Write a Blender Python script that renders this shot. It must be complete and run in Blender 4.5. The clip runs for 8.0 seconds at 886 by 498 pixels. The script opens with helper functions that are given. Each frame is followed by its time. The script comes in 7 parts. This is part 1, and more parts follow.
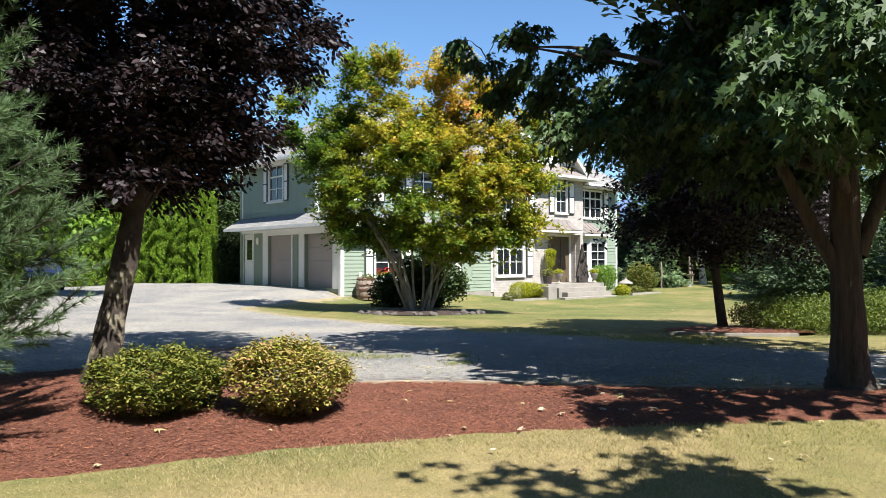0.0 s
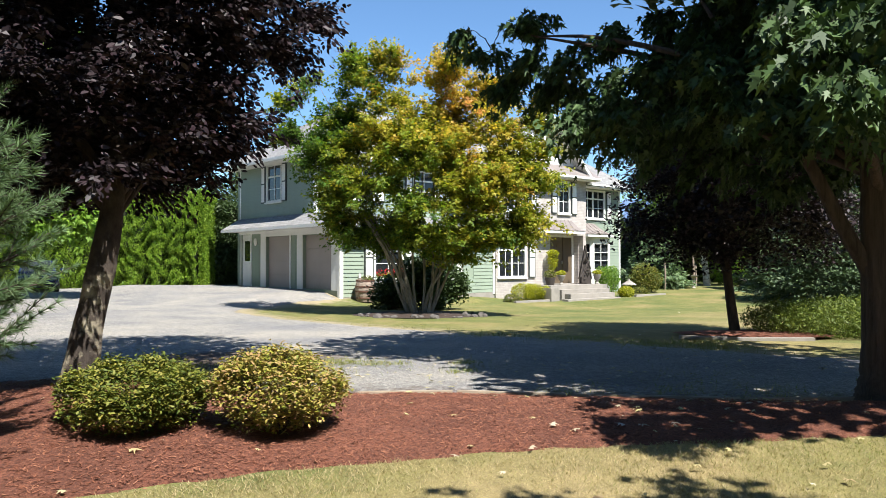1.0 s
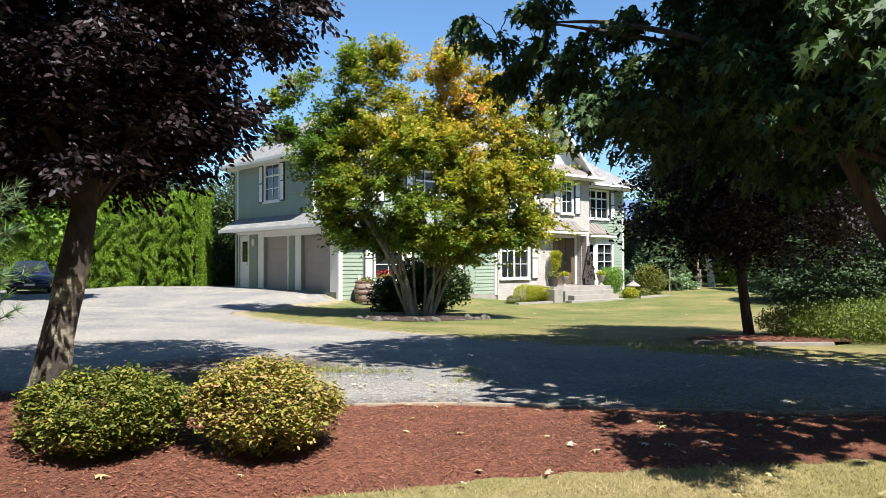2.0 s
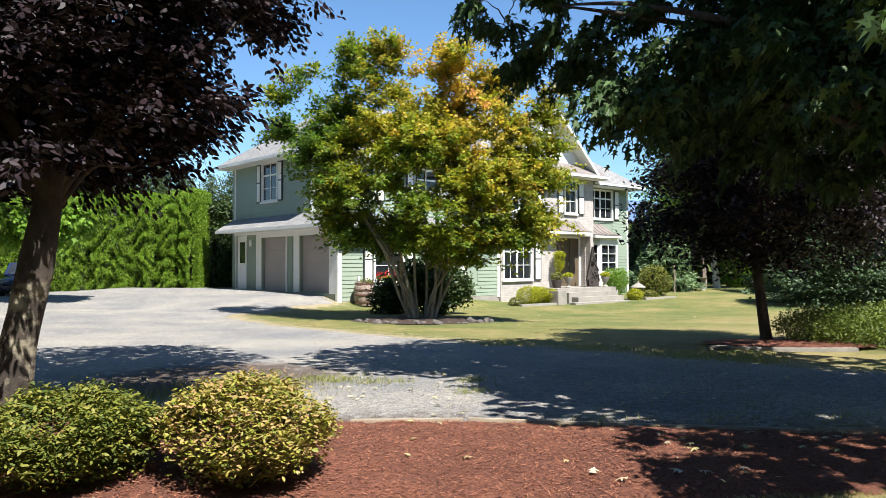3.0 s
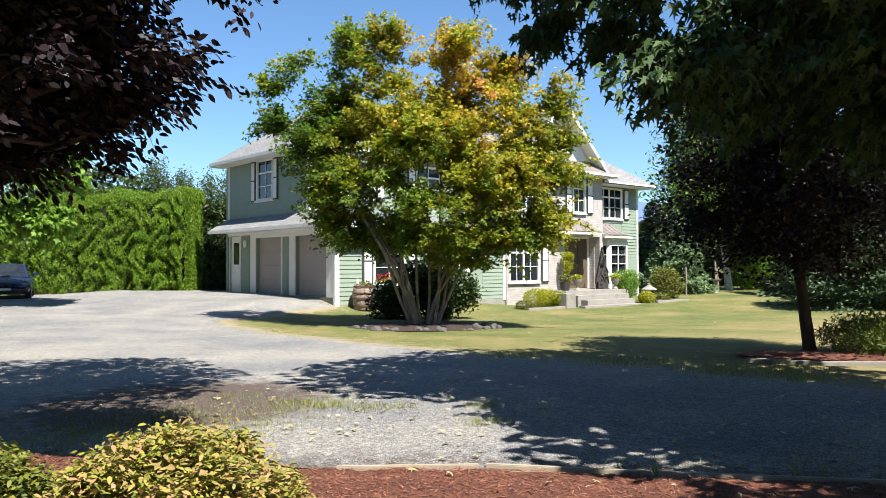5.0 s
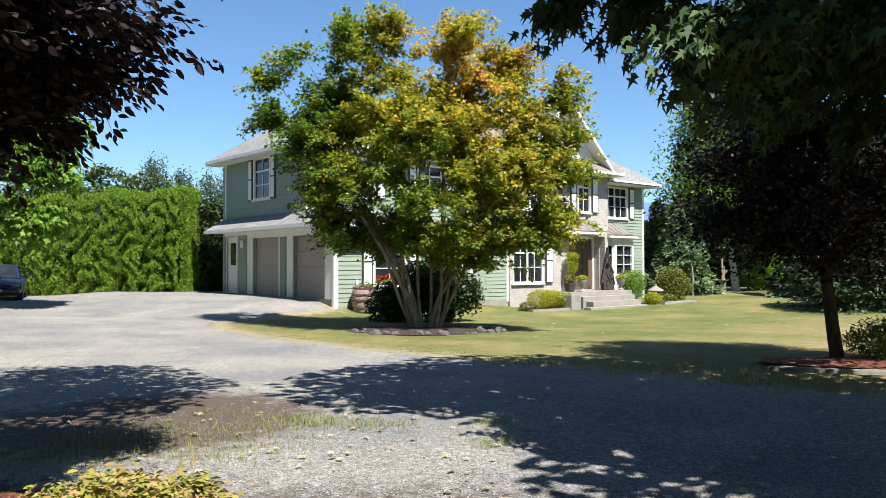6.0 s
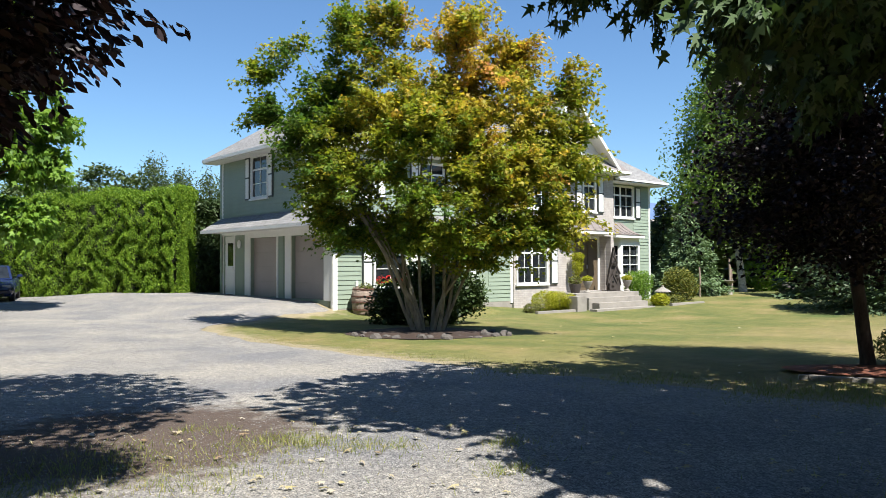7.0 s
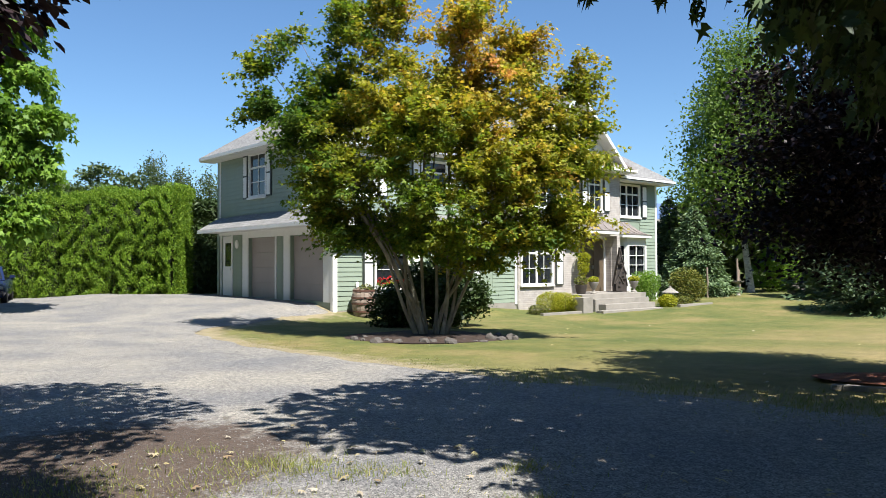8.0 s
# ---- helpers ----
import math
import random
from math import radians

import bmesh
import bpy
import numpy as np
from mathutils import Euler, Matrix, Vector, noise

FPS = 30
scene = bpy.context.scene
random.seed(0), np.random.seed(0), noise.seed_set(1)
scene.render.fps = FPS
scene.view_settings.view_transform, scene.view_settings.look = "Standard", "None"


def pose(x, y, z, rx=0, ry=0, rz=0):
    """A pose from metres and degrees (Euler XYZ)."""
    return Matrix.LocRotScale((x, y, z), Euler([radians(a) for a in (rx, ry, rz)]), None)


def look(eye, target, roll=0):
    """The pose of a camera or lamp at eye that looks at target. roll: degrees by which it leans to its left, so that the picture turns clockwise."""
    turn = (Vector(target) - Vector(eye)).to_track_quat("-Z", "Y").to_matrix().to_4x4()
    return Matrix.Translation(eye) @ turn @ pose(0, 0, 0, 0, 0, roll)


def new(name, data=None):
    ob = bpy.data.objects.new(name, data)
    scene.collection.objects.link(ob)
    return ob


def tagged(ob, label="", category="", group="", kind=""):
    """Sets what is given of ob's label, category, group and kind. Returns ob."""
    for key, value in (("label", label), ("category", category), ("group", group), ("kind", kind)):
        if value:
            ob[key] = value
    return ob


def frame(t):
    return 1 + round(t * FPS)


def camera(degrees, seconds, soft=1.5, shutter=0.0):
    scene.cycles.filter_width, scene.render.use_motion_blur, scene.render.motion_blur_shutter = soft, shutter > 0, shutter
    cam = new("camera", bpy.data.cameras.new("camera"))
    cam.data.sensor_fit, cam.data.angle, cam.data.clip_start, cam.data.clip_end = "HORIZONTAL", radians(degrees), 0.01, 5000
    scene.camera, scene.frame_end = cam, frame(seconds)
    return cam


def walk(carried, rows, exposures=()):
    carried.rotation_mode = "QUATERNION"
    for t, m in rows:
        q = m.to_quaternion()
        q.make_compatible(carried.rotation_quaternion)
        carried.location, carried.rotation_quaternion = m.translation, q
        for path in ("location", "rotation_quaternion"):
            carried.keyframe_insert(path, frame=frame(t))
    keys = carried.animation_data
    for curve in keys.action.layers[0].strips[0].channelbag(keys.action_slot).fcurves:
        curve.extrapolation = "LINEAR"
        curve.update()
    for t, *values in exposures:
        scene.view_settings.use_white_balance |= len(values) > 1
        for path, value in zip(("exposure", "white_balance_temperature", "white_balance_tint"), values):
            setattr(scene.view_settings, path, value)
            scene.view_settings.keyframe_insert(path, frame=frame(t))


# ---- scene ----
cam = camera(59.8, 8.0, 0.5)
# t, eye x y z, heading from +y towards +x, pitch, roll
PATH = [
    (0.0, -16.375, -24.785, 1.011, 40.99, 0.96, -0.08),
    (0.5, -16.206, -24.571, 1.017, 40.98, 0.99, -0.09),
    (1.0, -16.029, -24.345, 1.023, 40.97, 1.03, -0.10),
    (1.5, -15.844, -24.107, 1.029, 40.96, 1.05, -0.10),
    (3.0, -15.238, -23.329, 1.050, 40.90, 1.13, -0.13),
    (3.5, -15.019, -23.052, 1.057, 40.87, 1.15, -0.14),
    (4.0, -14.793, -22.767, 1.065, 40.84, 1.16, -0.14),
    (4.5, -14.562, -22.477, 1.073, 40.81, 1.18, -0.15),
    (6.0, -13.850, -21.585, 1.098, 40.70, 1.21, -0.18),
    (6.5, -13.615, -21.286, 1.107, 40.65, 1.21, -0.19),
    (7.0, -13.385, -20.989, 1.116, 40.60, 1.21, -0.19),
    (7.5, -13.164, -20.696, 1.125, 40.55, 1.21, -0.20),
    (8.0, -12.955, -20.409, 1.135, 40.50, 1.21, -0.21),
]
walk(cam, [(t, look((x, y, z), (x + math.sin(radians(a)), y + math.cos(radians(a)), z + math.tan(radians(b))), r)) for t, x, y, z, a, b, r in PATH],
     [(0.0, 1.30), (4.5, 1.31), (6.0, 1.17), (8.0, 1.08)])

# ---------------------------------------------------------------- light
SUN = Vector((-0.10, -1.0, 1.6)).normalized()
world = bpy.data.worlds.new("sky")
scene.world = world
world.use_nodes = True
wn = world.node_tree.nodes
sky = wn.new("ShaderNodeTexSky")
sky.sky_type, sky.sun_disc = "NISHITA", False
sky.sun_elevation = math.asin(SUN.z)
sky.sun_rotation = math.atan2(SUN.x, SUN.y) % (2 * math.pi)
sky.air_density, sky.dust_density, sky.ozone_density = 1.0, 0.25, 2.5
wn["Background"].inputs["Strength"].default_value = 0.050
deep = wn.new("ShaderNodeMix")
deep.data_type, deep.blend_type = "RGBA", "MULTIPLY"
deep.inputs[0].default_value, deep.inputs[7].default_value = 1.0, (1.04, 1.32, 1.54, 1)
world.node_tree.links.new(sky.outputs["Color"], deep.inputs[6])
world.node_tree.links.new(deep.outputs[2], wn["Background"].inputs["Color"])

sun = new("sun", bpy.data.lights.new("sun", "SUN"))
sun.data.energy, sun.data.angle, sun.data.color = 5.0, radians(0.53), (1.0, 0.965, 0.90)
sun.matrix_world = look(tuple(SUN * 60), (0, 0, 0))

rng = np.random.default_rng(7)


# ---------------------------------------------------------------- materials
def material(name):
    m = bpy.data.materials.new(name)
    m.use_nodes = True
    t = m.node_tree
    return m, t, t.nodes["Principled BSDF"]


def noise_node(t, scale, detail=4.0, rough=0.6, coord="Object", vec=None):
    n = t.nodes.new("ShaderNodeTexNoise")
    n.inputs["Scale"].default_value, n.inputs["Detail"].default_value, n.inputs["Roughness"].default_value = scale, detail, rough
    if vec is None:
        c = t.nodes.new("ShaderNodeTexCoord")
        vec = c.outputs[coord]
    t.links.new(vec, n.inputs["Vector"])
    return n.outputs["Fac"]


def ramp(t, fac, stops):
    r = t.nodes.new("ShaderNodeValToRGB")
    e = r.color_ramp.elements
    while len(e) < len(stops):
        e.new(0.5)
    for i, (p, c) in enumerate(stops):
        e[i].position, e[i].color = p, (*c, 1)
    t.links.new(fac, r.inputs["Fac"])
    return r.outputs["Color"]


def mix(t, fac, a, b, blend="MIX"):
    n = t.nodes.new("ShaderNodeMix")
    n.data_type, n.blend_type = "RGBA", blend
    for sock, v in ((n.inputs[0], fac), (n.inputs[6], a), (n.inputs[7], b)):
        if isinstance(v, bpy.types.NodeSocket):
            t.links.new(v, sock)
        elif isinstance(v, (int, float)):
            sock.default_value = v
        else:
            sock.default_value = (*v, 1)
    return n.outputs[2]


def bump(t, p, fac, strength, dist):
    b = t.nodes.new("ShaderNodeBump")
    b.inputs["Strength"].default_value, b.inputs["Distance"].default_value = strength, dist
    t.links.new(fac, b.inputs["Height"])
    t.links.new(b.outputs["Normal"], p.inputs["Normal"])


def surface(name, base, rough=0.7, var=0.12, scale=3.0, fine=40.0, depth=0.002, metal=0.0):
    """Paint, stone, wood and the like: a base colour with broad stains, fine grain and slight relief."""
    m, t, p = material(name)
    dark = tuple(c * (1 - 2 * var) for c in base)
    lite = tuple(min(1, c * (1 + var)) for c in base)
    broad = ramp(t, noise_node(t, scale), [(0.3, dark), (0.55, base), (0.8, lite)])
    f = noise_node(t, fine, 6)
    col = mix(t, 0.35, broad, ramp(t, f, [(0.25, tuple(c * 0.6 for c in base)), (0.7, lite)]))
    t.links.new(col, p.inputs["Base Color"])
    p.inputs["Roughness"].default_value, p.inputs["Metallic"].default_value = rough, metal
    bump(t, p, f, 0.6, depth)
    return m


def leaf_material(name, stops, tone=None, trans=0.35, rough=0.55):
    """Leaf colours by leaf; tone: colours for leaves that turn, by the leaf's own tone."""
    m, t, p = material(name)
    g = t.nodes.new("ShaderNodeNewGeometry")
    n = len(stops)
    col = ramp(t, g.outputs["Random Per Island"], [(i / max(1, n - 1), c) for i, c in enumerate(stops)])
    if tone:
        a = t.nodes.new("ShaderNodeAttribute")
        a.attribute_name = "tone"
        col2 = ramp(t, a.outputs["Fac"], [(i / max(1, len(tone) - 1), c) for i, c in enumerate(tone)])
        jitter = ramp(t, g.outputs["Random Per Island"], [(0.0, (0.6, 0.6, 0.6)), (1.0, (1.25, 1.25, 1.25))])
        col = mix(t, 1.0, col2, jitter, "MULTIPLY")
    t.links.new(col, p.inputs["Base Color"])
    p.inputs["Roughness"].default_value = rough
    p.inputs["Specular IOR Level"].default_value = 0.3
    tr = t.nodes.new("ShaderNodeBsdfTranslucent")
    brighter = mix(t, 1.0, col, (1.5, 1.6, 0.9), "MULTIPLY")
    t.links.new(brighter, tr.inputs["Color"])
    s = t.nodes.new("ShaderNodeMixShader")
    s.inputs[0].default_value = trans
    t.links.new(p.outputs[0], s.inputs[1])
    t.links.new(tr.outputs[0], s.inputs[2])
    t.links.new(s.outputs[0], t.nodes["Material Output"].inputs["Surface"])
    return m


def bark_material(name, base, stretch=0.15, scale=14.0, depth=0.02, moss=None, foot=None):
    m, t, p = material(name)
    c = t.nodes.new("ShaderNodeTexCoord")
    mp = t.nodes.new("ShaderNodeMapping")
    mp.inputs["Scale"].default_value = (1, 1, stretch)
    t.links.new(c.outputs["Object"], mp.inputs["Vector"])
    f = noise_node(t, scale, 8, 0.65, vec=mp.outputs["Vector"])
    col = ramp(t, f, [(0.3, tuple(x * 0.35 for x in base)), (0.5, base), (0.75, tuple(min(1, x * 1.6) for x in base))])
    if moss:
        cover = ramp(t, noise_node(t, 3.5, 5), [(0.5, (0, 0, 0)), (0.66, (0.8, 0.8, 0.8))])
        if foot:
            # lichen on the lowest stretch alone; bark above coloured dark for the crown's shade
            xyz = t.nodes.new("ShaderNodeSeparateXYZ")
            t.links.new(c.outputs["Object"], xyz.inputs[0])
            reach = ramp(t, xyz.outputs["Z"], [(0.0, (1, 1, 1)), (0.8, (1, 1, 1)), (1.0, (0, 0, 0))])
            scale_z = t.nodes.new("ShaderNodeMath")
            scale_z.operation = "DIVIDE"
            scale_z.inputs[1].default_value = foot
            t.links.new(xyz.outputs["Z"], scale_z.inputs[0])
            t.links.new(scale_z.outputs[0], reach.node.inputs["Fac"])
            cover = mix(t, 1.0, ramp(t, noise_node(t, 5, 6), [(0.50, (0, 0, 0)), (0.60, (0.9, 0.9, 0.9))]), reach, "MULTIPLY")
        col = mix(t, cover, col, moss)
    t.links.new(col, p.inputs["Base Color"])
    p.inputs["Roughness"].default_value = 0.9
    bump(t, p, f, 1.0, depth)
    return m


def lawn_material():
    m, t, p = material("lawn grass")
    patch = ramp(t, noise_node(t, 0.35, 5, 0.65), [(0.38, (0.27, 0.215, 0.115)), (0.53, (0.195, 0.172, 0.07)), (0.68, (0.105, 0.122, 0.034))])
    f = noise_node(t, 45, 6, 0.7)
    fine = ramp(t, f, [(0.25, (0.45, 0.42, 0.35)), (0.75, (1.35, 1.35, 1.2))])
    mid = ramp(t, noise_node(t, 4, 4), [(0.3, (0.8, 0.8, 0.75)), (0.7, (1.15, 1.12, 1.1))])
    green = ramp(t, noise_node(t, 0.4, 5, 0.65), [(0.34, (0.225, 0.185, 0.085)), (0.48, (0.145, 0.148, 0.045)), (0.66, (0.07, 0.10, 0.02))])
    c = t.nodes.new("ShaderNodeTexCoord")
    xyz = t.nodes.new("ShaderNodeSeparateXYZ")
    t.links.new(c.outputs["Object"], xyz.inputs[0])
    zone = t.nodes.new("ShaderNodeMapRange")
    zone.inputs["From Min"].default_value, zone.inputs["From Max"].default_value = -16.0, -10.0
    t.links.new(xyz.outputs["Y"], zone.inputs["Value"])
    patch = mix(t, zone.outputs["Result"], patch, green)
    edge = t.nodes.new("ShaderNodeAttribute")
    edge.attribute_name = "dry"
    rag = t.nodes.new("ShaderNodeMath")
    rag.operation = "ADD"
    t.links.new(edge.outputs["Fac"], rag.inputs[0])
    t.links.new(noise_node(t, 3.0, 6, 0.7), rag.inputs[1])
    patch = mix(t, ramp(t, rag.outputs[0], [(0.75, (0, 0, 0)), (1.15, (0.9, 0.9, 0.9))]), patch, (0.30, 0.255, 0.185))
    t.links.new(mix(t, 1.0, mix(t, 1.0, patch, fine, "MULTIPLY"), mid, "MULTIPLY"), p.inputs["Base Color"])
    p.inputs["Roughness"].default_value = 0.95
    bump(t, p, f, 0.8, 0.02)
    return m


def gravel_material():
    m, t, p = material("pale crushed gravel")
    c = t.nodes.new("ShaderNodeTexCoord")
    v = t.nodes.new("ShaderNodeTexVoronoi")
    v.inputs["Scale"].default_value = 80
    t.links.new(c.outputs["Object"], v.inputs["Vector"])
    stone = ramp(t, v.outputs["Color"], [(0.1, (0.10, 0.10, 0.101)), (0.5, (0.228, 0.225, 0.22)), (0.9, (0.375, 0.366, 0.352))])
    dust = ramp(t, noise_node(t, 0.6, 5, 0.6), [(0.35, (0.80, 0.81, 0.85)), (0.65, (1.30, 1.24, 1.12))])
    col = mix(t, 1.0, stone, dust, "MULTIPLY")
    col = mix(t, 1.0, col, ramp(t, noise_node(t, 13, 5, 0.7), [(0.3, (0.62, 0.62, 0.64)), (0.7, (1.26, 1.24, 1.21))]), "MULTIPLY")
    a = t.nodes.new("ShaderNodeAttribute")
    a.attribute_name = "soil"
    f = noise_node(t, 6, 6, 0.7)
    add = t.nodes.new("ShaderNodeMath")
    add.operation = "ADD"
    t.links.new(a.outputs["Fac"], add.inputs[0])
    t.links.new(f, add.inputs[1])
    cover = ramp(t, add.outputs[0], [(0.72, (0, 0, 0)), (0.98, (0.85, 0.85, 0.85))])
    earth = ramp(t, noise_node(t, 30, 5, 0.7), [(0.3, (0.02, 0.012, 0.008)), (0.6, (0.08, 0.044, 0.027)), (0.8, (0.14, 0.095, 0.048))])
    t.links.new(mix(t, cover, col, earth), p.inputs["Base Color"])
    p.inputs["Roughness"].default_value = 0.95
    bump(t, p, v.outputs["Distance"], 1.0, 0.012)
    return m


def mulch_material():
    m, t, p = material("red-brown bark mulch")
    f = noise_node(t, 38, 7, 0.75)
    col = ramp(t, f, [(0.3, (0.035, 0.012, 0.007)), (0.5, (0.145, 0.048, 0.026)), (0.75, (0.28, 0.112, 0.066))])
    col = mix(t, 1.0, col, ramp(t, noise_node(t, 1.4, 4), [(0.3, (0.75, 0.72, 0.7)), (0.7, (1.2, 1.2, 1.2))]), "MULTIPLY")
    t.links.new(col, p.inputs["Base Color"])
    p.inputs["Roughness"].default_value = 0.95
    bump(t, p, f, 1.0, 0.03)
    return m


def brick_material():
    m, t, p = material("limewashed brick")
    c = t.nodes.new("ShaderNodeTexCoord")
    mp = t.nodes.new("ShaderNodeMapping")
    mp.inputs["Rotation"].default_value = (radians(90), 0, 0)
    t.links.new(c.outputs["Object"], mp.inputs["Vector"])
    b = t.nodes.new("ShaderNodeTexBrick")
    b.inputs["Scale"].default_value = 1.0
    b.inputs["Brick Width"].default_value, b.inputs["Row Height"].default_value, b.inputs["Mortar Size"].default_value = 0.215, 0.075, 0.009
    b.inputs["Color1"].default_value, b.inputs["Color2"].default_value, b.inputs["Mortar"].default_value = (0.47, 0.437, 0.412, 1), (0.405, 0.376, 0.354, 1), (0.36, 0.334, 0.315, 1)
    t.links.new(mp.outputs["Vector"], b.inputs["Vector"])
    t.links.new(mix(t, 1.0, b.outputs["Color"], ramp(t, noise_node(t, 3, 5), [(0.3, (0.82, 0.8, 0.79)), (0.7, (1.1, 1.1, 1.1))]), "MULTIPLY"), p.inputs["Base Color"])
    p.inputs["Roughness"].default_value = 0.85
    bump(t, p, b.outputs["Color"], 0.7, 0.01)
    return m


def shingle_material(name, base):
    m, t, p = material(name)
    c = t.nodes.new("ShaderNodeTexCoord")
    b = t.nodes.new("ShaderNodeTexBrick")
    b.inputs["Scale"].default_value = 1.0
    b.inputs["Brick Width"].default_value, b.inputs["Row Height"].default_value, b.inputs["Mortar Size"].default_value = 0.3, 0.14, 0.012
    b.inputs["Color1"].default_value, b.inputs["Color2"].default_value = (*base, 1), (*[x * 0.8 for x in base], 1)
    b.inputs["Mortar"].default_value = (*[x * 0.55 for x in base], 1)
    t.links.new(c.outputs["UV"], b.inputs["Vector"])
    f = noise_node(t, 60, 4)
    t.links.new(mix(t, 1.0, b.outputs["Color"], ramp(t, noise_node(t, 1.2, 5), [(0.3, (0.85, 0.85, 0.86)), (0.7, (1.1, 1.1, 1.08))]), "MULTIPLY"), p.inputs["Base Color"])
    p.inputs["Roughness"].default_value = 0.9
    bump(t, p, b.outputs["Color"], 0.6, 0.012)
    return m


def glass_material(name, tint=(0.012, 0.014, 0.016)):
    m, t, p = material(name)
    col = ramp(t, noise_node(t, 2.0, 3), [(0.35, tint), (0.7, tuple(c * 2.2 for c in tint))])
    t.links.new(col, p.inputs["Base Color"])
    p.inputs["Roughness"].default_value = 0.04
    p.inputs["Specular IOR Level"].default_value = 0.5
    return m


M_LAWN, M_GRAVEL, M_MULCH, M_BRICK = lawn_material(), gravel_material(), mulch_material(), brick_material()
M_SHINGLE = shingle_material("weathered grey shingles", (0.24, 0.237, 0.235))
M_SIDING = surface("sage green siding paint", (0.265, 0.325, 0.255), 0.55, 0.05, 1.5, 60, 0.001)
M_WHITE = surface("white exterior trim paint", (0.80, 0.80, 0.77), 0.5, 0.04, 2, 50, 0.001)
M_SOFFIT = surface("off-white soffit board", (0.74, 0.73, 0.70), 0.6, 0.05, 2, 50, 0.001)
M_TAUPE = surface("taupe garage door paint", (0.37, 0.325, 0.305), 0.55, 0.05, 1.2, 70, 0.001)
M_DOOR = surface("brown entry door paint", (0.12, 0.09, 0.058), 0.45, 0.06, 2, 40, 0.001)
M_DARKGREEN = surface("dark green-grey shutter paint", (0.055, 0.065, 0.06), 0.5, 0.1, 2, 40, 0.001)
M_GLASS = glass_material("dark window glass")
M_HOOD = surface("weathered brown-grey metal roof", (0.26, 0.225, 0.21), 0.5, 0.12, 2.5, 30, 0.002, 0.3)
M_CONCRETE = surface("weathered concrete", (0.29, 0.268, 0.238), 0.9, 0.16, 2.0, 45, 0.004)
M_STONE = surface("grey field stone", (0.10, 0.088, 0.08), 0.9, 0.2, 4.0, 30, 0.01)
M_METAL = surface("dull steel", (0.45, 0.45, 0.44), 0.35, 0.05, 3, 30, 0.0005, 0.9)
M_BLACKIRON = surface("dark weathered wood", (0.05, 0.04, 0.035), 0.8, 0.2, 5, 30, 0.004)
M_BARREL = surface("weathered barrel oak", (0.30, 0.235, 0.19), 0.85, 0.2, 6, 30, 0.004)
M_RUST = surface("rusty barrel hoop", (0.15, 0.075, 0.055), 0.7, 0.2, 8, 30, 0.002, 0.4)
M_DARKMULCH = surface("dark damp mulch", (0.040, 0.024, 0.017), 0.95, 0.25, 5, 45, 0.02)
M_BARK = bark_material("furrowed grey-brown bark", (0.07, 0.054, 0.045), 0.10, 18, 0.04)
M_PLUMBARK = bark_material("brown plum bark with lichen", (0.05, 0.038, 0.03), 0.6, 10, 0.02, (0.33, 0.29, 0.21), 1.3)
M_DARKBARK = bark_material("dark purple-brown bark", (0.05, 0.038, 0.033), 0.4, 14, 0.01)
M_MAPLEBARK = bark_material("smooth grey-green maple bark", (0.21, 0.185, 0.15), 0.3, 8, 0.006, (0.28, 0.26, 0.21))
M_BIRCHBARK = bark_material("white birch bark", (0.55, 0.52, 0.47), 2.0, 6, 0.004)
L_BIGMAPLE = leaf_material("green maple leaf", [(0.024, 0.048, 0.016), (0.042, 0.078, 0.024), (0.07, 0.122, 0.036), (0.03, 0.058, 0.018)], trans=0.13)
L_PLUM = leaf_material("purple plum leaf", [(0.010, 0.008, 0.010), (0.017, 0.011, 0.014), (0.032, 0.018, 0.023), (0.012, 0.009, 0.011)], trans=0.06, rough=0.5)
L_JMAPLE = leaf_material("turning maple leaf", [(0.1, 0.1, 0.02)], tone=[(0.05, 0.11, 0.018), (0.13, 0.195, 0.022), (0.28, 0.275, 0.03), (0.48, 0.33, 0.048), (0.60, 0.285, 0.11)], trans=0.42)
L_HEDGE = leaf_material("bright cedar spray", [(0.06, 0.13, 0.013), (0.15, 0.25, 0.022), (0.23, 0.335, 0.034), (0.10, 0.19, 0.018)], trans=0.3)
L_BOX = leaf_material("green shrub leaf", [(0.036, 0.058, 0.009), (0.082, 0.105, 0.015), (0.145, 0.15, 0.022), (0.20, 0.175, 0.035)], trans=0.12)
L_BRONZE = leaf_material("yellow-bronze shrub leaf", [(0.07, 0.10, 0.014), (0.21, 0.21, 0.026), (0.30, 0.24, 0.06), (0.30, 0.18, 0.085), (0.15, 0.17, 0.022)], trans=0.12)
L_PINE = leaf_material("blue-green pine needle", [(0.065, 0.115, 0.052), (0.105, 0.17, 0.08), (0.155, 0.23, 0.11)], trans=0.2)
L_SPRUCE = leaf_material("dark spruce needle", [(0.04, 0.068, 0.034), (0.065, 0.105, 0.05), (0.095, 0.14, 0.065)], trans=0.15)
L_BIRCH = leaf_material("birch leaf", [(0.07, 0.115, 0.024), (0.115, 0.18, 0.034), (0.17, 0.25, 0.045)], trans=0.35)
L_BLUESPRUCE = leaf_material("blue-green spruce needle", [(0.085, 0.14, 0.07), (0.13, 0.195, 0.095), (0.18, 0.25, 0.125)], trans=0.15)
L_DARKSHRUB = leaf_material("dark evergreen leaf", [(0.025, 0.045, 0.015), (0.04, 0.07, 0.02), (0.06, 0.09, 0.03)], trans=0.15)
L_LIME = leaf_material("lime green leaf", [(0.17, 0.20, 0.012), (0.28, 0.29, 0.018), (0.38, 0.35, 0.03)], trans=0.35)
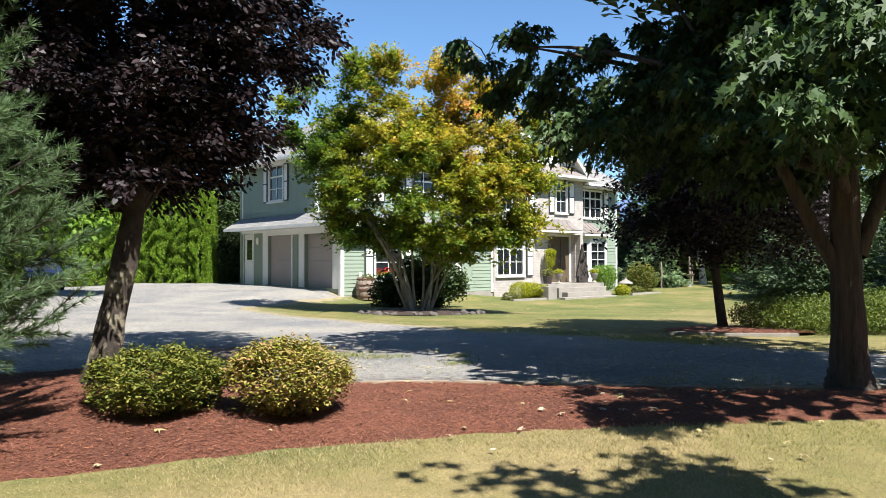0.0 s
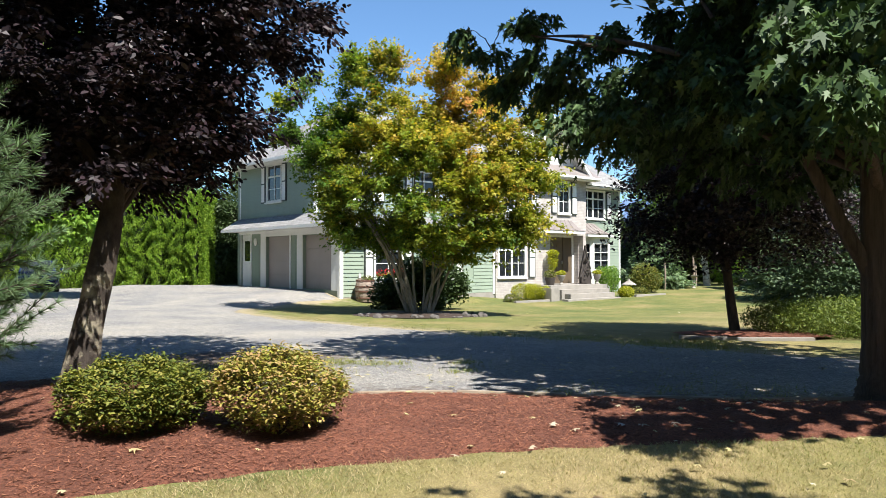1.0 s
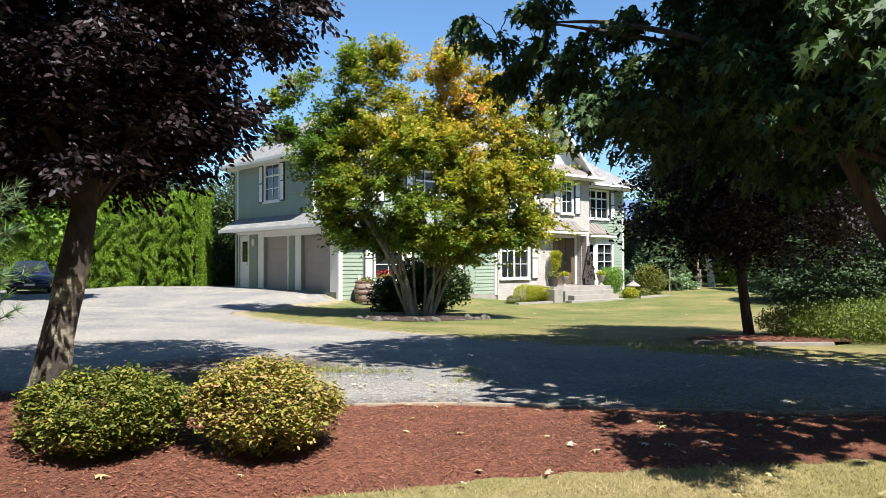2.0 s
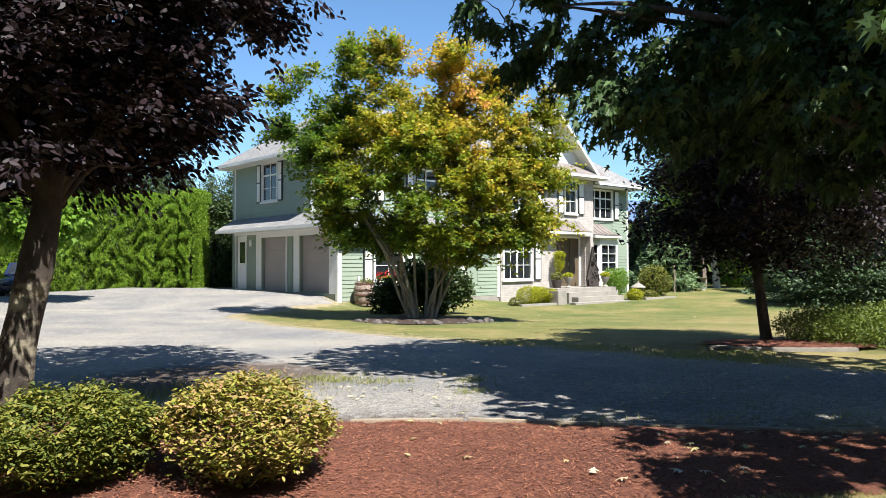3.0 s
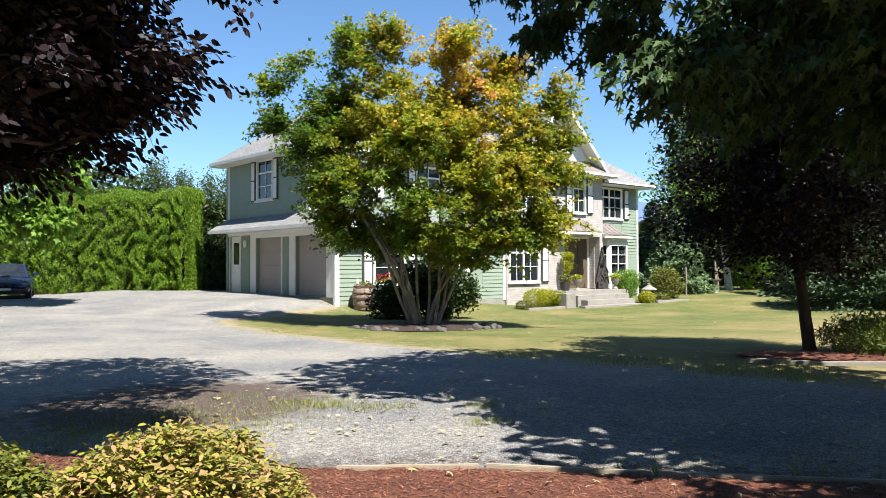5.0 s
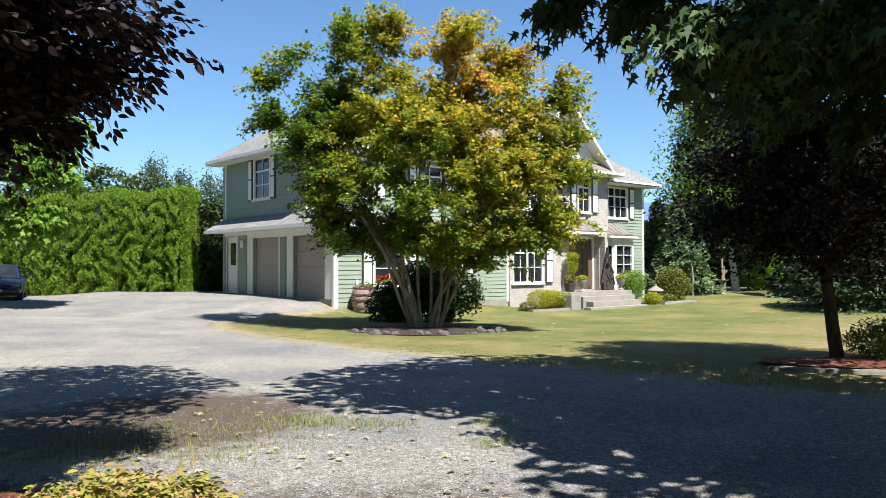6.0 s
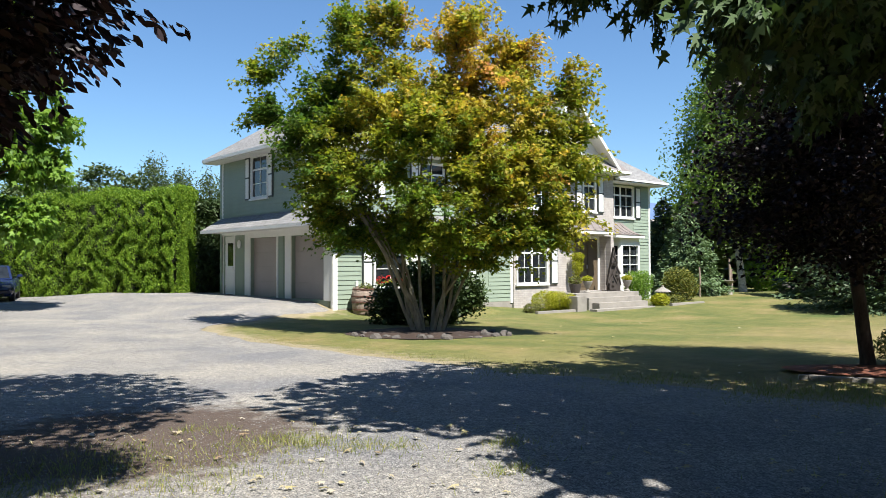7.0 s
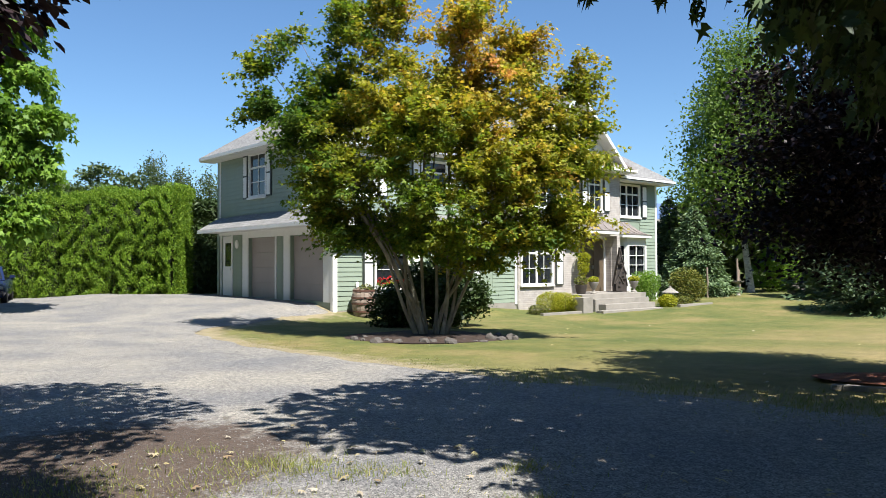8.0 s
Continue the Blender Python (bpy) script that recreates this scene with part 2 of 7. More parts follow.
L_GREEN = leaf_material("fresh green leaf", [(0.075, 0.155, 0.022), (0.13, 0.23, 0.028), (0.19, 0.30, 0.036)], trans=0.35)
L_FAR = leaf_material("far tree leaf", [(0.045, 0.07, 0.025), (0.065, 0.095, 0.03), (0.09, 0.12, 0.04)], trans=0.25)
L_JUNIPER = leaf_material("juniper spray", [(0.05, 0.08, 0.014), (0.095, 0.135, 0.02), (0.15, 0.185, 0.03)], trans=0.15)
L_RED = leaf_material("red geranium petal", [(0.45, 0.01, 0.01), (0.6, 0.02, 0.02)], trans=0.2)
L_GRASS = leaf_material("dry lawn blade", [(0.18, 0.165, 0.065), (0.32, 0.255, 0.14), (0.42, 0.34, 0.20), (0.25, 0.205, 0.10)], trans=0.25)
L_FARGRASS = leaf_material("front lawn blade", [(0.12, 0.15, 0.035), (0.20, 0.20, 0.065), (0.30, 0.26, 0.12), (0.16, 0.175, 0.05)], trans=0.25)
L_TUFT = leaf_material("weed grass blade", [(0.12, 0.17, 0.03), (0.24, 0.26, 0.07), (0.34, 0.29, 0.13)], trans=0.3)
L_FALLEN = leaf_material("fallen pale leaf", [(0.48, 0.43, 0.35), (0.36, 0.30, 0.22), (0.42, 0.37, 0.17), (0.26, 0.18, 0.11)], trans=0.1)
M_CHIP = leaf_material("bark chip", [(0.045, 0.017, 0.010), (0.145, 0.05, 0.028), (0.215, 0.083, 0.048), (0.28, 0.125, 0.075)], trans=0.0, rough=0.9)


# ---------------------------------------------------------------- mesh helpers
def part(name, bm, mat, parent=None, label="", smooth=False):
    me = bpy.data.meshes.new(name)
    bm.to_mesh(me)
    bm.free()
    return place(name, me, mat, parent, label, smooth)


def place(name, me, mat, parent=None, label="", smooth=False):
    me.materials.append(mat)
    if smooth:
        me.polygons.foreach_set("use_smooth", [True] * len(me.polygons))
    ob = new(name, me)
    if parent:
        ob.parent = parent
    if label:
        tagged(ob, label)
    return ob


def box(bm, x0, x1, y0, y1, z0, z1, bevel=0.0):
    r = bmesh.ops.create_cube(bm, size=1.0, matrix=Matrix.Translation(((x0 + x1) / 2, (y0 + y1) / 2, (z0 + z1) / 2)) @ Matrix.Diagonal((abs(x1 - x0), abs(y1 - y0), abs(z1 - z0), 1)))
    if bevel:
        es = {e for v in r["verts"] for e in v.link_edges}
        bmesh.ops.bevel(bm, geom=list(es), offset=bevel, segments=2, affect="EDGES")


def boxed(name, dims, mat, parent, bevel=0.0, label=""):
    bm = bmesh.new()
    box(bm, *dims, bevel)
    return part(name, bm, mat, parent, label)


def cells(bm, us, vs, solid, dims):
    """One connected panel from a grid of cells, with holes where solid() is false. dims(u, v, side) gives a corner."""
    us, vs = sorted(set(us)), sorted(set(vs))
    made = {}

    def vert(i, j, k):
        if (i, j, k) not in made:
            made[i, j, k] = bm.verts.new(dims(us[i], vs[j], k))
        return made[i, j, k]
    n, m = len(us) - 1, len(vs) - 1
    full = [[solid((us[i] + us[i + 1]) / 2, (vs[j] + vs[j + 1]) / 2) for j in range(m)] for i in range(n)]
    for i in range(n):
        for j in range(m):
            if not full[i][j]:
                continue
            for k in (0, 1):
                bm.faces.new([vert(*c, k) for c in ((i, j), (i + 1, j), (i + 1, j + 1), (i, j + 1))])
            for di, dj, a, b in ((-1, 0, (i, j), (i, j + 1)), (1, 0, (i + 1, j), (i + 1, j + 1)), (0, -1, (i, j), (i + 1, j)), (0, 1, (i, j + 1), (i + 1, j + 1))):
                p, q = i + di, j + dj
                if not (0 <= p < n and 0 <= q < m and full[p][q]):
                    bm.faces.new((vert(*a, 0), vert(*b, 0), vert(*b, 1), vert(*a, 1)))
    bmesh.ops.recalc_face_normals(bm, faces=bm.faces)


def slab(bm, quad, thick):
    """A thick panel from a quad or triangle given counter-clockwise from outside."""
    q = [Vector(v) for v in quad]
    n = (q[1] - q[0]).cross(q[-1] - q[0]).normalized() * thick
    top = [bm.verts.new(v) for v in q]
    low = [bm.verts.new(v - n) for v in q]
    bm.faces.new(top)
    bm.faces.new(low[::-1])
    for i in range(len(q)):
        j = (i + 1) % len(q)
        bm.faces.new((top[j], top[i], low[i], low[j]))


def roof_uv(me):
    """UVs in metres: along the slope and across it, so that courses run level."""
    uv = me.uv_layers.new(name="UVMap")
    for f in me.polygons:
        n = f.normal
        a = Vector((-n.y, n.x, 0))
        a = a.normalized() if a.length > 1e-4 else Vector((1, 0, 0))
        b = n.cross(a)
        for li in f.loop_indices:
            v = me.vertices[me.loops[li].vertex_index].co
            uv.data[li].uv = (v.dot(a), v.dot(b))


def raw_mesh(name, verts, polys, sizes):
    """Mesh from flat numpy arrays: verts (n, 3), polys (loops), sizes (corners per face)."""
    me = bpy.data.meshes.new(name)
    me.vertices.add(len(verts))
    me.vertices.foreach_set("co", np.asarray(verts, np.float32).ravel())
    me.loops.add(len(polys))
    me.loops.foreach_set("vertex_index", np.asarray(polys, np.int32))
    me.polygons.add(len(sizes))
    sizes = np.asarray(sizes, np.int32)
    me.polygons.foreach_set("loop_start", np.concatenate(([0], np.cumsum(sizes)[:-1])).astype(np.int32))
    me.update(calc_edges=True)
    return me


def frames(n, normal_up=0.6):
    """Random turn matrices whose third axis leans upward by normal_up."""
    z = rng.normal(size=(n, 3))
    z /= np.linalg.norm(z, axis=1)[:, None]
    z[:, 2] = np.abs(z[:, 2])
    z = z * (1 - normal_up) + np.array([0, 0, 1.0]) * normal_up
    z /= np.linalg.norm(z, axis=1)[:, None]
    x = rng.normal(size=(n, 3))
    x -= (x * z).sum(1)[:, None] * z
    x /= np.linalg.norm(x, axis=1)[:, None]
    return np.stack([x, np.cross(z, x), z], axis=2)


OVAL = np.array([(-0.5, 0, 0), (0.0, -0.28, 0.05), (0.5, 0, -0.04), (0.0, 0.28, 0.05)])
NARROW = np.array([(-0.5, 0, 0), (0.0, -0.13, 0.03), (0.5, 0, -0.05), (0.0, 0.13, 0.03)])
MAPLE = np.array([(-0.46, 0, 0), (-0.30, -0.30, -0.10), (-0.08, -0.13, 0.0), (0.13, -0.46, -0.17), (0.12, -0.11, 0.02), (0.70, 0.03, -0.14), (0.14, 0.12, 0.02), (0.09, 0.44, -0.15), (-0.08, 0.12, 0.0), (-0.33, 0.28, -0.08)])
TRIDENT = np.array([(-0.5, 0, 0), (-0.05, -0.48, -0.04), (0.1, -0.13, 0.02), (0.62, 0, -0.07), (0.1, 0.13, 0.02), (-0.05, 0.48, -0.04)])
LANCE = np.array([(-0.5, 0, 0), (-0.2, -0.21, 0.05), (0.18, -0.19, 0.03), (0.5, 0, -0.07), (0.18, 0.19, 0.03), (-0.2, 0.21, 0.05)])
SPRAY = np.array([(-0.5, 0, 0), (-0.05, -0.19, 0.03), (0.5, -0.02, -0.06), (0.0, 0.19, 0.03)])


def leaves(name, centres, size, shape, up=0.5, spread=0.3, tone=None, turns=None):
    """One mesh of many leaves, each a small polygon of its own."""
    n, k = len(centres), len(shape)
    s = size * rng.uniform(1 - spread, 1 + spread, n)
    turns = frames(n, up) if turns is None else turns
    v = np.einsum("nij,kj->nki", turns, shape) * s[:, None, None] + centres[:, None, :]
    me = raw_mesh(name, v.reshape(-1, 3), np.arange(n * k), np.full(n, k))
    if tone is not None:
        a = me.attributes.new("tone", "FLOAT", "POINT")
        a.data.foreach_set("value", np.repeat(tone, k).astype(np.float32))
    return me


class Tubes:
    """Collects tapered tubes along lines of points, for one mesh."""

    def __init__(self):
        self.v, self.f, self.n = [], [], 0

    def add(self, pts, radii, sides=8, rough=0.0):
        pts = np.asarray(pts, float)
        d = np.gradient(pts, axis=0)
        d /= np.linalg.norm(d, axis=1)[:, None] + 1e-9
        ref = np.array([1.0, 0, 0]) if abs(d[0][0]) < 0.8 else np.array([0, 1.0, 0])
        a = np.cross(d, ref)
        a /= np.linalg.norm(a, axis=1)[:, None] + 1e-9
        b = np.cross(d, a)
        th = np.linspace(0, 2 * np.pi, sides, endpoint=False)
        r = np.asarray(radii, float)[:, None] * np.ones(sides)
        if rough:
            r = r * (1 + rng.uniform(-rough, rough, r.shape))
        ring = pts[:, None] + (np.cos(th)[None, :, None] * a[:, None] + np.sin(th)[None, :, None] * b[:, None]) * r[..., None]
        m = len(pts)
        self.v.append(ring.reshape(-1, 3))
        i = np.arange(m - 1)[:, None] * sides
        j = np.arange(sides)[None]
        jn = (j + 1) % sides
        q = np.stack([i + j, i + jn, i + sides + jn, i + sides + j], -1).reshape(-1, 4) + self.n
        self.f.append(q)
        self.n += m * sides

    def mesh(self, name):
        f = np.concatenate(self.f)
        return raw_mesh(name, np.concatenate(self.v), f.ravel(), np.full(len(f), 4))


def curve_pts(a, b, n=6, sag=0.0, wob=0.0):
    """Points from a to b that bow by sag (up positive) and wander a little."""
    t = np.linspace(0, 1, n)[:, None]
    p = np.asarray(a, float) * (1 - t) + np.asarray(b, float) * t
    p[:, 2] += sag * 4 * (t * (1 - t))[:, 0]
    if wob:
        w = rng.normal(size=(n, 3)) * wob
        w[0] = w[-1] = 0
        p += w
    return p


def in_blobs(blobs, n, shell=0.45, bias=0.65):
    """n points in a set of ellipsoids (cx, cy, cz, rx, ry, rz), most of them towards the outside."""
    b = np.array(blobs, float)
    vol = b[:, 3] * b[:, 4] * b[:, 5]
    pick = rng.choice(len(b), n, p=vol ** bias / (vol ** bias).sum())
    d = rng.normal(size=(n, 3))
    d /= np.linalg.norm(d, axis=1)[:, None]
    r = rng.uniform(shell ** 3, 1, n) ** (1 / 3)
    return b[pick, :3] + d * r[:, None] * b[pick, 3:], d


def grow(limb_nodes, heads, twig):
    """Branches from the limbs out to each head of leaves, each springing from the nearest wood grown so far."""
    wood, nodes = Tubes(), [limb_nodes]
    order = np.argsort([((limb_nodes - h) ** 2).sum(1).min() for h in heads])
    for h in heads[order]:
        near = np.concatenate(nodes)
        i = np.argmin(((near - h) ** 2).sum(1) + 0.5 * np.maximum(0, near[:, 2] - h[2] + 0.1) ** 2)
        ln = np.linalg.norm(near[i] - h)
        p = curve_pts(near[i], h, 7, 0.07 * ln, 0.03 * ln)
        wood.add(p, np.linspace(twig * min(2.2, 1.2 + ln * 0.6), twig * 0.6, 7), 5)
        nodes.append(p[2:])
    return wood, np.concatenate(nodes)


def tree(name, label, base, limbs, blobs, bark, leaf, clusters, per, size, shape, spread, category="tree", up=0.5, shell=0.45, droop=0.0, flat=0.55, twig=0.009, rough=0.04, sides=12, clump=0, clump_r=0.5, twig_bark=None):
    """A tree: tapered trunk and limbs, branches out to each clump, twigs, and the leaves of the clumps."""
    root = tagged(new(name), label, category)
    root.location = base
    wood, nodes = Tubes(), []
    for pts, radii in limbs:
        pts = np.asarray(pts, float)
        t = np.linspace(0, 1, len(pts))
        tt = np.linspace(0, 1, max(6, 5 * len(pts)))
        p = np.stack([np.interp(tt, t, pts[:, i]) for i in range(3)], 1)
        for _ in range(3):
            p[1:-1] = (p[:-2] + p[1:-1] * 2 + p[2:]) / 4
        wood.add(p, np.interp(tt, t, radii), sides, rough)
        nodes.append(p[len(p) // 3:])
    place("trunk", wood.mesh("trunk"), bark, root, smooth=True)
    nodes = np.concatenate(nodes)
    heads, _ = in_blobs(blobs, clump or max(12, clusters // 8), shell)
    if clump:
        pick = rng.integers(0, clump, clusters)
        c = heads[pick] + rng.normal(size=(clusters, 3)) * clump_r * np.array([0.6, 0.6, 0.36])
    else:
        c, _ = in_blobs(blobs, clusters, shell)
    thin, nodes = grow(nodes, heads, twig)
    for p in c:
        i = np.argmin(((nodes - p) ** 2).sum(1))
        if ((nodes[i] - p) ** 2).sum() < 0.36:
            thin.add(np.stack([nodes[i], p]), [twig * 0.5, twig * 0.25], 3)
    tagged(place("branchwork", thin.mesh("branchwork"), twig_bark or bark, root), kind="stuff")
    n = clusters * per
    off = np.clip(rng.normal(size=(n, 3)), -1.7, 1.7) * spread
    off[:, 2] *= flat
    ctr = np.repeat(c, per, axis=0) + off
    ctr[:, 2] -= droop * (off[:, 0] ** 2 + off[:, 1] ** 2) / max(spread, 1e-3)
    tagged(place("crown", leaves("crown", ctr, size, shape, up, 0.35), leaf, root), kind="stuff")
    return root


def spray_tree(name, label, base, limbs, blobs, bark, leaf, heads, shoots, length, per, size, shape, rise=0.3, fall=0.3, hang=0.4, up=0.5, width=0.05, shell=0.3, tone=None, twig=0.006, twig_bark=None, rough=0.04, sides=12, centre=0.45, category="tree", top=(), top_leaves=0):
    """A tree whose leaves sit along leafy shoots: limbs, branches to each head, shoots fanning from the heads."""
    root = tagged(new(name), label, category)
    root.location = base
    wood, nodes = Tubes(), []
    for pts, radii in limbs:
        pts = np.asarray(pts, float)
        t = np.linspace(0, 1, len(pts))
        tt = np.linspace(0, 1, max(6, 5 * len(pts)))
        p = np.stack([np.interp(tt, t, pts[:, i]) for i in range(3)], 1)
        for _ in range(3):
            p[1:-1] = (p[:-2] + p[1:-1] * 2 + p[2:]) / 4
        wood.add(p, np.interp(tt, t, radii), sides, rough)
        nodes.append(p[len(p) // 3:])
    place("trunk", wood.mesh("trunk"), bark, root, smooth=True)
    hd, _ = in_blobs(blobs, heads, shell, 0.5)
    thin, _ = grow(np.concatenate(nodes), hd, twig)
    # shoots
    n = heads * shoots
    start = np.repeat(hd, shoots, 0)
    out = start - start * np.array([0, 0, centre])
    out[:, 2] = start[:, 2] * (1 - centre) * 0.35
    out /= np.linalg.norm(out, axis=1)[:, None] + 1e-6
    d = out * 0.75 + rng.normal(size=(n, 3)) * np.array([0.62, 0.62, 0.38]) + np.array([0, 0, rise])
    d /= np.linalg.norm(d, axis=1)[:, None]
    ln = length * rng.uniform(0.45, 1.25, n)
    for i in range(n):
        q = np.linspace(0, 1, 4)[:, None]
        p = start[i] + d[i] * ln[i] * q
        p[:, 2] -= fall * ln[i] * q[:, 0] ** 2
        thin.add(p, np.linspace(twig * 0.6, twig * 0.22, 4), 3)
    tagged(place("branchwork", thin.mesh("branchwork"), twig_bark or bark, root), kind="stuff")
    # leaves along the shoots, to both sides of each
    m = n * per
    s = np.repeat(np.arange(n), per)
    q = rng.uniform(0.12, 1.04, m)
    tan = d[s].copy()
    tan[:, 2] -= 2 * fall * q
    side = np.cross(tan, np.array([0, 0, 1.0]))
    side /= np.linalg.norm(side, axis=1)[:, None] + 1e-6
    sign = rng.choice([-1.0, 1.0], m)[:, None] * rng.uniform(0.2, 1.2, (m, 1))
    x = tan * 0.7 + side * sign + rng.normal(size=(m, 3)) * 0.25
    x[:, 2] -= hang
    x /= np.linalg.norm(x, axis=1)[:, None]
    c = start[s] + d[s] * (ln[s] * q)[:, None] + x * size * 0.75 + rng.normal(size=(m, 3)) * width
    c[:, 2] -= fall * ln[s] * q ** 2
    z = rng.normal(size=(m, 3)) * (1 - up) + np.array([0, 0, 1.4]) * up
    z -= (z * x).sum(1)[:, None] * x
    z /= np.linalg.norm(z, axis=1)[:, None]
    tn = tone(c, rng.normal(size=n)[s]) if tone else None
    tagged(place("crown", leaves("crown", c, size, shape, 0, 0.35, tn, np.stack([x, np.cross(z, x), z], 2)), leaf, root), kind="stuff")
    if top_leaves:
        # the high crown, out of view, in larger clusters added to cast shade
        c, _ = in_blobs(top, top_leaves, 0.1)
        tagged(place("high_crown", leaves("high_crown", c, size * 2.4, OVAL, 0.55, 0.35), leaf, root), kind="stuff")
    return root


def shrub(name, label, base, blobs, leaf, n, size, shape=OVAL, up=0.35, shell=0.72, category="shrub", bark=None, stems=9, jitter=0.015):
    """A shrub: stems from the ground and a skin of leaves."""
    root = tagged(new(name), label, category)
    root.location = base
    c, d = in_blobs(blobs, n, shell)
    c = c + rng.normal(size=c.shape) * jitter
    keep = c[:, 2] > 0.02
    c, d = c[keep], d[keep]
    st = Tubes()
    tips, _ = in_blobs(blobs, stems, 0.5)
    tips[:, 2] = np.maximum(tips[:, 2], 0.15)
    for p in tips:
        st.add(curve_pts((p[0] * 0.25, p[1] * 0.25, -0.05), p, 5, 0.02, 0.02), np.linspace(0.014, 0.004, 5), 5)
    tagged(place("stemwork", st.mesh("stemwork"), bark or M_DARKBARK, root), kind="stuff")
    tagged(place("foliage", leaves("foliage", c, size, shape, up, 0.35), leaf, root), kind="stuff")
    return root


# ---------------------------------------------------------------- ground
def ease(a, b, x):
    t = np.clip((x - a) / (b - a), 0, 1)
    return t * t * (3 - 2 * t)


def height(x, y):
    """The lie of the land: level drive, a dip in the front lawn, a rise to the garage."""
    x, y = np.asarray(x, float), np.asarray(y, float)
    z = -0.38 - 0.38 * np.exp(-((x - 9) / 11) ** 2 - ((y + 6) / 9) ** 2)
    d = (x + 16.4) * 0.656 + (y + 24.8) * 0.755
    z = z - 0.1 * (1 - ease(4.0, 7.0, d)) * ease(-40, -25, x)
    z = z + 0.40 * ease(-7, -0.3, x) * ease(-1.5, 1.5, y) * (1 - ease(12, 18, y)) * (1 - ease(6, 10, x))
    z = z + 0.16 * ease(2, 10, y) * (1 - ease(-4, 2, x))
    return np.minimum(z, -0.015)


def gz(x, y):
    return float(height(x, y))


def inside_distance(px, py, poly):
    """Distance to a closed line, negative inside."""
    p = np.array(poly, float)
    q = np.roll(p, -1, axis=0)
    best = np.full(px.shape, 1e9)
    ins = np.zeros(px.shape, bool)
    for (ax, ay), (bx, by) in zip(p, q):
        ex, ey = bx - ax, by - ay
        t = np.clip(((px - ax) * ex + (py - ay) * ey) / (ex * ex + ey * ey), 0, 1)
        best = np.minimum(best, np.hypot(px - ax - t * ex, py - ay - t * ey))
        cross = ((ay > py) != (by > py)) & (px < (bx - ax) * (py - ay) / (by - ay + 1e-12) + ax)
        ins ^= cross
    return np.where(ins, -best, best)


def wobble(px, py, amp):
    return amp * (np.sin(px * 2.1 + 1.3 * np.sin(py * 1.7)) * 0.5 + np.sin(py * 3.7 + px * 1.1) * 0.3 + np.sin(px * 7.3 - py * 5.1) * 0.2)


def smooth_line(poly, times=2):
    p = np.array(poly, float)
    for _ in range(times):
        q = np.roll(p, -1, axis=0)
        p = np.stack([p * 0.75 + q * 0.25, p * 0.25 + q * 0.75], 1).reshape(-1, 2)
    return p


def region(name, poly, step, lift, amp, extra=None):
    """A sheet over the ground inside a line; its rim follows the line."""
    lo, hi = poly.min(0) - 0.5, poly.max(0) + 0.5
    gx, gy = np.meshgrid(np.arange(lo[0], hi[0], step), np.arange(lo[1], hi[1], step), indexing="ij")
    dist = inside_distance(gx, gy, poly) + wobble(gx, gy, amp)
    g0, g1 = np.gradient(dist, step)
    ln = np.hypot(g0, g1) + 1e-6
    rim = np.abs(dist) < step * 0.75
    gx = np.where(rim, gx - dist * g0 / ln, gx)
    gy = np.where(rim, gy - dist * g1 / ln, gy)
    inner = dist < step * 0.75
    depth = np.maximum(0, -np.where(rim, 0, dist))
    gzv = height(gx, gy) + lift(gx, gy, depth)
    ok = inner[:-1, :-1] & inner[1:, :-1] & inner[1:, 1:] & inner[:-1, 1:]
    idx = np.arange(gx.size).reshape(gx.shape)
    quads = np.stack([idx[:-1, :-1][ok], idx[1:, :-1][ok], idx[1:, 1:][ok], idx[:-1, 1:][ok]], -1)
    used, inv = np.unique(quads, return_inverse=True)
    co = np.stack([gx.ravel()[used], gy.ravel()[used], gzv.ravel()[used]], 1)
    me = raw_mesh(name, co, inv.reshape(-1), np.full(len(quads), 4))
    me.polygons.foreach_set("use_smooth", [True] * len(quads))
    if extra is not None:
        a = me.attributes.new("soil", "FLOAT", "POINT")
        a.data.foreach_set("value", extra(co[:, 0], co[:, 1]).astype(np.float32))
    return me


def ground_sheet():
    def axis(lo, hi, step):
        core = np.arange(lo, hi + step, step)
        out = hi + np.cumsum(1.2 * 1.35 ** np.arange(24))
        left = lo - np.cumsum(1.2 * 1.35 ** np.arange(24))
        return np.concatenate([left[::-1], core, out])
    xs, ys = axis(-30, 45, 0.5), axis(-36, 36, 0.5)
    gx, gy = np.meshgrid(xs, ys, indexing="ij")
    gzv = height(gx, gy) + 0.012 * np.sin(gx * 1.3) * np.sin(gy * 1.7)
    idx = np.arange(gx.size).reshape(gx.shape)
    q = np.stack([idx[:-1, :-1], idx[1:, :-1], idx[1:, 1:], idx[:-1, 1:]], -1).reshape(-1, 4)
    me = raw_mesh("ground", np.stack([gx, gy, gzv], -1).reshape(-1, 3), q.ravel(), np.full(len(q), 4))
    me.polygons.foreach_set("use_smooth", [True] * len(q))
    return me


lawn = tagged(place("ground", ground_sheet(), M_LAWN), "dry yellow-green mown lawn reaching to the horizon", "lawn", kind="structure")

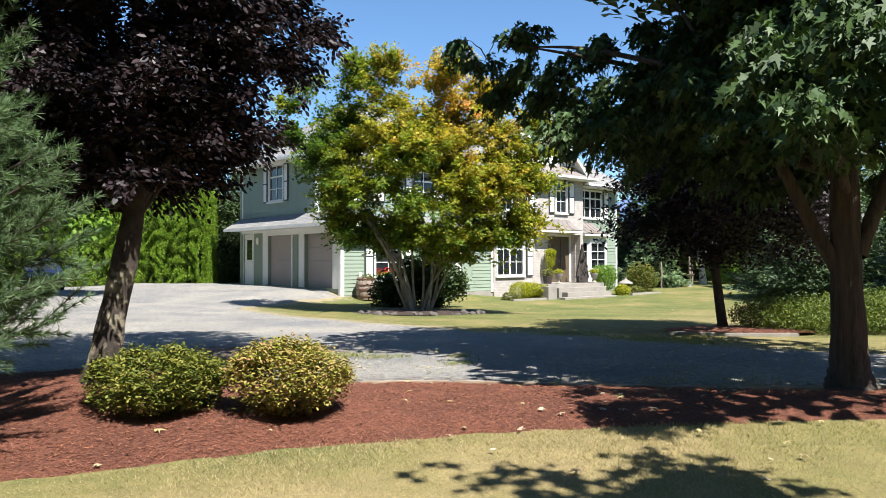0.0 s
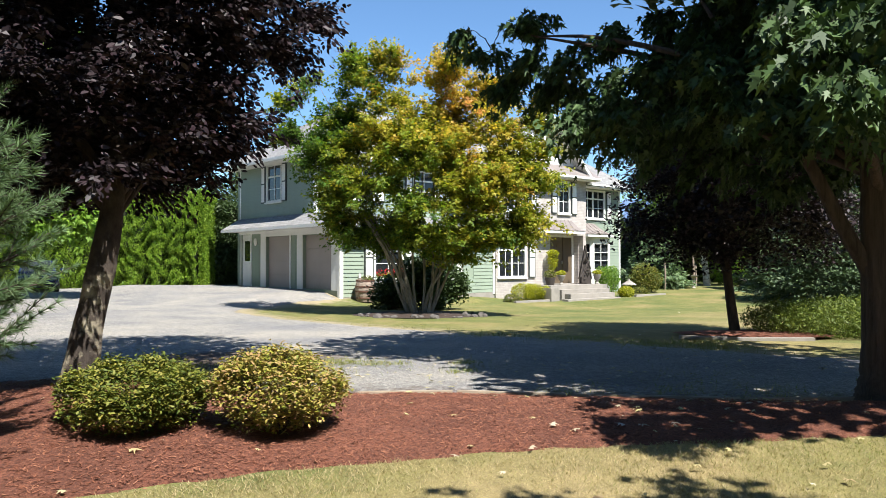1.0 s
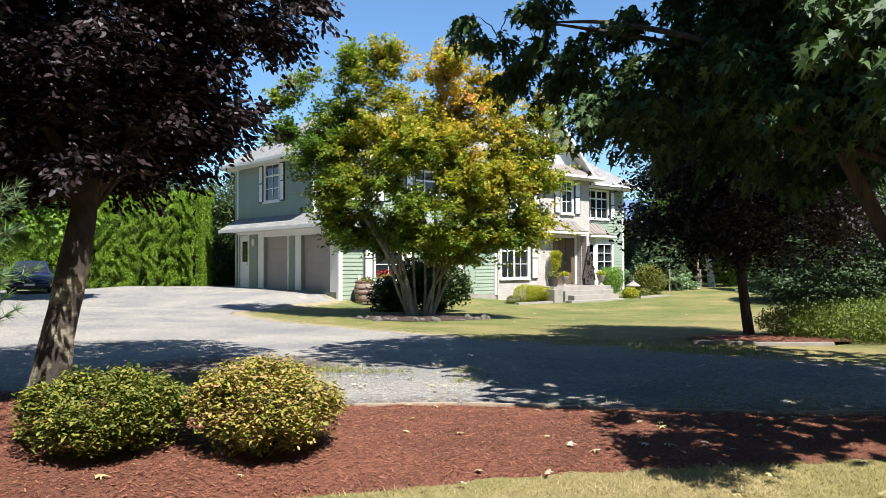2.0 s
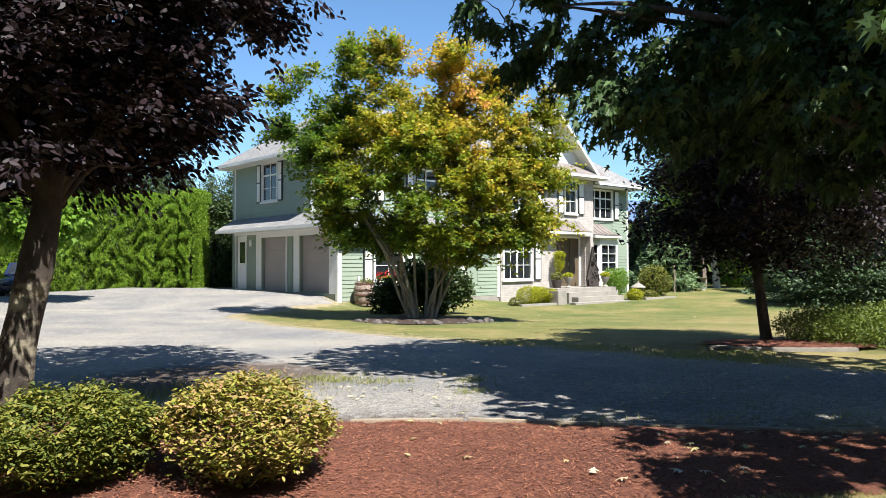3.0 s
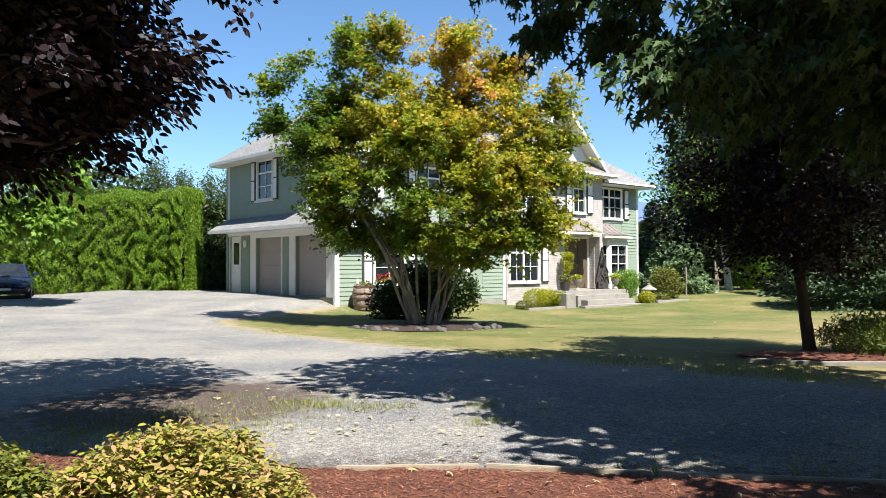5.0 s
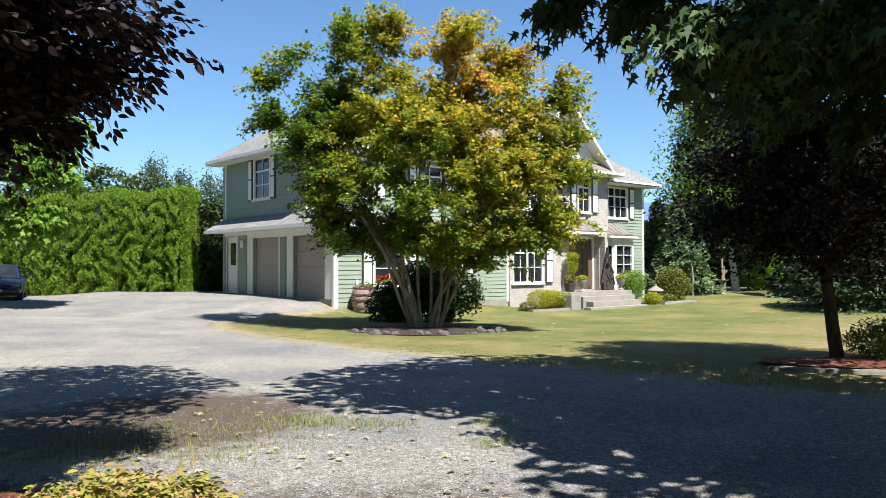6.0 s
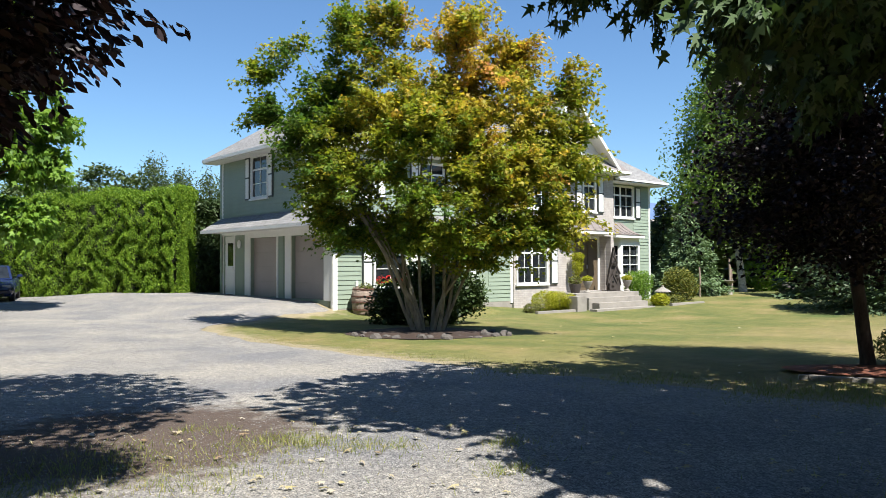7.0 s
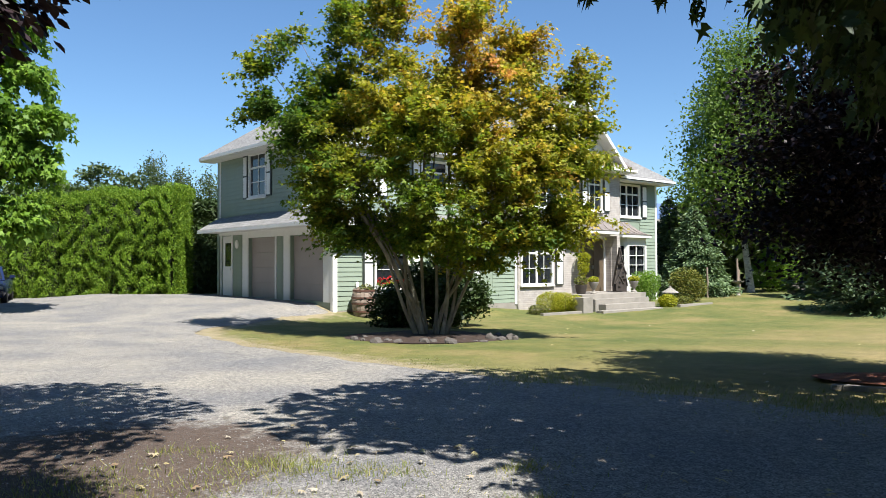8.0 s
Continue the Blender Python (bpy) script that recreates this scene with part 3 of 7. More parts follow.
BED_FAR = [(-16.5, -12.4), (-14.25, -14.0), (-13.5, -14.7), (-12.95, -15.6), (-11.45, -17.35), (-10.5, -18.05), (-9.75, -19.05), (-8.55, -20.45), (-7.25, -21.6), (-4.0, -24.5)]
DRIVE = smooth_line(BED_FAR + [(2, -31), (9, -30), (-0.5, -23.5), (-4.0, -20.5), (-4.4, -19.2), (-4.7, -17.8), (-4.75, -15.5), (-5.5, -13.2), (-5.7, -10.6),
                               (-6.0, -8.0), (-6.0, -5.2), (-5.6, -2.8), (-5.0, -1.8), (-3.0, -0.7), (-0.7, -0.12), (0.14, 0.2), (0.14, 8.0), (0.3, 10.6), (-4.5, 16.0),
                               (-8.0, 19.5), (-12, 19), (-9.8, 9.3), (-12.6, -0.5), (-17, -7), (-20, -10)], 2)
BED = smooth_line([(-17.2, -18.8), (-16.2, -18.95), (-15.24, -19.06), (-14.6, -19.26), (-13.6, -19.5), (-12.63, -19.92), (-11.62, -20.48), (-10.66, -20.95), (-9.64, -21.7), (-9.0, -22.25), (-7.4, -23.8), (-5, -26)] + BED_FAR[::-1] + [(-18.5, -14)], 2)
# the lawn is worn and dry along the drive
spots = np.empty(len(lawn.data.vertices) * 3, np.float32)
lawn.data.vertices.foreach_get("co", spots)
spots = spots.reshape(-1, 3)
near = (np.abs(spots[:, 0]) < 40) & (np.abs(spots[:, 1]) < 40)
dry = np.zeros(len(spots), np.float32)
dry[near] = np.exp(-np.maximum(0, inside_distance(spots[near, 0], spots[near, 1], DRIVE)) / 0.75) * 0.7
lawn.data.attributes.new("dry", "FLOAT", "POINT").data.foreach_set("value", dry)


def soil_patch(x, y):
    a = np.exp(-(((x + 11.1) / 1.5) ** 2 + ((y + 14.2) / 1.4) ** 2))
    b = np.exp(-(((x + 9.3) / 1.3) ** 2 + ((y + 17.0) / 0.5) ** 2)) * 0.2
    n = np.exp(-np.abs(inside_distance(x, y, BED)) / 0.35) * 0.3 + np.exp(-np.abs(inside_distance(x, y, BED)) / 1.6) * 0.16
    e = np.exp(-np.abs(inside_distance(x, y, DRIVE)) / 0.3) * 0.25
    return np.maximum.reduce([a, b, n, e])


tagged(place("driveway", region("driveway", DRIVE, 0.16, lambda x, y, d: 0.006 + 0.012 * np.minimum(1, d / 0.3), 0.16, soil_patch), M_GRAVEL), "pale grey crushed gravel driveway with leaf litter", "driveway", kind="structure")
def bed_lift(x, y, d):
    """The bed is mounded, most of all round the plum."""
    mound = 0.05 + 0.20 * np.exp(-((x + 13.9) ** 2 + (y + 16.6) ** 2) / 2.2)
    return -0.014 + 0.03 * ease(0, 0.12, d) + mound * ease(0, 0.7, d) + 0.010 * np.sin(x * 9) * np.sin(y * 8)


tagged(place("mulch_bed", region("mulch_bed", BED, 0.09, bed_lift, 0.06), M_MULCH), "red-brown bark mulch planting bed", "mulch bed", kind="structure")


def disc_line(cx, cy, rx, ry, turn=0.0, n=28):
    a = np.linspace(0, 2 * np.pi, n, endpoint=False)
    c, s = math.cos(turn), math.sin(turn)
    u, v = rx * np.cos(a), ry * np.sin(a)
    return np.stack([cx + c * u - s * v, cy + s * u + c * v], 1)


RING = disc_line(-1.6, -6.6, 2.0, 1.75)
ISLAND = disc_line(-1.7, -16.95, 0.75, 1.45, 0.55)
tagged(place("tree_ring", region("tree_ring", RING, 0.12, lambda x, y, d: 0.012 + 0.08 * ease(0, 0.8, d), 0.08), M_DARKMULCH), "dark mulch ring under the maple", "mulch ring", kind="structure")
tagged(place("island_bed", region("island_bed", ISLAND, 0.12, lambda x, y, d: 0.05 + 0.05 * ease(0, 0.5, d), 0.05), M_MULCH), "raised red-brown mulch island in the lawn", "mulch bed", kind="structure")

# ---------------------------------------------------------------- house
house = tagged(new("house"), "two-storey sage green house with a pale brick front", "house")
HB = -0.9   # foundation depth


def wall_x(name, x, thick, y0, y1, z0, z1, holes, mat, label=""):
    """A wall facing -x with openings (y0, y1, z0, z1); its outer face lies at x."""
    bm = bmesh.new()
    cut_wall(bm, y0, y1, z0, z1, holes, lambda a0, a1, b0, b1: (x, x + thick, a0, a1, b0, b1))
    return part(name, bm, mat, house, label)


def wall_y(name, y, thick, x0, x1, z0, z1, holes, mat, label=""):
    """A wall facing -y with openings (x0, x1, z0, z1); its outer face lies at y."""
    bm = bmesh.new()
    cut_wall(bm, x0, x1, z0, z1, holes, lambda a0, a1, b0, b1: (a0, a1, y, y + thick, b0, b1))
    return part(name, bm, mat, house, label)


def cut_wall(bm, a0, a1, b0, b1, holes, dims):
    def corner(u, v, k):
        x0, x1, y0, y1, z0, z1 = dims(u, u, v, v)
        return (x1 if k else x0, y1 if k else y0, v)
    us = [a0, a1] + [min(max(h, a0), a1) for o in holes for h in o[:2]]
    vs = [b0, b1] + [min(max(h, b0), b1) for o in holes for h in o[2:4]]
    cells(bm, us, vs, lambda u, v: not any(o[0] < u < o[1] and o[2] < v < o[3] for o in holes), corner)


BOARD = {}


def siding(wall, face, plane, a0, a1, b0, b1, holes, course=0.152):
    """Clapboards on a wall, each course in runs between the openings."""
    z = b0
    while z < b1 - 0.01:
        top = min(z + course, b1)
        mid = (z + top) / 2
        runs, u = [], a0
        for o in sorted(o for o in holes if o[2] < mid < o[3]):
            if o[0] > u:
                runs.append((u, o[0]))
            u = max(u, o[1])
        if u < a1:
            runs.append((u, a1))
        for u, w in runs:
            key = (face, round(w - u, 3), round(top - z, 3))
            if key not in BOARD:
                bm = bmesh.new()
                ln, h = w - u, top - z
                prof = [(0.0, 0.0), (-0.026, 0.0), (-0.006, h), (0.0, h)]
                ends = []
                for s in (0, ln):
                    ends.append([bm.verts.new((p, s, q) if face == "x" else (s, p, q)) for p, q in prof])
                for i in range(4):
                    j = (i + 1) % 4
                    bm.faces.new((ends[0][i], ends[0][j], ends[1][j], ends[1][i]))
                bm.faces.new(ends[0][::-1])
                bm.faces.new(ends[1])
                bmesh.ops.recalc_face_normals(bm, faces=bm.faces)
                me = bpy.data.meshes.new("siding_board")
                bm.to_mesh(me)
                bm.free()
                me.materials.append(M_SIDING)
                BOARD[key] = me
            ob = new("siding_board", BOARD[key])
            ob.parent = wall
            ob.location = (plane, u, z) if face == "x" else (u, plane, z)
        z = top


def window(parent, face, plane, a0, a1, z0, z1, cols, rows, deep=0.10, sill=True, thick=(), transom=(), curtain=False):
    """A white divided window set in its opening. face: the axis that it faces, towards minus."""
    def dims(u0, u1, d0, d1, b0, b1):
        return (plane + d0, plane + d1, u0, u1, b0, b1) if face == "x" else (u0, u1, plane + d0, plane + d1, b0, b1)
    w = new("window")
    w.parent = parent
    c = 0.085
    i0, i1, k0, k1 = a0 + c, a1 - c, z0 + c * 0.8, z1 - c

    def corner(d0, d1):
        def at(u, v, k):
            q = dims(u, u, d0, d1, v, v)
            return (q[0], u, v) if face == "x" and not k else (q[1], u, v) if face == "x" else (u, q[3] if k else q[2], v)
        return at
    bm = bmesh.new()
    cells(bm, [a0, i0, i1, a1], [z0, k0, k1, z1], lambda u, v: not (i0 < u < i1 and k0 < v < k1), corner(-0.04, deep))
    part("window_frame", bm, M_WHITE, w)
    ubars = [(i0 + (i1 - i0) * i / cols, 0.05 if i in thick else 0.014) for i in range(1, cols)]
    edges, z, vbars = [k0], k0, []
    for i, r in enumerate(rows[:-1]):
        z += (k1 - k0) * r
        edges.append(z)
        vbars.append((z, 0.035 if i in transom else 0.013))
    bm = bmesh.new()
    cells(bm, [i0, i1] + [e for u, h in ubars for e in (u - h, u + h)], [k0, k1] + [e for v, h in vbars for e in (v - h, v + h)],
          lambda u, v: any(abs(u - b) < h for b, h in ubars) or any(abs(v - b) < h for b, h in vbars), corner(0.010, 0.056))
    part("glazing_grid", bm, M_WHITE, w)
    edges.append(k1)
    for i in range(cols):
        for j in range(len(rows)):
            u0, u1 = i0 + (i1 - i0) * i / cols, i0 + (i1 - i0) * (i + 1) / cols
            boxed("pane", dims(u0, u1, 0.035, 0.045, edges[j], edges[j + 1]), M_GLASS, w)
    if sill:
        boxed("window_sill", dims(a0 - 0.05, a1 + 0.05, -0.09, 0.0, z0 - 0.07, z0), M_WHITE, w, 0.008)
    return w


def shutter(parent, face, plane, a0, a1, z0, z1):
    """A dark framed shutter with two white panels."""
    def dims(u0, u1, d0, d1, b0, b1):
        return (plane + d0, plane + d1, u0, u1, b0, b1) if face == "x" else (u0, u1, plane + d0, plane + d1, b0, b1)
    s = new("shutter")
    s.parent = parent
    boxed("shutter_frame", dims(a0, a1, -0.06, -0.02, z0, z1), M_DARKGREEN, s, 0.006, "dark green shutter board")
    m = z0 + (z1 - z0) * 0.52
    e = 0.055
    for b0, b1 in ((z0 + e, m - e / 2), (m + e / 2, z1 - e)):
        boxed("shutter_panel", dims(a0 + e, a1 - e, -0.075, -0.058, b0, b1), M_WHITE, s, 0.005, "white shutter panel")
    return s


# garage wing, ground floor
G_HOLES = [(7.16, 8.06, -0.02, 2.28), (3.72, 5.75, 0.0, 2.16), (0.56, 2.68, 0.0, 2.14)]
wall_g = wall_x("wall", 0.0, 0.25, 0.27, 8.2, HB, 2.6, [(a, b, max(c, -0.02), d) for a, b, c, d in G_HOLES], M_SIDING, "sage green garage wall")
siding(wall_g, "x", 0.0, 6.3, 7.0, -0.02, 2.4, [])
siding(wall_g, "x", 0.0, 3.24, 3.5, -0.02, 2.4, [])
for a, b in ((0.12, 0.56), (2.68, 3.1), (3.62, 3.72), (5.75, 6.2), (7.06, 7.16), (8.06, 8.2)):
    boxed("door_trim", (-0.035, 0.0, a, b, -0.02, 2.42), M_WHITE, house, 0.006)
boxed("header_trim", (-0.045, 0.0, 0.12, 8.2, 2.30, 2.46), M_WHITE, house, 0.006)
boxed("header_trim", (-0.03, 0.0, 0.56, 5.75, 2.16, 2.30), M_WHITE, house, 0.004)
for a, b, z1 in ((0.56, 2.68, 2.14), (3.72, 5.75, 2.16)):
    gd = new("garage_door")
    gd.parent = house
    tagged(gd, "closed taupe sectional garage door")
    n = 4
    for i in range(n):
        h = z1 / n
        boxed("door_section", (0.14, 0.18, a, b, i * h + 0.0015, (i + 1) * h - 0.0015), M_TAUPE, gd, 0.006)
    boxed("door_seal", (0.13, 0.17, a, b, -0.015, 0.006), M_DARKGREEN, gd)
md = new("side_door")
md.parent = house
tagged(md, "white side door with a narrow dark window")
bm = bmesh.new()
cut_wall(bm, 7.16, 8.06, 0.0, 2.28, [(7.34, 7.86, 1.12, 2.02)], lambda a0, a1, b0, b1: (0.05, 0.09, a0, a1, b0, b1))
part("door_leaf", bm, M_WHITE, md)
boxed("door_pane", (0.062, 0.072, 7.34, 7.86, 1.12, 2.02), M_GLASS, md)
boxed("door_handle", (0.0, 0.05, 7.24, 7.28, 0.98, 1.08), M_METAL, md, 0.006, "steel door handle")
for z in (0.25, 1.1, 1.95):
    boxed("hinge", (0.04, 0.05, 8.03, 8.06, z, z + 0.1), M_METAL, md)
wl = new("wall_lamp")
wl.parent = house
bm = bmesh.new()
bmesh.ops.create_uvsphere(bm, u_segments=12, v_segments=8, radius=0.11, matrix=Matrix.Translation((-0.06, 6.62, 1.95)) @ Matrix.Diagonal((0.6, 1, 1.5, 1)))
part("lamp_globe", bm, M_WHITE, wl, "white oval wall lamp", True)

# garage wing front, ground floor
F_HOLES = [(1.54, 3.0, 0.45, 1.95), (4.3, 5.68, 0.40, 1.95)]
wall_f = wall_y("wall", 0.0, 0.25, 0.0, 8.15, HB, 2.6, F_HOLES, M_SIDING, "sage green clapboard front wall")
siding(wall_f, "y", 0.0, 0.12, 8.0, -0.27, 2.45, [(1.06, 3.48, 0.38, 2.02), (3.8, 6.85, 0.33, 2.02)])
siding(wall_f, "y", 0.0, 1.06, 1.54, -0.27 + 0.152 * 15, 2.45, [])
boxed("corner_board", (-0.04, 0.12, -0.04, 0.0, -0.45, 2.42), M_WHITE, house, 0.006)
boxed("corner_board", (-0.045, 0.0, 0.0, 0.12, -0.45, 2.42), M_WHITE, house, 0.006)
boxed("corner_board", (8.0, 8.13, -0.05, 0.0, -0.35, 2.42), M_WHITE, house, 0.006)
boxed("foundation", (0.02, 8.1, -0.02, 0.2, HB, -0.27), M_CONCRETE, house)
for a, b, z0, z1 in F_HOLES:
    window(house, "y", 0.0, a, b, z0, z1, 2, (0.36, 0.36, 0.28), transom=(1,))
for a, b in ((1.08, 1.5), (3.05, 3.46), (3.84, 4.26), (5.75, 6.2)):
    shutter(house, "y", 0.0, a, b, 0.38, 2.0)
boxed("hose_bib_cover", (0.80, 0.90, -0.09, -0.03, 0.42, 0.62), M_WHITE, house, 0.02)

# garage wing, upper floor, set back over the front
UY = 1.75
U_HOLES = [(4.36, 5.72, 3.63, 5.24)]
wall_u = wall_x("wall", 0.0, 0.25, UY + 0.02, 8.2, 2.6, 5.5, U_HOLES, M_SIDING, "sage green clapboard upper wall")
siding(wall_u, "x", 0.0, UY + 0.1, 8.12, 2.75, 5.23, [(3.93, 6.14, 3.6, 5.26)])
window(house, "x", 0.0, 4.36, 5.72, 3.63, 5.24, 2, (0.33, 0.36, 0.31), transom=(1,))
shutter(house, "x", 0.0, 5.76, 6.12, 3.60, 5.20)
shutter(house, "x", 0.0, 3.96, 4.32, 3.60, 5.20)
boxed("corner_board", (-0.035, 0.0, 8.10, 8.2, -0.1, 5.24), M_WHITE, house, 0.005)
boxed("corner_board", (-0.04, 0.0, UY, UY + 0.11, 2.9, 5.24), M_WHITE, house, 0.005)
boxed("corner_board", (0.0, 0.1, UY - 0.04, UY, 2.9, 5.24), M_WHITE, house, 0.005)
FU_HOLES = [(1.6, 2.9, 3.6, 5.05), (4.9, 6.2, 3.6, 5.05)]
wall_fu = wall_y("wall", UY, 0.25, 0.0, 8.15, 2.6, 5.5, FU_HOLES, M_SIDING, "sage green clapboard upper front wall")
siding(wall_fu, "y", UY, 0.1, 8.0, 2.75, 5.23, [(a - 0.5, b + 0.5, c - 0.05, d + 0.05) for a, b, c, d in FU_HOLES])
for a, b, z0, z1 in FU_HOLES:
    window(house, "y", UY, a, b, z0, z1, 2, (0.36, 0.36, 0.28), transom=(1,))
    shutter(house, "y", UY, a - 0.44, a - 0.04, z0 - 0.04, z1)
    shutter(house, "y", UY, b + 0.04, b + 0.44, z0 - 0.04, z1)
# closing walls behind
boxed("wall", (0.0, 8.15, 8.2, 8.45, HB, 5.5), M_SIDING, house)


def roof(name, faces, thick, mat, label=""):
    bm = bmesh.new()
    for q in faces:
        slab(bm, q, thick)
    me = bpy.data.meshes.new(name)
    bm.to_mesh(me)
    bm.free()
    me.update()
    roof_uv(me)
    return place(name, me, mat, house, label)


def gutter_line(a, b, drop=0.16, thick=0.05, name="fascia"):
    """A white fascia board along an eave from a to b, both at the eave's top edge."""
    a, b = Vector(a), Vector(b)
    d = (b - a).normalized()
    s = Vector((-d.y, d.x, 0)) * thick / 2
    bm = bmesh.new()
    r = [bm.verts.new(p) for p in (a + s, b + s, b - s, a - s)]
    q = [bm.verts.new(p.co - Vector((0, 0, drop))) for p in r]
    bm.faces.new(r)
    bm.faces.new(q[::-1])
    for i in range(4):
        bm.faces.new((r[(i + 1) % 4], r[i], q[i], q[(i + 1) % 4]))
    bmesh.ops.recalc_face_normals(bm, faces=bm.faces)
    return part(name, bm, M_WHITE, house)


# skirt roof round the garage wing
SX, SY, SZ, SB = -0.88, -0.58, 2.50, 8.28
roof("skirt_roof", [[(SX, SB, SZ), (SX, SY, SZ), (0.0, UY, 3.02), (0.0, SB, 3.02)],
                    [(SX, SY, SZ), (8.4, SY, SZ), (8.4, UY, 3.02), (0.0, UY, 3.02)]], 0.05, M_SHINGLE, "grey shingled skirt roof over the garage doors")
boxed("soffit", (SX + 0.03, 0.0, SY + 0.03, SB, 2.40, 2.44), M_SOFFIT, house)
boxed("soffit", (0.0, 8.35, SY + 0.03, 0.0, 2.40, 2.44), M_SOFFIT, house)
gutter_line((SX, SB, SZ - 0.01), (SX, SY, SZ - 0.01), 0.11)
gutter_line((SX, SY, SZ - 0.01), (8.4, SY, SZ - 0.01), 0.11)

# main roofs
P = 0.72
def hip(x0, x1, y0, y1, z, p):
    h = (y1 - y0) / 2
    ym, zr = (y0 + y1) / 2, z + p * h
    a, b = (x0 + h, ym, zr), (x1 - h, ym, zr)
    return [[(x0, y0, z), (x1, y0, z), b, a], [(x1, y1, z), (x0, y1, z), a, b], [(x0, y1, z), (x0, y0, z), a], [(x1, y0, z), (x1, y1, z), b]]


WX, WY0, WY1, WZ = -0.62, 1.15, 8.75, 5.36
roof("roof", hip(WX, 12.0, WY0, WY1, WZ, P), 0.06, M_SHINGLE, "grey shingled hip roof over the garage wing")
boxed("soffit", (WX + 0.03, 0.0, WY0 + 0.03, WY1, 5.20, 5.24), M_SOFFIT, house)
boxed("soffit", (0.0, 8.0, WY0 + 0.03, UY, 5.20, 5.24), M_SOFFIT, house)
gutter_line((WX, WY1, WZ), (WX, WY0, WZ), 0.12)
gutter_line((WX, WY0, WZ), (8.0, WY0, WZ), 0.12)
MX0, MX1, MY0, MY1, MZ = 6.9, 18.72, -0.1, 11.2, 4.99
roof("roof", hip(MX0, MX1, MY0, MY1, MZ, P), 0.06, M_SHINGLE, "grey shingled hip roof over the main house")
gutter_line((14.6, MY0, MZ), (MX1, MY0, MZ), 0.09)
gutter_line((MX1, MY0, MZ), (MX1, MY1, MZ), 0.09)
boxed("soffit", (14.45, MX1 - 0.03, MY0 + 0.03, 0.6, 4.83, 4.87), M_SOFFIT, house)
boxed("soffit", (18.15, MX1 - 0.03, 0.6, MY1, 4.83, 4.87), M_SOFFIT, house)

# brick block with its gable
BX0, BX1, BY = 8.13, 14.45, -0.1
DOORWAY = (11.75, 14.22, 0.0, 2.36)
B_HOLES = [(8.25, 10.08, 0.36, 2.12), (8.42, 10.25, 3.36, 4.95), (12.3, 13.2, 3.38, 4.97), DOORWAY]
wall_b = wall_y("wall", BY, 0.30, BX0, BX1, HB, 5.2, B_HOLES, M_BRICK, "limewashed pale brick front wall")
boxed("wall", (BX1 - 0.25, BX1, BY + 0.3, 0.62, HB, 5.2), M_BRICK, house, 0.0, "limewashed brick return wall")
boxed("wall", (BX0, BX0 + 0.25, BY + 0.3, UY, 2.6, 5.2), M_BRICK, house)
window(house, "y", BY, 8.25, 10.08, 0.36, 2.12, 4, (0.36, 0.36, 0.28), thick=(2,), transom=(1,))
window(house, "y", BY, 8.42, 10.25, 3.36, 4.95, 4, (0.36, 0.36, 0.28), thick=(2,), transom=(1,))
window(house, "y", BY, 12.3, 13.2, 3.38, 4.97, 2, (0.36, 0.36, 0.28), transom=(1,))
for a, b, z0, z1 in ((10.22, 10.66, 0.33, 2.14), (10.36, 10.76, 3.36, 4.93), (11.82, 12.22, 3.36, 4.93), (13.28, 13.70, 3.36, 4.95)):
    shutter(house, "y", BY, a, b, z0, z1)
# pent roof under the gable
roof("pent_roof", [[(7.75, -0.72, 5.20), (14.88, -0.72, 5.20), (14.5, BY, 5.72), (8.1, BY, 5.72)],
                   [(14.88, -0.72, 5.20), (14.88, 0.6, 5.20), (14.5, 0.6, 5.72), (14.5, BY, 5.72)],
                   [(7.75, 0.6, 5.20), (7.75, -0.72, 5.20), (8.1, BY, 5.72), (8.1, 0.6, 5.72)]], 0.05, M_HOOD, "brown-grey metal pent roof under the gable")
boxed("soffit", (7.8, 14.84, -0.69, BY, 5.04, 5.08), M_SOFFIT, house)
boxed("soffit", (14.45, 14.84, BY, 0.6, 5.04, 5.08), M_SOFFIT, house)
gutter_line((7.75, -0.72, 5.19), (14.88, -0.72, 5.19), 0.11)
gutter_line((14.88, -0.72, 5.19), (14.88, 0.6, 5.19), 0.11)
gutter_line((7.75, 0.6, 5.19), (7.75, -0.72, 5.19), 0.11)
GX, GZ, GS = 11.25, 8.12, 0.955
bm = bmesh.new()
gw = 2.98
slab(bm, [(GX - gw, BY + 0.02, 5.2), (GX + gw, BY + 0.02, 5.2), (GX, BY + 0.02, GZ - 0.12)], 0.2)
part("gable_wall", bm, M_WHITE, house, "white boarded gable wall")
ga = Vector((GX, -0.6, GZ))
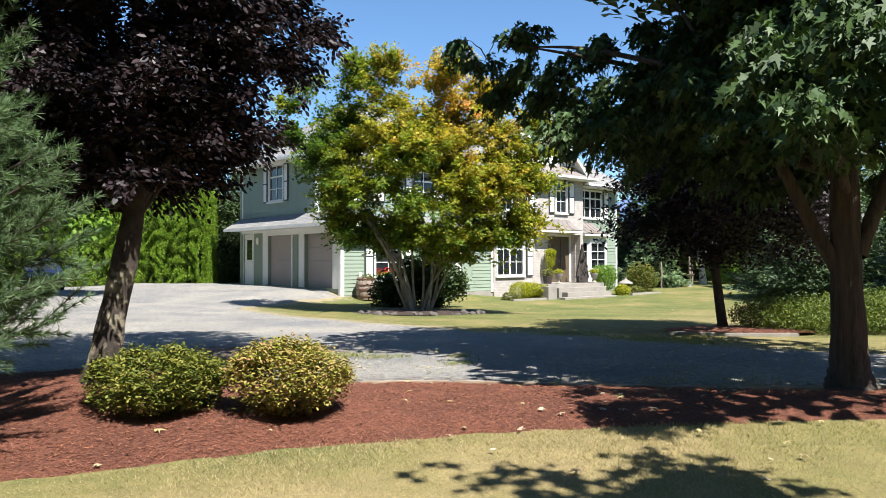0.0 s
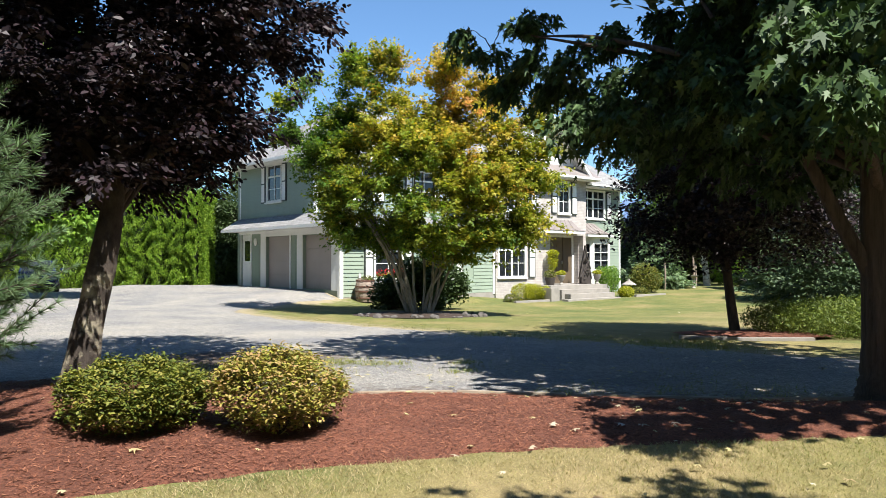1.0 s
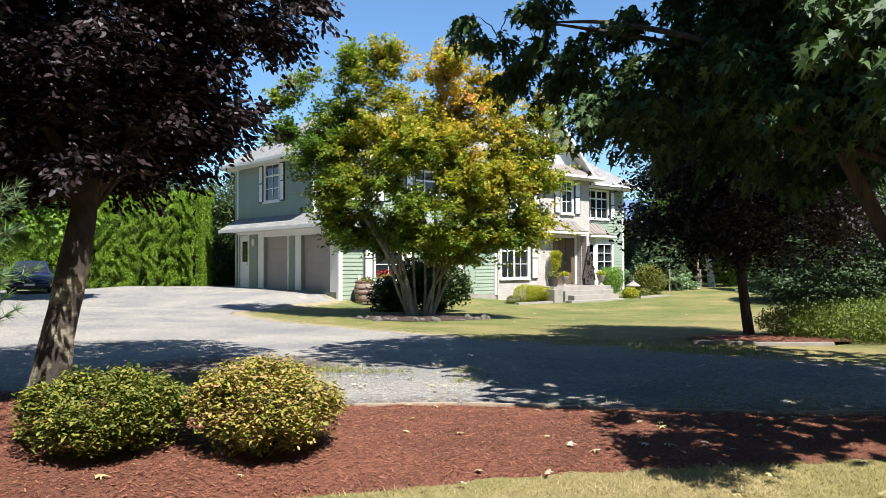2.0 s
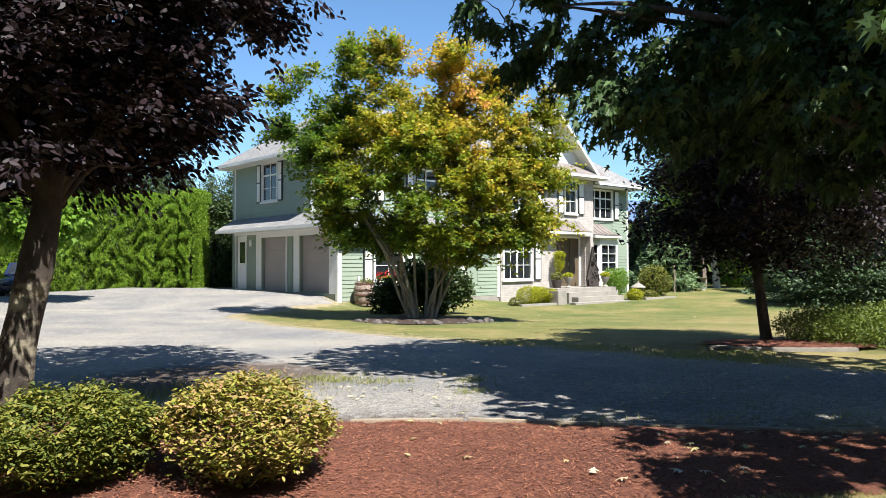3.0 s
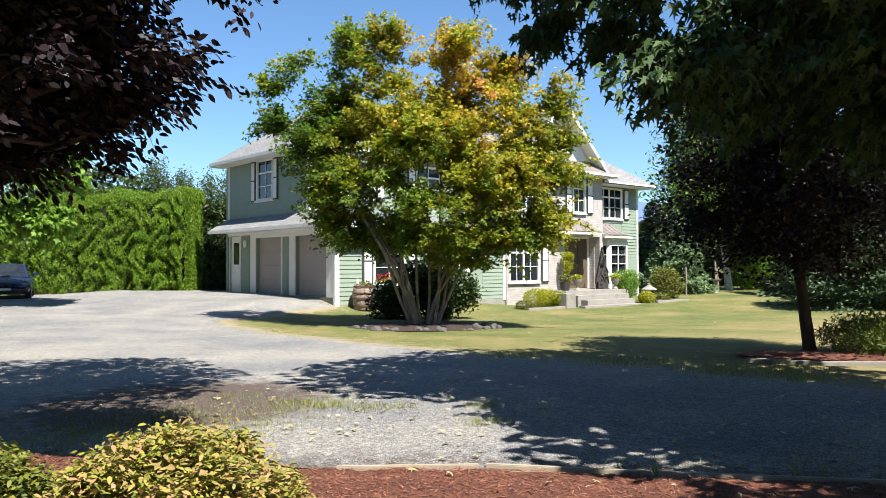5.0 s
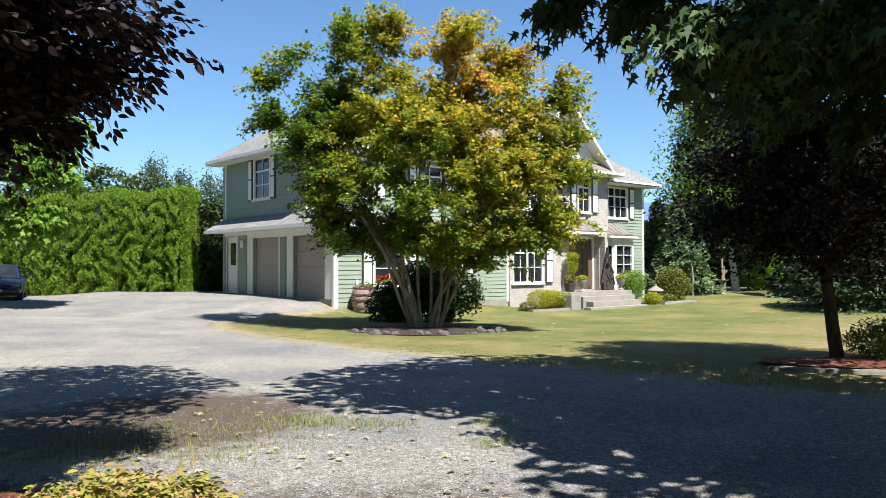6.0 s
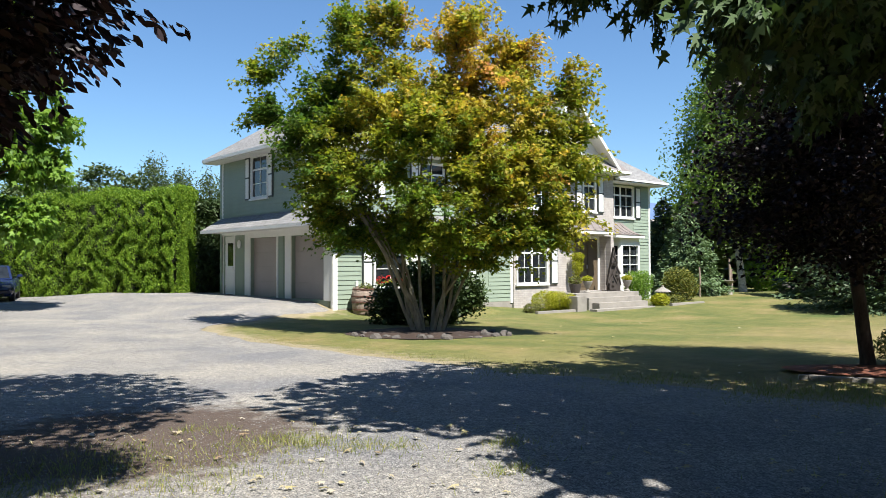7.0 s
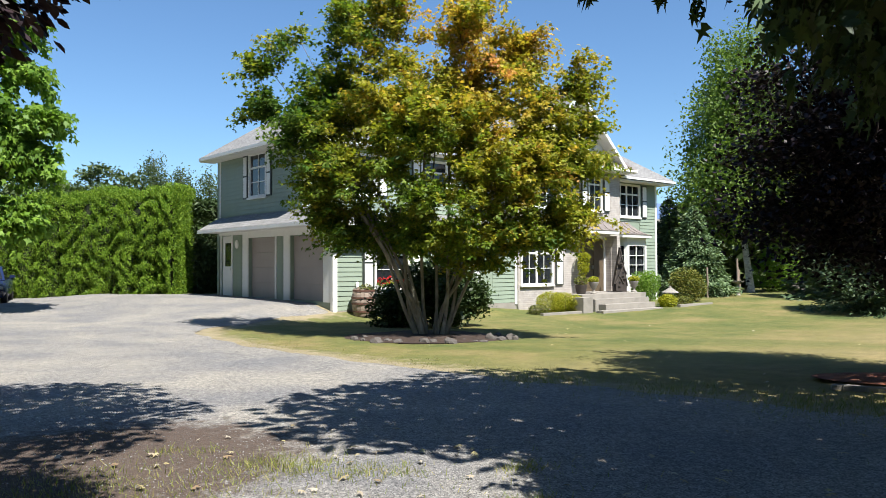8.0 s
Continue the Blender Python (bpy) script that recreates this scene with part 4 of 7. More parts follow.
for s in (-1, 1):
    e = Vector((GX + s * 3.1, -0.6, GZ - 3.1 * GS))
    back = Vector((0, 5.2, 0))
    q = [e, ga, ga + back, e + back] if s > 0 else [ga, e, e + back, ga + back]
    q = [tuple(v) for v in q]
    rf = roof("gable_roof", [q[::-1] if (Vector(q[1]) - Vector(q[0])).cross(Vector(q[-1]) - Vector(q[0])).z < 0 else q], 0.07, M_SHINGLE)
    bm = bmesh.new()
    d = (e - ga).normalized()
    up = Vector((-d.z, 0, d.x)) * (1 if s < 0 else -1)
    up = up if up.z > 0 else -up
    box(bm, 0, (e - ga).length, -0.03, 0.03, -0.13, 0.0)
    rot = Matrix((d, Vector((0, 1, 0)), up)).transposed().to_4x4()
    bmesh.ops.transform(bm, matrix=Matrix.Translation(ga + Vector((0, -0.035, -0.005))) @ rot, verts=bm.verts)
    bmesh.ops.recalc_face_normals(bm, faces=bm.faces)
    part("barge_board", bm, M_WHITE, house)
    bm = bmesh.new()
    n = 0.085
    box(bm, 0.1, (e - ga).length, 0.0, 0.5, -n - 0.03, -n)
    bmesh.ops.transform(bm, matrix=Matrix.Translation(ga) @ rot, verts=bm.verts)
    bmesh.ops.recalc_face_normals(bm, faces=bm.faces)
    part("gable_soffit", bm, M_SOFFIT, house)
window(house, "y", BY + 0.0, 10.2, 10.98, 6.15, 7.12, 2, (0.5, 0.5), deep=0.015)
shutter(house, "y", BY, 11.06, 11.5, 6.12, 7.1)
shutter(house, "y", BY, 9.68, 10.12, 6.12, 7.1)

# right wing, set back
R_HOLES = [(14.95, 16.88, 3.28, 4.77), (14.75, 16.5, 0.3, 2.3)]
RY = 0.6
wall_r = wall_y("wall", RY, 0.25, 14.2, 18.15, HB, 5.0, R_HOLES, M_SIDING, "sage green clapboard wall of the east wing")
siding(wall_r, "y", RY, 14.45, 18.05, -0.4, 4.83, [(14.9, 17.42, 3.2, 4.83), (14.45, 16.85, -0.4, 3.08)])
boxed("wall", (17.9, 18.15, RY + 0.25, 10.6, HB, 5.0), M_SIDING, house)
boxed("wall", (8.15, 18.15, 10.6, 10.85, HB, 5.0), M_SIDING, house)
boxed("corner_board", (18.05, 18.18, RY - 0.035, RY, -0.5, 4.83), M_WHITE, house, 0.005)
window(house, "y", RY, 14.95, 16.88, 3.28, 4.77, 4, (0.36, 0.36, 0.28), thick=(2,), transom=(1,))
shutter(house, "y", RY, 16.98, 17.38, 3.26, 4.75)
# bay window
bay = new("bay_window")
bay.parent = house
tagged(bay, "white bay window under a metal hood roof")
bx0, bx1, by = 14.62, 16.62, -0.02
bm = bmesh.new()
foot = [(bx0 - 0.02, RY), (bx0 + 0.42, by), (bx1 - 0.18, by), (bx1 + 0.12, RY)]
def prism(bm, pts, z0, z1):
    lo = [bm.verts.new((x, y, z0)) for x, y in pts]
    hi = [bm.verts.new((x, y, z1)) for x, y in pts]
    bm.faces.new(lo[::-1])
    bm.faces.new(hi)
    for i in range(len(pts)):
        j = (i + 1) % len(pts)
        bm.faces.new((lo[i], lo[j], hi[j], hi[i]))
    bmesh.ops.recalc_face_normals(bm, faces=bm.faces)
prism(bm, foot, HB, 0.55)
part("bay_base", bm, M_WHITE, bay)
bm = bmesh.new()
prism(bm, foot, 2.12, 2.38)
part("bay_head", bm, M_WHITE, bay)
bm = bmesh.new()
prism(bm, [(x, y + (0.09 if y < 0.3 else 0)) for x, y in foot], 0.55, 2.12)
part("bay_glass", bm, M_GLASS, bay)
for (ax, ay), (cx, cy), n in ((foot[0], foot[1], 1), (foot[1], foot[2], 2), (foot[2], foot[3], 1)):
    a, c = Vector((ax, ay, 0)), Vector((cx, cy, 0))
    d = (c - a).normalized()
    ln = (c - a).length
    bm = bmesh.new()
    for u0, u1, z0, z1 in [(0, 0.13, 0.55, 2.12), (ln - 0.13, ln, 0.55, 2.12), (0.13, ln - 0.13, 1.96, 2.12), (0.13, ln - 0.13, 0.55, 0.68)]:
        box(bm, u0, u1, -0.03, 0.06, z0, z1)
    for i in range(1, n):
        u = 0.13 + (ln - 0.26) * i / n
        h = 0.018
        box(bm, u - h, u + h, 0.0, 0.05, 0.68, 1.96)
    for z in (1.12, 1.54):
        box(bm, 0.13, ln - 0.13, 0.0, 0.05, z - 0.014, z + 0.014)
    nrm = Vector((-d.y, d.x, 0))
    bmesh.ops.transform(bm, matrix=Matrix.Translation(a) @ Matrix((d, nrm, Vector((0, 0, 1)))).transposed().to_4x4(), verts=bm.verts)
    part("bay_sash", bm, M_WHITE, bay)


def hood(parent, x0, x1, y0, y1, z0, z1, tx0, tx1, label):
    """A flared metal hood roof with standing seams, from the eave (x0, x1 at y0, z0) up to the wall."""
    bm = bmesh.new()
    n = 7
    rows = []
    for i in range(n + 1):
        t = i / n
        f = t ** 1.7
        rows.append((x0 + (tx0 - x0) * t, x1 + (tx1 - x1) * t, y0 + (y1 - y0) * t, z0 + (z1 - z0) * f))
    grid = []
    for a, b, y, z in rows:
        grid.append([bm.verts.new((a, y1, z)), bm.verts.new((a, y, z)), bm.verts.new((b, y, z)), bm.verts.new((b, y1, z))])
    for r, q in zip(grid[:-1], grid[1:]):
        for k in range(3):
            bm.faces.new((r[k], r[k + 1], q[k + 1], q[k]))
    bm.faces.new(grid[-1])
    bmesh.ops.recalc_face_normals(bm, faces=bm.faces)
    bmesh.ops.solidify(bm, geom=bm.faces[:], thickness=0.02)
    ob = part("hood_roof", bm, M_HOOD, parent, label)
    boxed("hood_fascia", (x0 + 0.02, x1 - 0.02, y0 + 0.02, y1, z0 - 0.15, z0 - 0.005), M_WHITE, parent, 0.008)
    for k in range(1, 5):
        u = k / 5
        tb = Tubes()
        tb.add([(a + (b - a) * u, y - 0.005, z + 0.012) for a, b, y, z in rows], [0.014] * (n + 1), 5)
        place("hood_seam", tb.mesh("hood_seam"), M_HOOD, parent)
    return ob


hood(bay, 14.4, 16.55, -0.28, RY, 2.46, 3.04, 14.55, 16.0, "brown-grey metal hood")

# entry
entry = new("entry")
entry.parent = house
tagged(entry, "brown front door with sidelight in a white frame")
boxed("alcove_wall", (14.22, 14.44, BY + 0.3, 0.62, HB, 2.6), M_BRICK, entry)
boxed("alcove_wall", (11.5, 11.75, BY + 0.3, 0.62, HB, 2.6), M_BRICK, entry)
boxed("alcove_ceiling", (11.5, 14.44, BY + 0.3, 0.7, 2.36, 2.5), M_SOFFIT, entry)
EY = 0.5
for d in ((11.75, 12.36, EY, EY + 0.12, 0.0, 2.36), (14.10, 14.22, EY, EY + 0.12, 0.0, 2.36), (12.36, 14.10, EY, EY + 0.12, 2.27, 2.36)):
    boxed("door_frame", d, M_WHITE, entry, 0.008)
boxed("door_mullion", (13.42, 13.5, EY + 0.01, EY + 0.1, 0.0, 2.27), M_DOOR, entry, 0.008)
dl = boxed("door_leaf", (12.36, 13.42, EY + 0.05, EY + 0.1, 0.0, 2.27), M_DOOR, entry, 0.006)
for z0, z1 in ((0.18, 0.85), (1.0, 1.95)):
    for u0, u1 in ((12.5, 12.84), (12.94, 13.28)):
        boxed("door_panel", (u0, u1, EY + 0.03, EY + 0.055, z0, z1), M_DOOR, dl, 0.01)
boxed("sidelight_panel", (13.5, 14.10, EY + 0.05, EY + 0.1, 0.0, 2.27), M_DOOR, entry, 0.006)
boxed("door_handle", (13.3, 13.36, EY - 0.02, EY + 0.05, 0.95, 1.12), M_METAL, entry, 0.008, "steel door handle")
hood(entry, 10.75, 13.75, -0.62, BY, 2.56, 3.06, 12.0, 13.35, "brown-grey metal porch hood")
# steps and porch
steps = tagged(new("front_steps"), "broad weathered concrete front steps and porch", "steps")
for i, (x0, x1, y0, y1, z0, z1) in enumerate(((10.35, 14.5, -1.35, BY - 0.004, HB, -0.02), (10.7, 14.2, -1.7, -1.35, HB, -0.20), (10.9, 14.15, -2.05, -1.7, HB, -0.39), (10.3, 14.15, -2.4, -2.05, HB, -0.60))):
    boxed("porch" if i == 0 else "step", (x0, x1, y0, y1, z0, z1), M_CONCRETE, steps, 0.012)
boxed("alcove_floor", (11.75, 14.22, BY, 0.62, HB, -0.005), M_CONCRETE, steps)


# ---------------------------------------------------------------- trees by the bed
def on_ground(x, y, sink=0.04):
    return (x, y, gz(x, y) - sink)


# purple plum over the bed
PLUM = (-13.98, -16.95, -0.21)
def across(u, w):
    """From metres to the side of a tree and behind it, as seen from the walk, to x and y."""
    return 0.757 * u + 0.653 * w, -0.653 * u + 0.757 * w


PLUM_LOBES = [(0.0, 0.0, 3.7, 1.5, 1.3), (-1.3, 0.1, 3.3, 1.4, 1.2), (-0.6, -0.7, 2.7, 1.0, 0.6), (0.6, 0.3, 3.0, 0.8, 0.75), (-1.0, 0.6, 2.2, 0.9, 0.45), (-2.3, 0.3, 2.6, 1.0, 0.8), (0.1, 0.2, 4.9, 1.7, 1.1), (0.9, 0.7, 3.6, 0.6, 0.45), (-0.6, 0.0, 1.95, 0.7, 0.3), (0.1, -0.3, 2.1, 0.5, 0.25), (0.3, 1.0, 2.4, 0.75, 0.5), (0.2, -0.2, 2.5, 0.8, 0.5), (-0.4, 0.2, 2.1, 0.6, 0.3), (0.9, 0.4, 2.7, 0.5, 0.4), (-0.2, 0.6, 2.9, 1.0, 0.7), (-1.4, -0.2, 2.5, 0.8, 0.5),
              (1.85, 1.0, 3.75, 0.25, 0.15), (1.4, 1.0, 3.4, 0.3, 0.2), (1.05, 1.0, 2.85, 0.3, 0.2), (1.15, 1.1, 2.55, 0.18, 0.1), (0.7, 0.9, 2.4, 0.3, 0.16), (0.8, 1.0, 2.12, 0.18, 0.08), (0.4, 0.7, 2.05, 0.35, 0.14), (1.5, 0.9, 4.2, 0.4, 0.3), (0.9, 0.3, 4.3, 0.8, 0.6), (-0.3, -1.0, 4.0, 1.0, 0.8),
              (-0.2, 0.3, 6.3, 1.8, 1.2), (0.3, 0.9, 7.5, 1.8, 1.1), (1.6, 1.6, 6.1, 1.2, 0.7), (1.2, 2.2, 5.8, 1.1, 0.6), (1.9, 2.9, 5.9, 0.9, 0.45), (0.4, 2.2, 7.8, 1.7, 0.9), (1.3, 3.0, 7.4, 1.2, 0.8), (-1.3, 0.9, 8.0, 1.6, 0.9), (-1.5, -1.2, 5.2, 1.4, 1.0), (0.2, -1.4, 5.6, 1.1, 0.7)]
PLUM_LIMBS = [([(0, 0, -0.05), (0.02, -0.01, 0.15), (0.10, -0.08, 0.75), (0.19, -0.15, 1.25), (0.28, -0.2, 1.9), (0.3, -0.2, 3.0), (0.35, 0.1, 5.0), (0.5, 0.5, 7.4)], [0.24, 0.165, 0.125, 0.125, 0.09, 0.07, 0.05, 0.02])]
for u, w, z, r in ((1.9, 1.0, 3.75, 0.04), (1.1, 1.0, 2.8, 0.03), (0.9, 1.0, 2.2, 0.02), (-1.2, 0.3, 3.2, 0.07), (-0.7, -0.8, 3.2, 0.05), (0.2, 0.5, 5.2, 0.06), (1.8, 2.6, 6.0, 0.05), (-2.3, 0.3, 2.9, 0.05), (-1.4, 1.0, 7.6, 0.05)):
    tx, ty = across(u, w)
    PLUM_LIMBS.append(([(0.26, -0.19, 1.35 + 0.12 * z), (0.24 + tx * 0.26, -0.17 + ty * 0.26, 1.35 + 0.32 * z), (tx * 0.66 + 0.06, ty * 0.66 - 0.05, 0.6 + 0.66 * z), (tx, ty, z)], [r + 0.01, r, r * 0.6, 0.006]))
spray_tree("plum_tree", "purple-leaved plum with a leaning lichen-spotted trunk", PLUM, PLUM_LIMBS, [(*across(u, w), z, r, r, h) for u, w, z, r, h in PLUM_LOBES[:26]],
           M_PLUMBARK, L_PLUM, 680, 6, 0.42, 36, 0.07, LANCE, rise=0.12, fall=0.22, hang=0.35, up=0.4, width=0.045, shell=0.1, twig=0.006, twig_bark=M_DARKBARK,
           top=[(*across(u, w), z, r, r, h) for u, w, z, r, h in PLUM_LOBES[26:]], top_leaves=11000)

# large maple, its trunk in the bed
spray_tree("maple_tree", "large green maple with a furrowed grey-brown trunk", on_ground(-7.57, -21.36),
     [([(0, 0, -0.02), (0, 0, 0.12), (0.0, 0.0, 0.40), (-0.02, 0.02, 1.4), (-0.03, 0.03, 2.2), (0.0, 0.0, 4.0), (0.1, 0.1, 7.0)], [0.33, 0.235, 0.185, 0.155, 0.14, 0.11, 0.04]),
      ([(-0.05, 0.06, 1.3), (-0.26, 0.26, 1.8), (-0.5, 0.5, 2.5), (-0.7, 1.0, 3.4), (-0.7, 1.7, 4.6)], [0.085, 0.075, 0.06, 0.04, 0.015]),
      ([(0.05, -0.08, 1.5), (0.26, -0.22, 2.1), (0.6, -0.45, 3.0), (1.4, -0.9, 4.6)], [0.085, 0.075, 0.06, 0.03]),
      ([(0, 0, 2.1), (-0.9, -0.2, 2.8), (-2.0, -0.5, 3.1), (-3.0, -0.9, 2.9)], [0.055, 0.04, 0.025, 0.008]),
      ([(0, 0, 2.3), (0.0, 1.2, 3.2), (-0.1, 2.4, 3.6), (-0.1, 3.6, 3.4)], [0.055, 0.04, 0.025, 0.008]),
      ([(0, 0, 2.6), (-0.8, 1.3, 3.6), (-1.2, 2.6, 4.1), (-1.3, 3.6, 4.3)], [0.055, 0.04, 0.025, 0.008]),
      ([(0, 0, 2.5), (-0.8, 2.0, 3.8), (-1.5, 3.9, 4.4)], [0.06, 0.035, 0.004]), ([(0, 0, 2.3), (-0.2, 1.6, 3.1), (-0.4, 3.1, 3.4)], [0.05, 0.03, 0.004]),
      ([(0, 0, 3.4), (0.1, 1.2, 5.2), (0.0, 2.6, 6.8)], [0.08, 0.05, 0.015]), ([(0, 0, 3.8), (0.9, 0.9, 6.0), (1.3, 1.4, 9.0)], [0.08, 0.05, 0.015]), ([(0, 0, 3.6), (1.2, -0.4, 5.2), (2.4, 0.6, 7.0)], [0.07, 0.05, 0.015]), ([(0, 0, 3.5), (1.6, 0.9, 5.0), (3.4, 2.2, 5.8)], [0.07, 0.05, 0.015])],
     [(0.7, 0.2, 5.0, 2.6, 2.6, 2.0), (-0.8, 2.0, 3.6, 0.55, 0.55, 0.3), (0.8, 2.9, 3.6, 0.7, 0.6, 0.35), (-0.7, 2.8, 4.15, 0.45, 0.45, 0.22), (-2.4, -0.9, 3.0, 0.85, 0.75, 0.65), (-2.9, -1.0, 2.7, 0.5, 0.45, 0.4),
      (0.4, 1.6, 3.6, 1.4, 1.4, 0.9), (0.0, 1.3, 3.8, 1.0, 1.0, 0.6), (0.9, -0.6, 3.4, 1.8, 1.8, 1.4), (1.3, 1.2, 3.4, 1.6, 1.6, 1.3), (-1.2, 1.0, 3.5, 0.7, 0.7, 0.4), (-0.9, 0.6, 3.2, 0.5, 0.5, 0.3),
      (-1.3, 2.1, 2.95, 0.3, 0.3, 0.16), (-3.5, -1.0, 2.85, 0.45, 0.4, 0.3),
      
      (-1.2, 0.0, 3.7, 0.5, 0.35, 0.35), (-1.05, -0.2, 3.1, 0.4, 0.3, 0.35), (-1.35, 0.1, 2.75, 0.35, 0.3, 0.25), (-0.75, -0.4, 3.6, 0.4, 0.3, 0.4),
      (-1.6, 4.3, 4.5, 0.2, 0.18, 0.10), (-1.5, 4.2, 4.1, 0.22, 0.2, 0.10), (-1.15, 4.0, 3.85, 0.25, 0.22, 0.10), (-0.55, 3.6, 3.75, 0.28, 0.25, 0.12), (-0.2, 3.3, 3.4, 0.32, 0.28, 0.12), (-1.1, 3.3, 3.9, 0.4, 0.3, 0.2), (-1.5, 3.6, 4.4, 0.35, 0.3, 0.2), (0.3, 3.1, 3.2, 0.4, 0.35, 0.18), (-1.5, 2.4, 3.1, 0.3, 0.3, 0.15), (0.7, 2.5, 3.1, 0.8, 0.7, 0.35), (0.1, 1.4, 3.2, 0.6, 0.6, 0.35)],
     M_BARK, L_BIGMAPLE, 370, 6, 0.35, 28, 0.112, MAPLE, rise=0.0, fall=0.45, hang=0.85, up=0.3, width=0.05, shell=0.15, rough=0.09, sides=20, twig=0.006, twig_bark=M_DARKBARK,
     top=[(0.7, 0.2, 5.4, 2.8, 2.6, 1.4), (0.9, 0.6, 4.4, 1.8, 1.8, 0.8), (1.2, 1.3, 7.4, 3.2, 3.4, 2.2), (-0.2, 3.0, 6.6, 2.4, 2.0, 1.4), (3.2, 1.6, 6.0, 2.0, 2.2, 1.0), (-0.2, -0.6, 6.0, 1.6, 1.6, 0.9), (1.6, 3.4, 6.2, 2.0, 1.4, 1.0), (2.4, -1.6, 6.4, 2.2, 2.0, 1.2), (-0.5, -1.5, 5.2, 1.6, 1.3, 0.8), (-1.8, -0.6, 5.4, 1.2, 1.2, 0.7), (-1.4, -2.6, 5.0, 1.5, 1.2, 0.7), (0.8, -2.8, 5.2, 1.5, 1.3, 0.8)], top_leaves=13000)

# maple behind the path, whose shade falls on the near lawn
tree("maple_tree", "green roadside maple shading the near lawn", on_ground(-13.75, -30.2),
     [([(0, 0, 0), (0, 0, 1.5), (0.1, 0.3, 3.5), (0.2, 0.6, 7.5)], [0.28, 0.2, 0.14, 0.04]), ([(0, 0, 2.8), (0.6, 1.6, 4.8), (1.2, 3.2, 5.8), (1.8, 4.6, 6.1)], [0.1, 0.07, 0.04, 0.015])],
     [(1.25, 4.6, 6.1, 0.95, 0.8, 0.5), (0.9, 4.0, 6.2, 0.5, 0.45, 0.3), (0.0, 0.4, 6.8, 2.2, 2.0, 1.8)], M_BARK, L_BIGMAPLE, 300, 26, 0.17, TRIDENT, 0.2, clump=70, clump_r=0.4)

# leafy tree on the far side of the drive
spray_tree("maple_tree", "sunlit green maple across the drive", on_ground(-11.3, 7.6),
           [([(0, 0, 0), (0, 0, 1.5), (0.2, 0, 3.5), (0.4, 0, 8.0)], [0.3, 0.22, 0.16, 0.04]), ([(0.1, 0, 2.2), (1.6, -0.8, 3.6), (3.6, -2.0, 4.6)], [0.12, 0.07, 0.02]), ([(0.1, 0, 2.4), (0.6, 1.0, 3.8), (1.0, 2.0, 5.2)], [0.1, 0.05, 0.02]), ([(0.1, 0, 2.0), (1.5, -0.6, 2.8), (3.6, -1.6, 3.0)], [0.09, 0.05, 0.02]), ([(0.2, 0, 3.2), (1.6, -0.8, 5.2), (3.2, -1.8, 6.6)], [0.1, 0.05, 0.02]), ([(0.3, 0, 5.0), (1.4, -0.8, 7.0), (2.8, -1.6, 8.8)], [0.09, 0.05, 0.02])],
           [(0.4, 0, 6.5, 2.8, 2.8, 2.4), (2.4, -1.4, 5.4, 1.7, 1.7, 1.3), (3.9, -2.1, 4.6, 0.8, 0.8, 0.6), (3.6, -1.9, 3.0, 0.7, 0.7, 0.5), (3.6, -2.0, 7.2, 1.0, 1.0, 0.8), (2.2, -0.9, 3.0, 1.3, 1.3, 0.8), (4.1, -2.3, 5.9, 0.6, 0.6, 0.5), (3.2, -1.8, 5.2, 1.0, 1.0, 0.8), (1.6, -0.9, 8.2, 1.6, 1.6, 1.1), (3.2, -1.8, 8.5, 1.0, 1.0, 0.8), (2.4, -1.3, 9.4, 1.2, 1.2, 0.8)],
           M_BARK, L_GREEN, 345, 5, 0.6, 20, 0.20, TRIDENT, rise=0.0, fall=0.4, hang=0.6, up=0.45, width=0.08, twig_bark=M_DARKBARK)

# small dark plum on the island
tree("plum_tree", "small dark purple plum on a mulch island", on_ground(-1.6, -16.55),
     [([(0, 0, 0), (0.02, 0, 0.15), (-0.05, 0.05, 0.8), (-0.12, 0.1, 1.5), (-0.1, 0.1, 2.6), (0.0, 0.0, 4.4)], [0.15, 0.105, 0.09, 0.09, 0.06, 0.02]),
      ([(-0.12, 0.1, 1.4), (0.25, -0.25, 2.1), (0.6, -0.6, 3.2), (0.9, -0.8, 4.4)], [0.065, 0.05, 0.035, 0.012]),
      ([(-0.12, 0.1, 1.45), (-0.5, 0.45, 2.1), (-0.9, 0.8, 3.1), (-1.1, 1.0, 4.0)], [0.06, 0.05, 0.03, 0.012]),
      ([(-0.1, 0.1, 1.5), (0.4, 0.5, 2.2), (0.9, 1.0, 3.0)], [0.05, 0.035, 0.012])],
     [(0, 0, 3.3, 1.9, 1.9, 1.7), (-0.6, 0.5, 2.6, 1.4, 1.4, 1.0), (0.6, -0.6, 2.7, 1.5, 1.5, 1.1), (0, 0, 4.4, 1.5, 1.5, 1.2), (0.2, -0.4, 5.5, 1.6, 1.6, 1.1)],
     M_DARKBARK, L_PLUM, 1700, 36, 0.09, OVAL, 0.17, up=0.3, shell=0.1, droop=0.25, clump=150, clump_r=0.5)


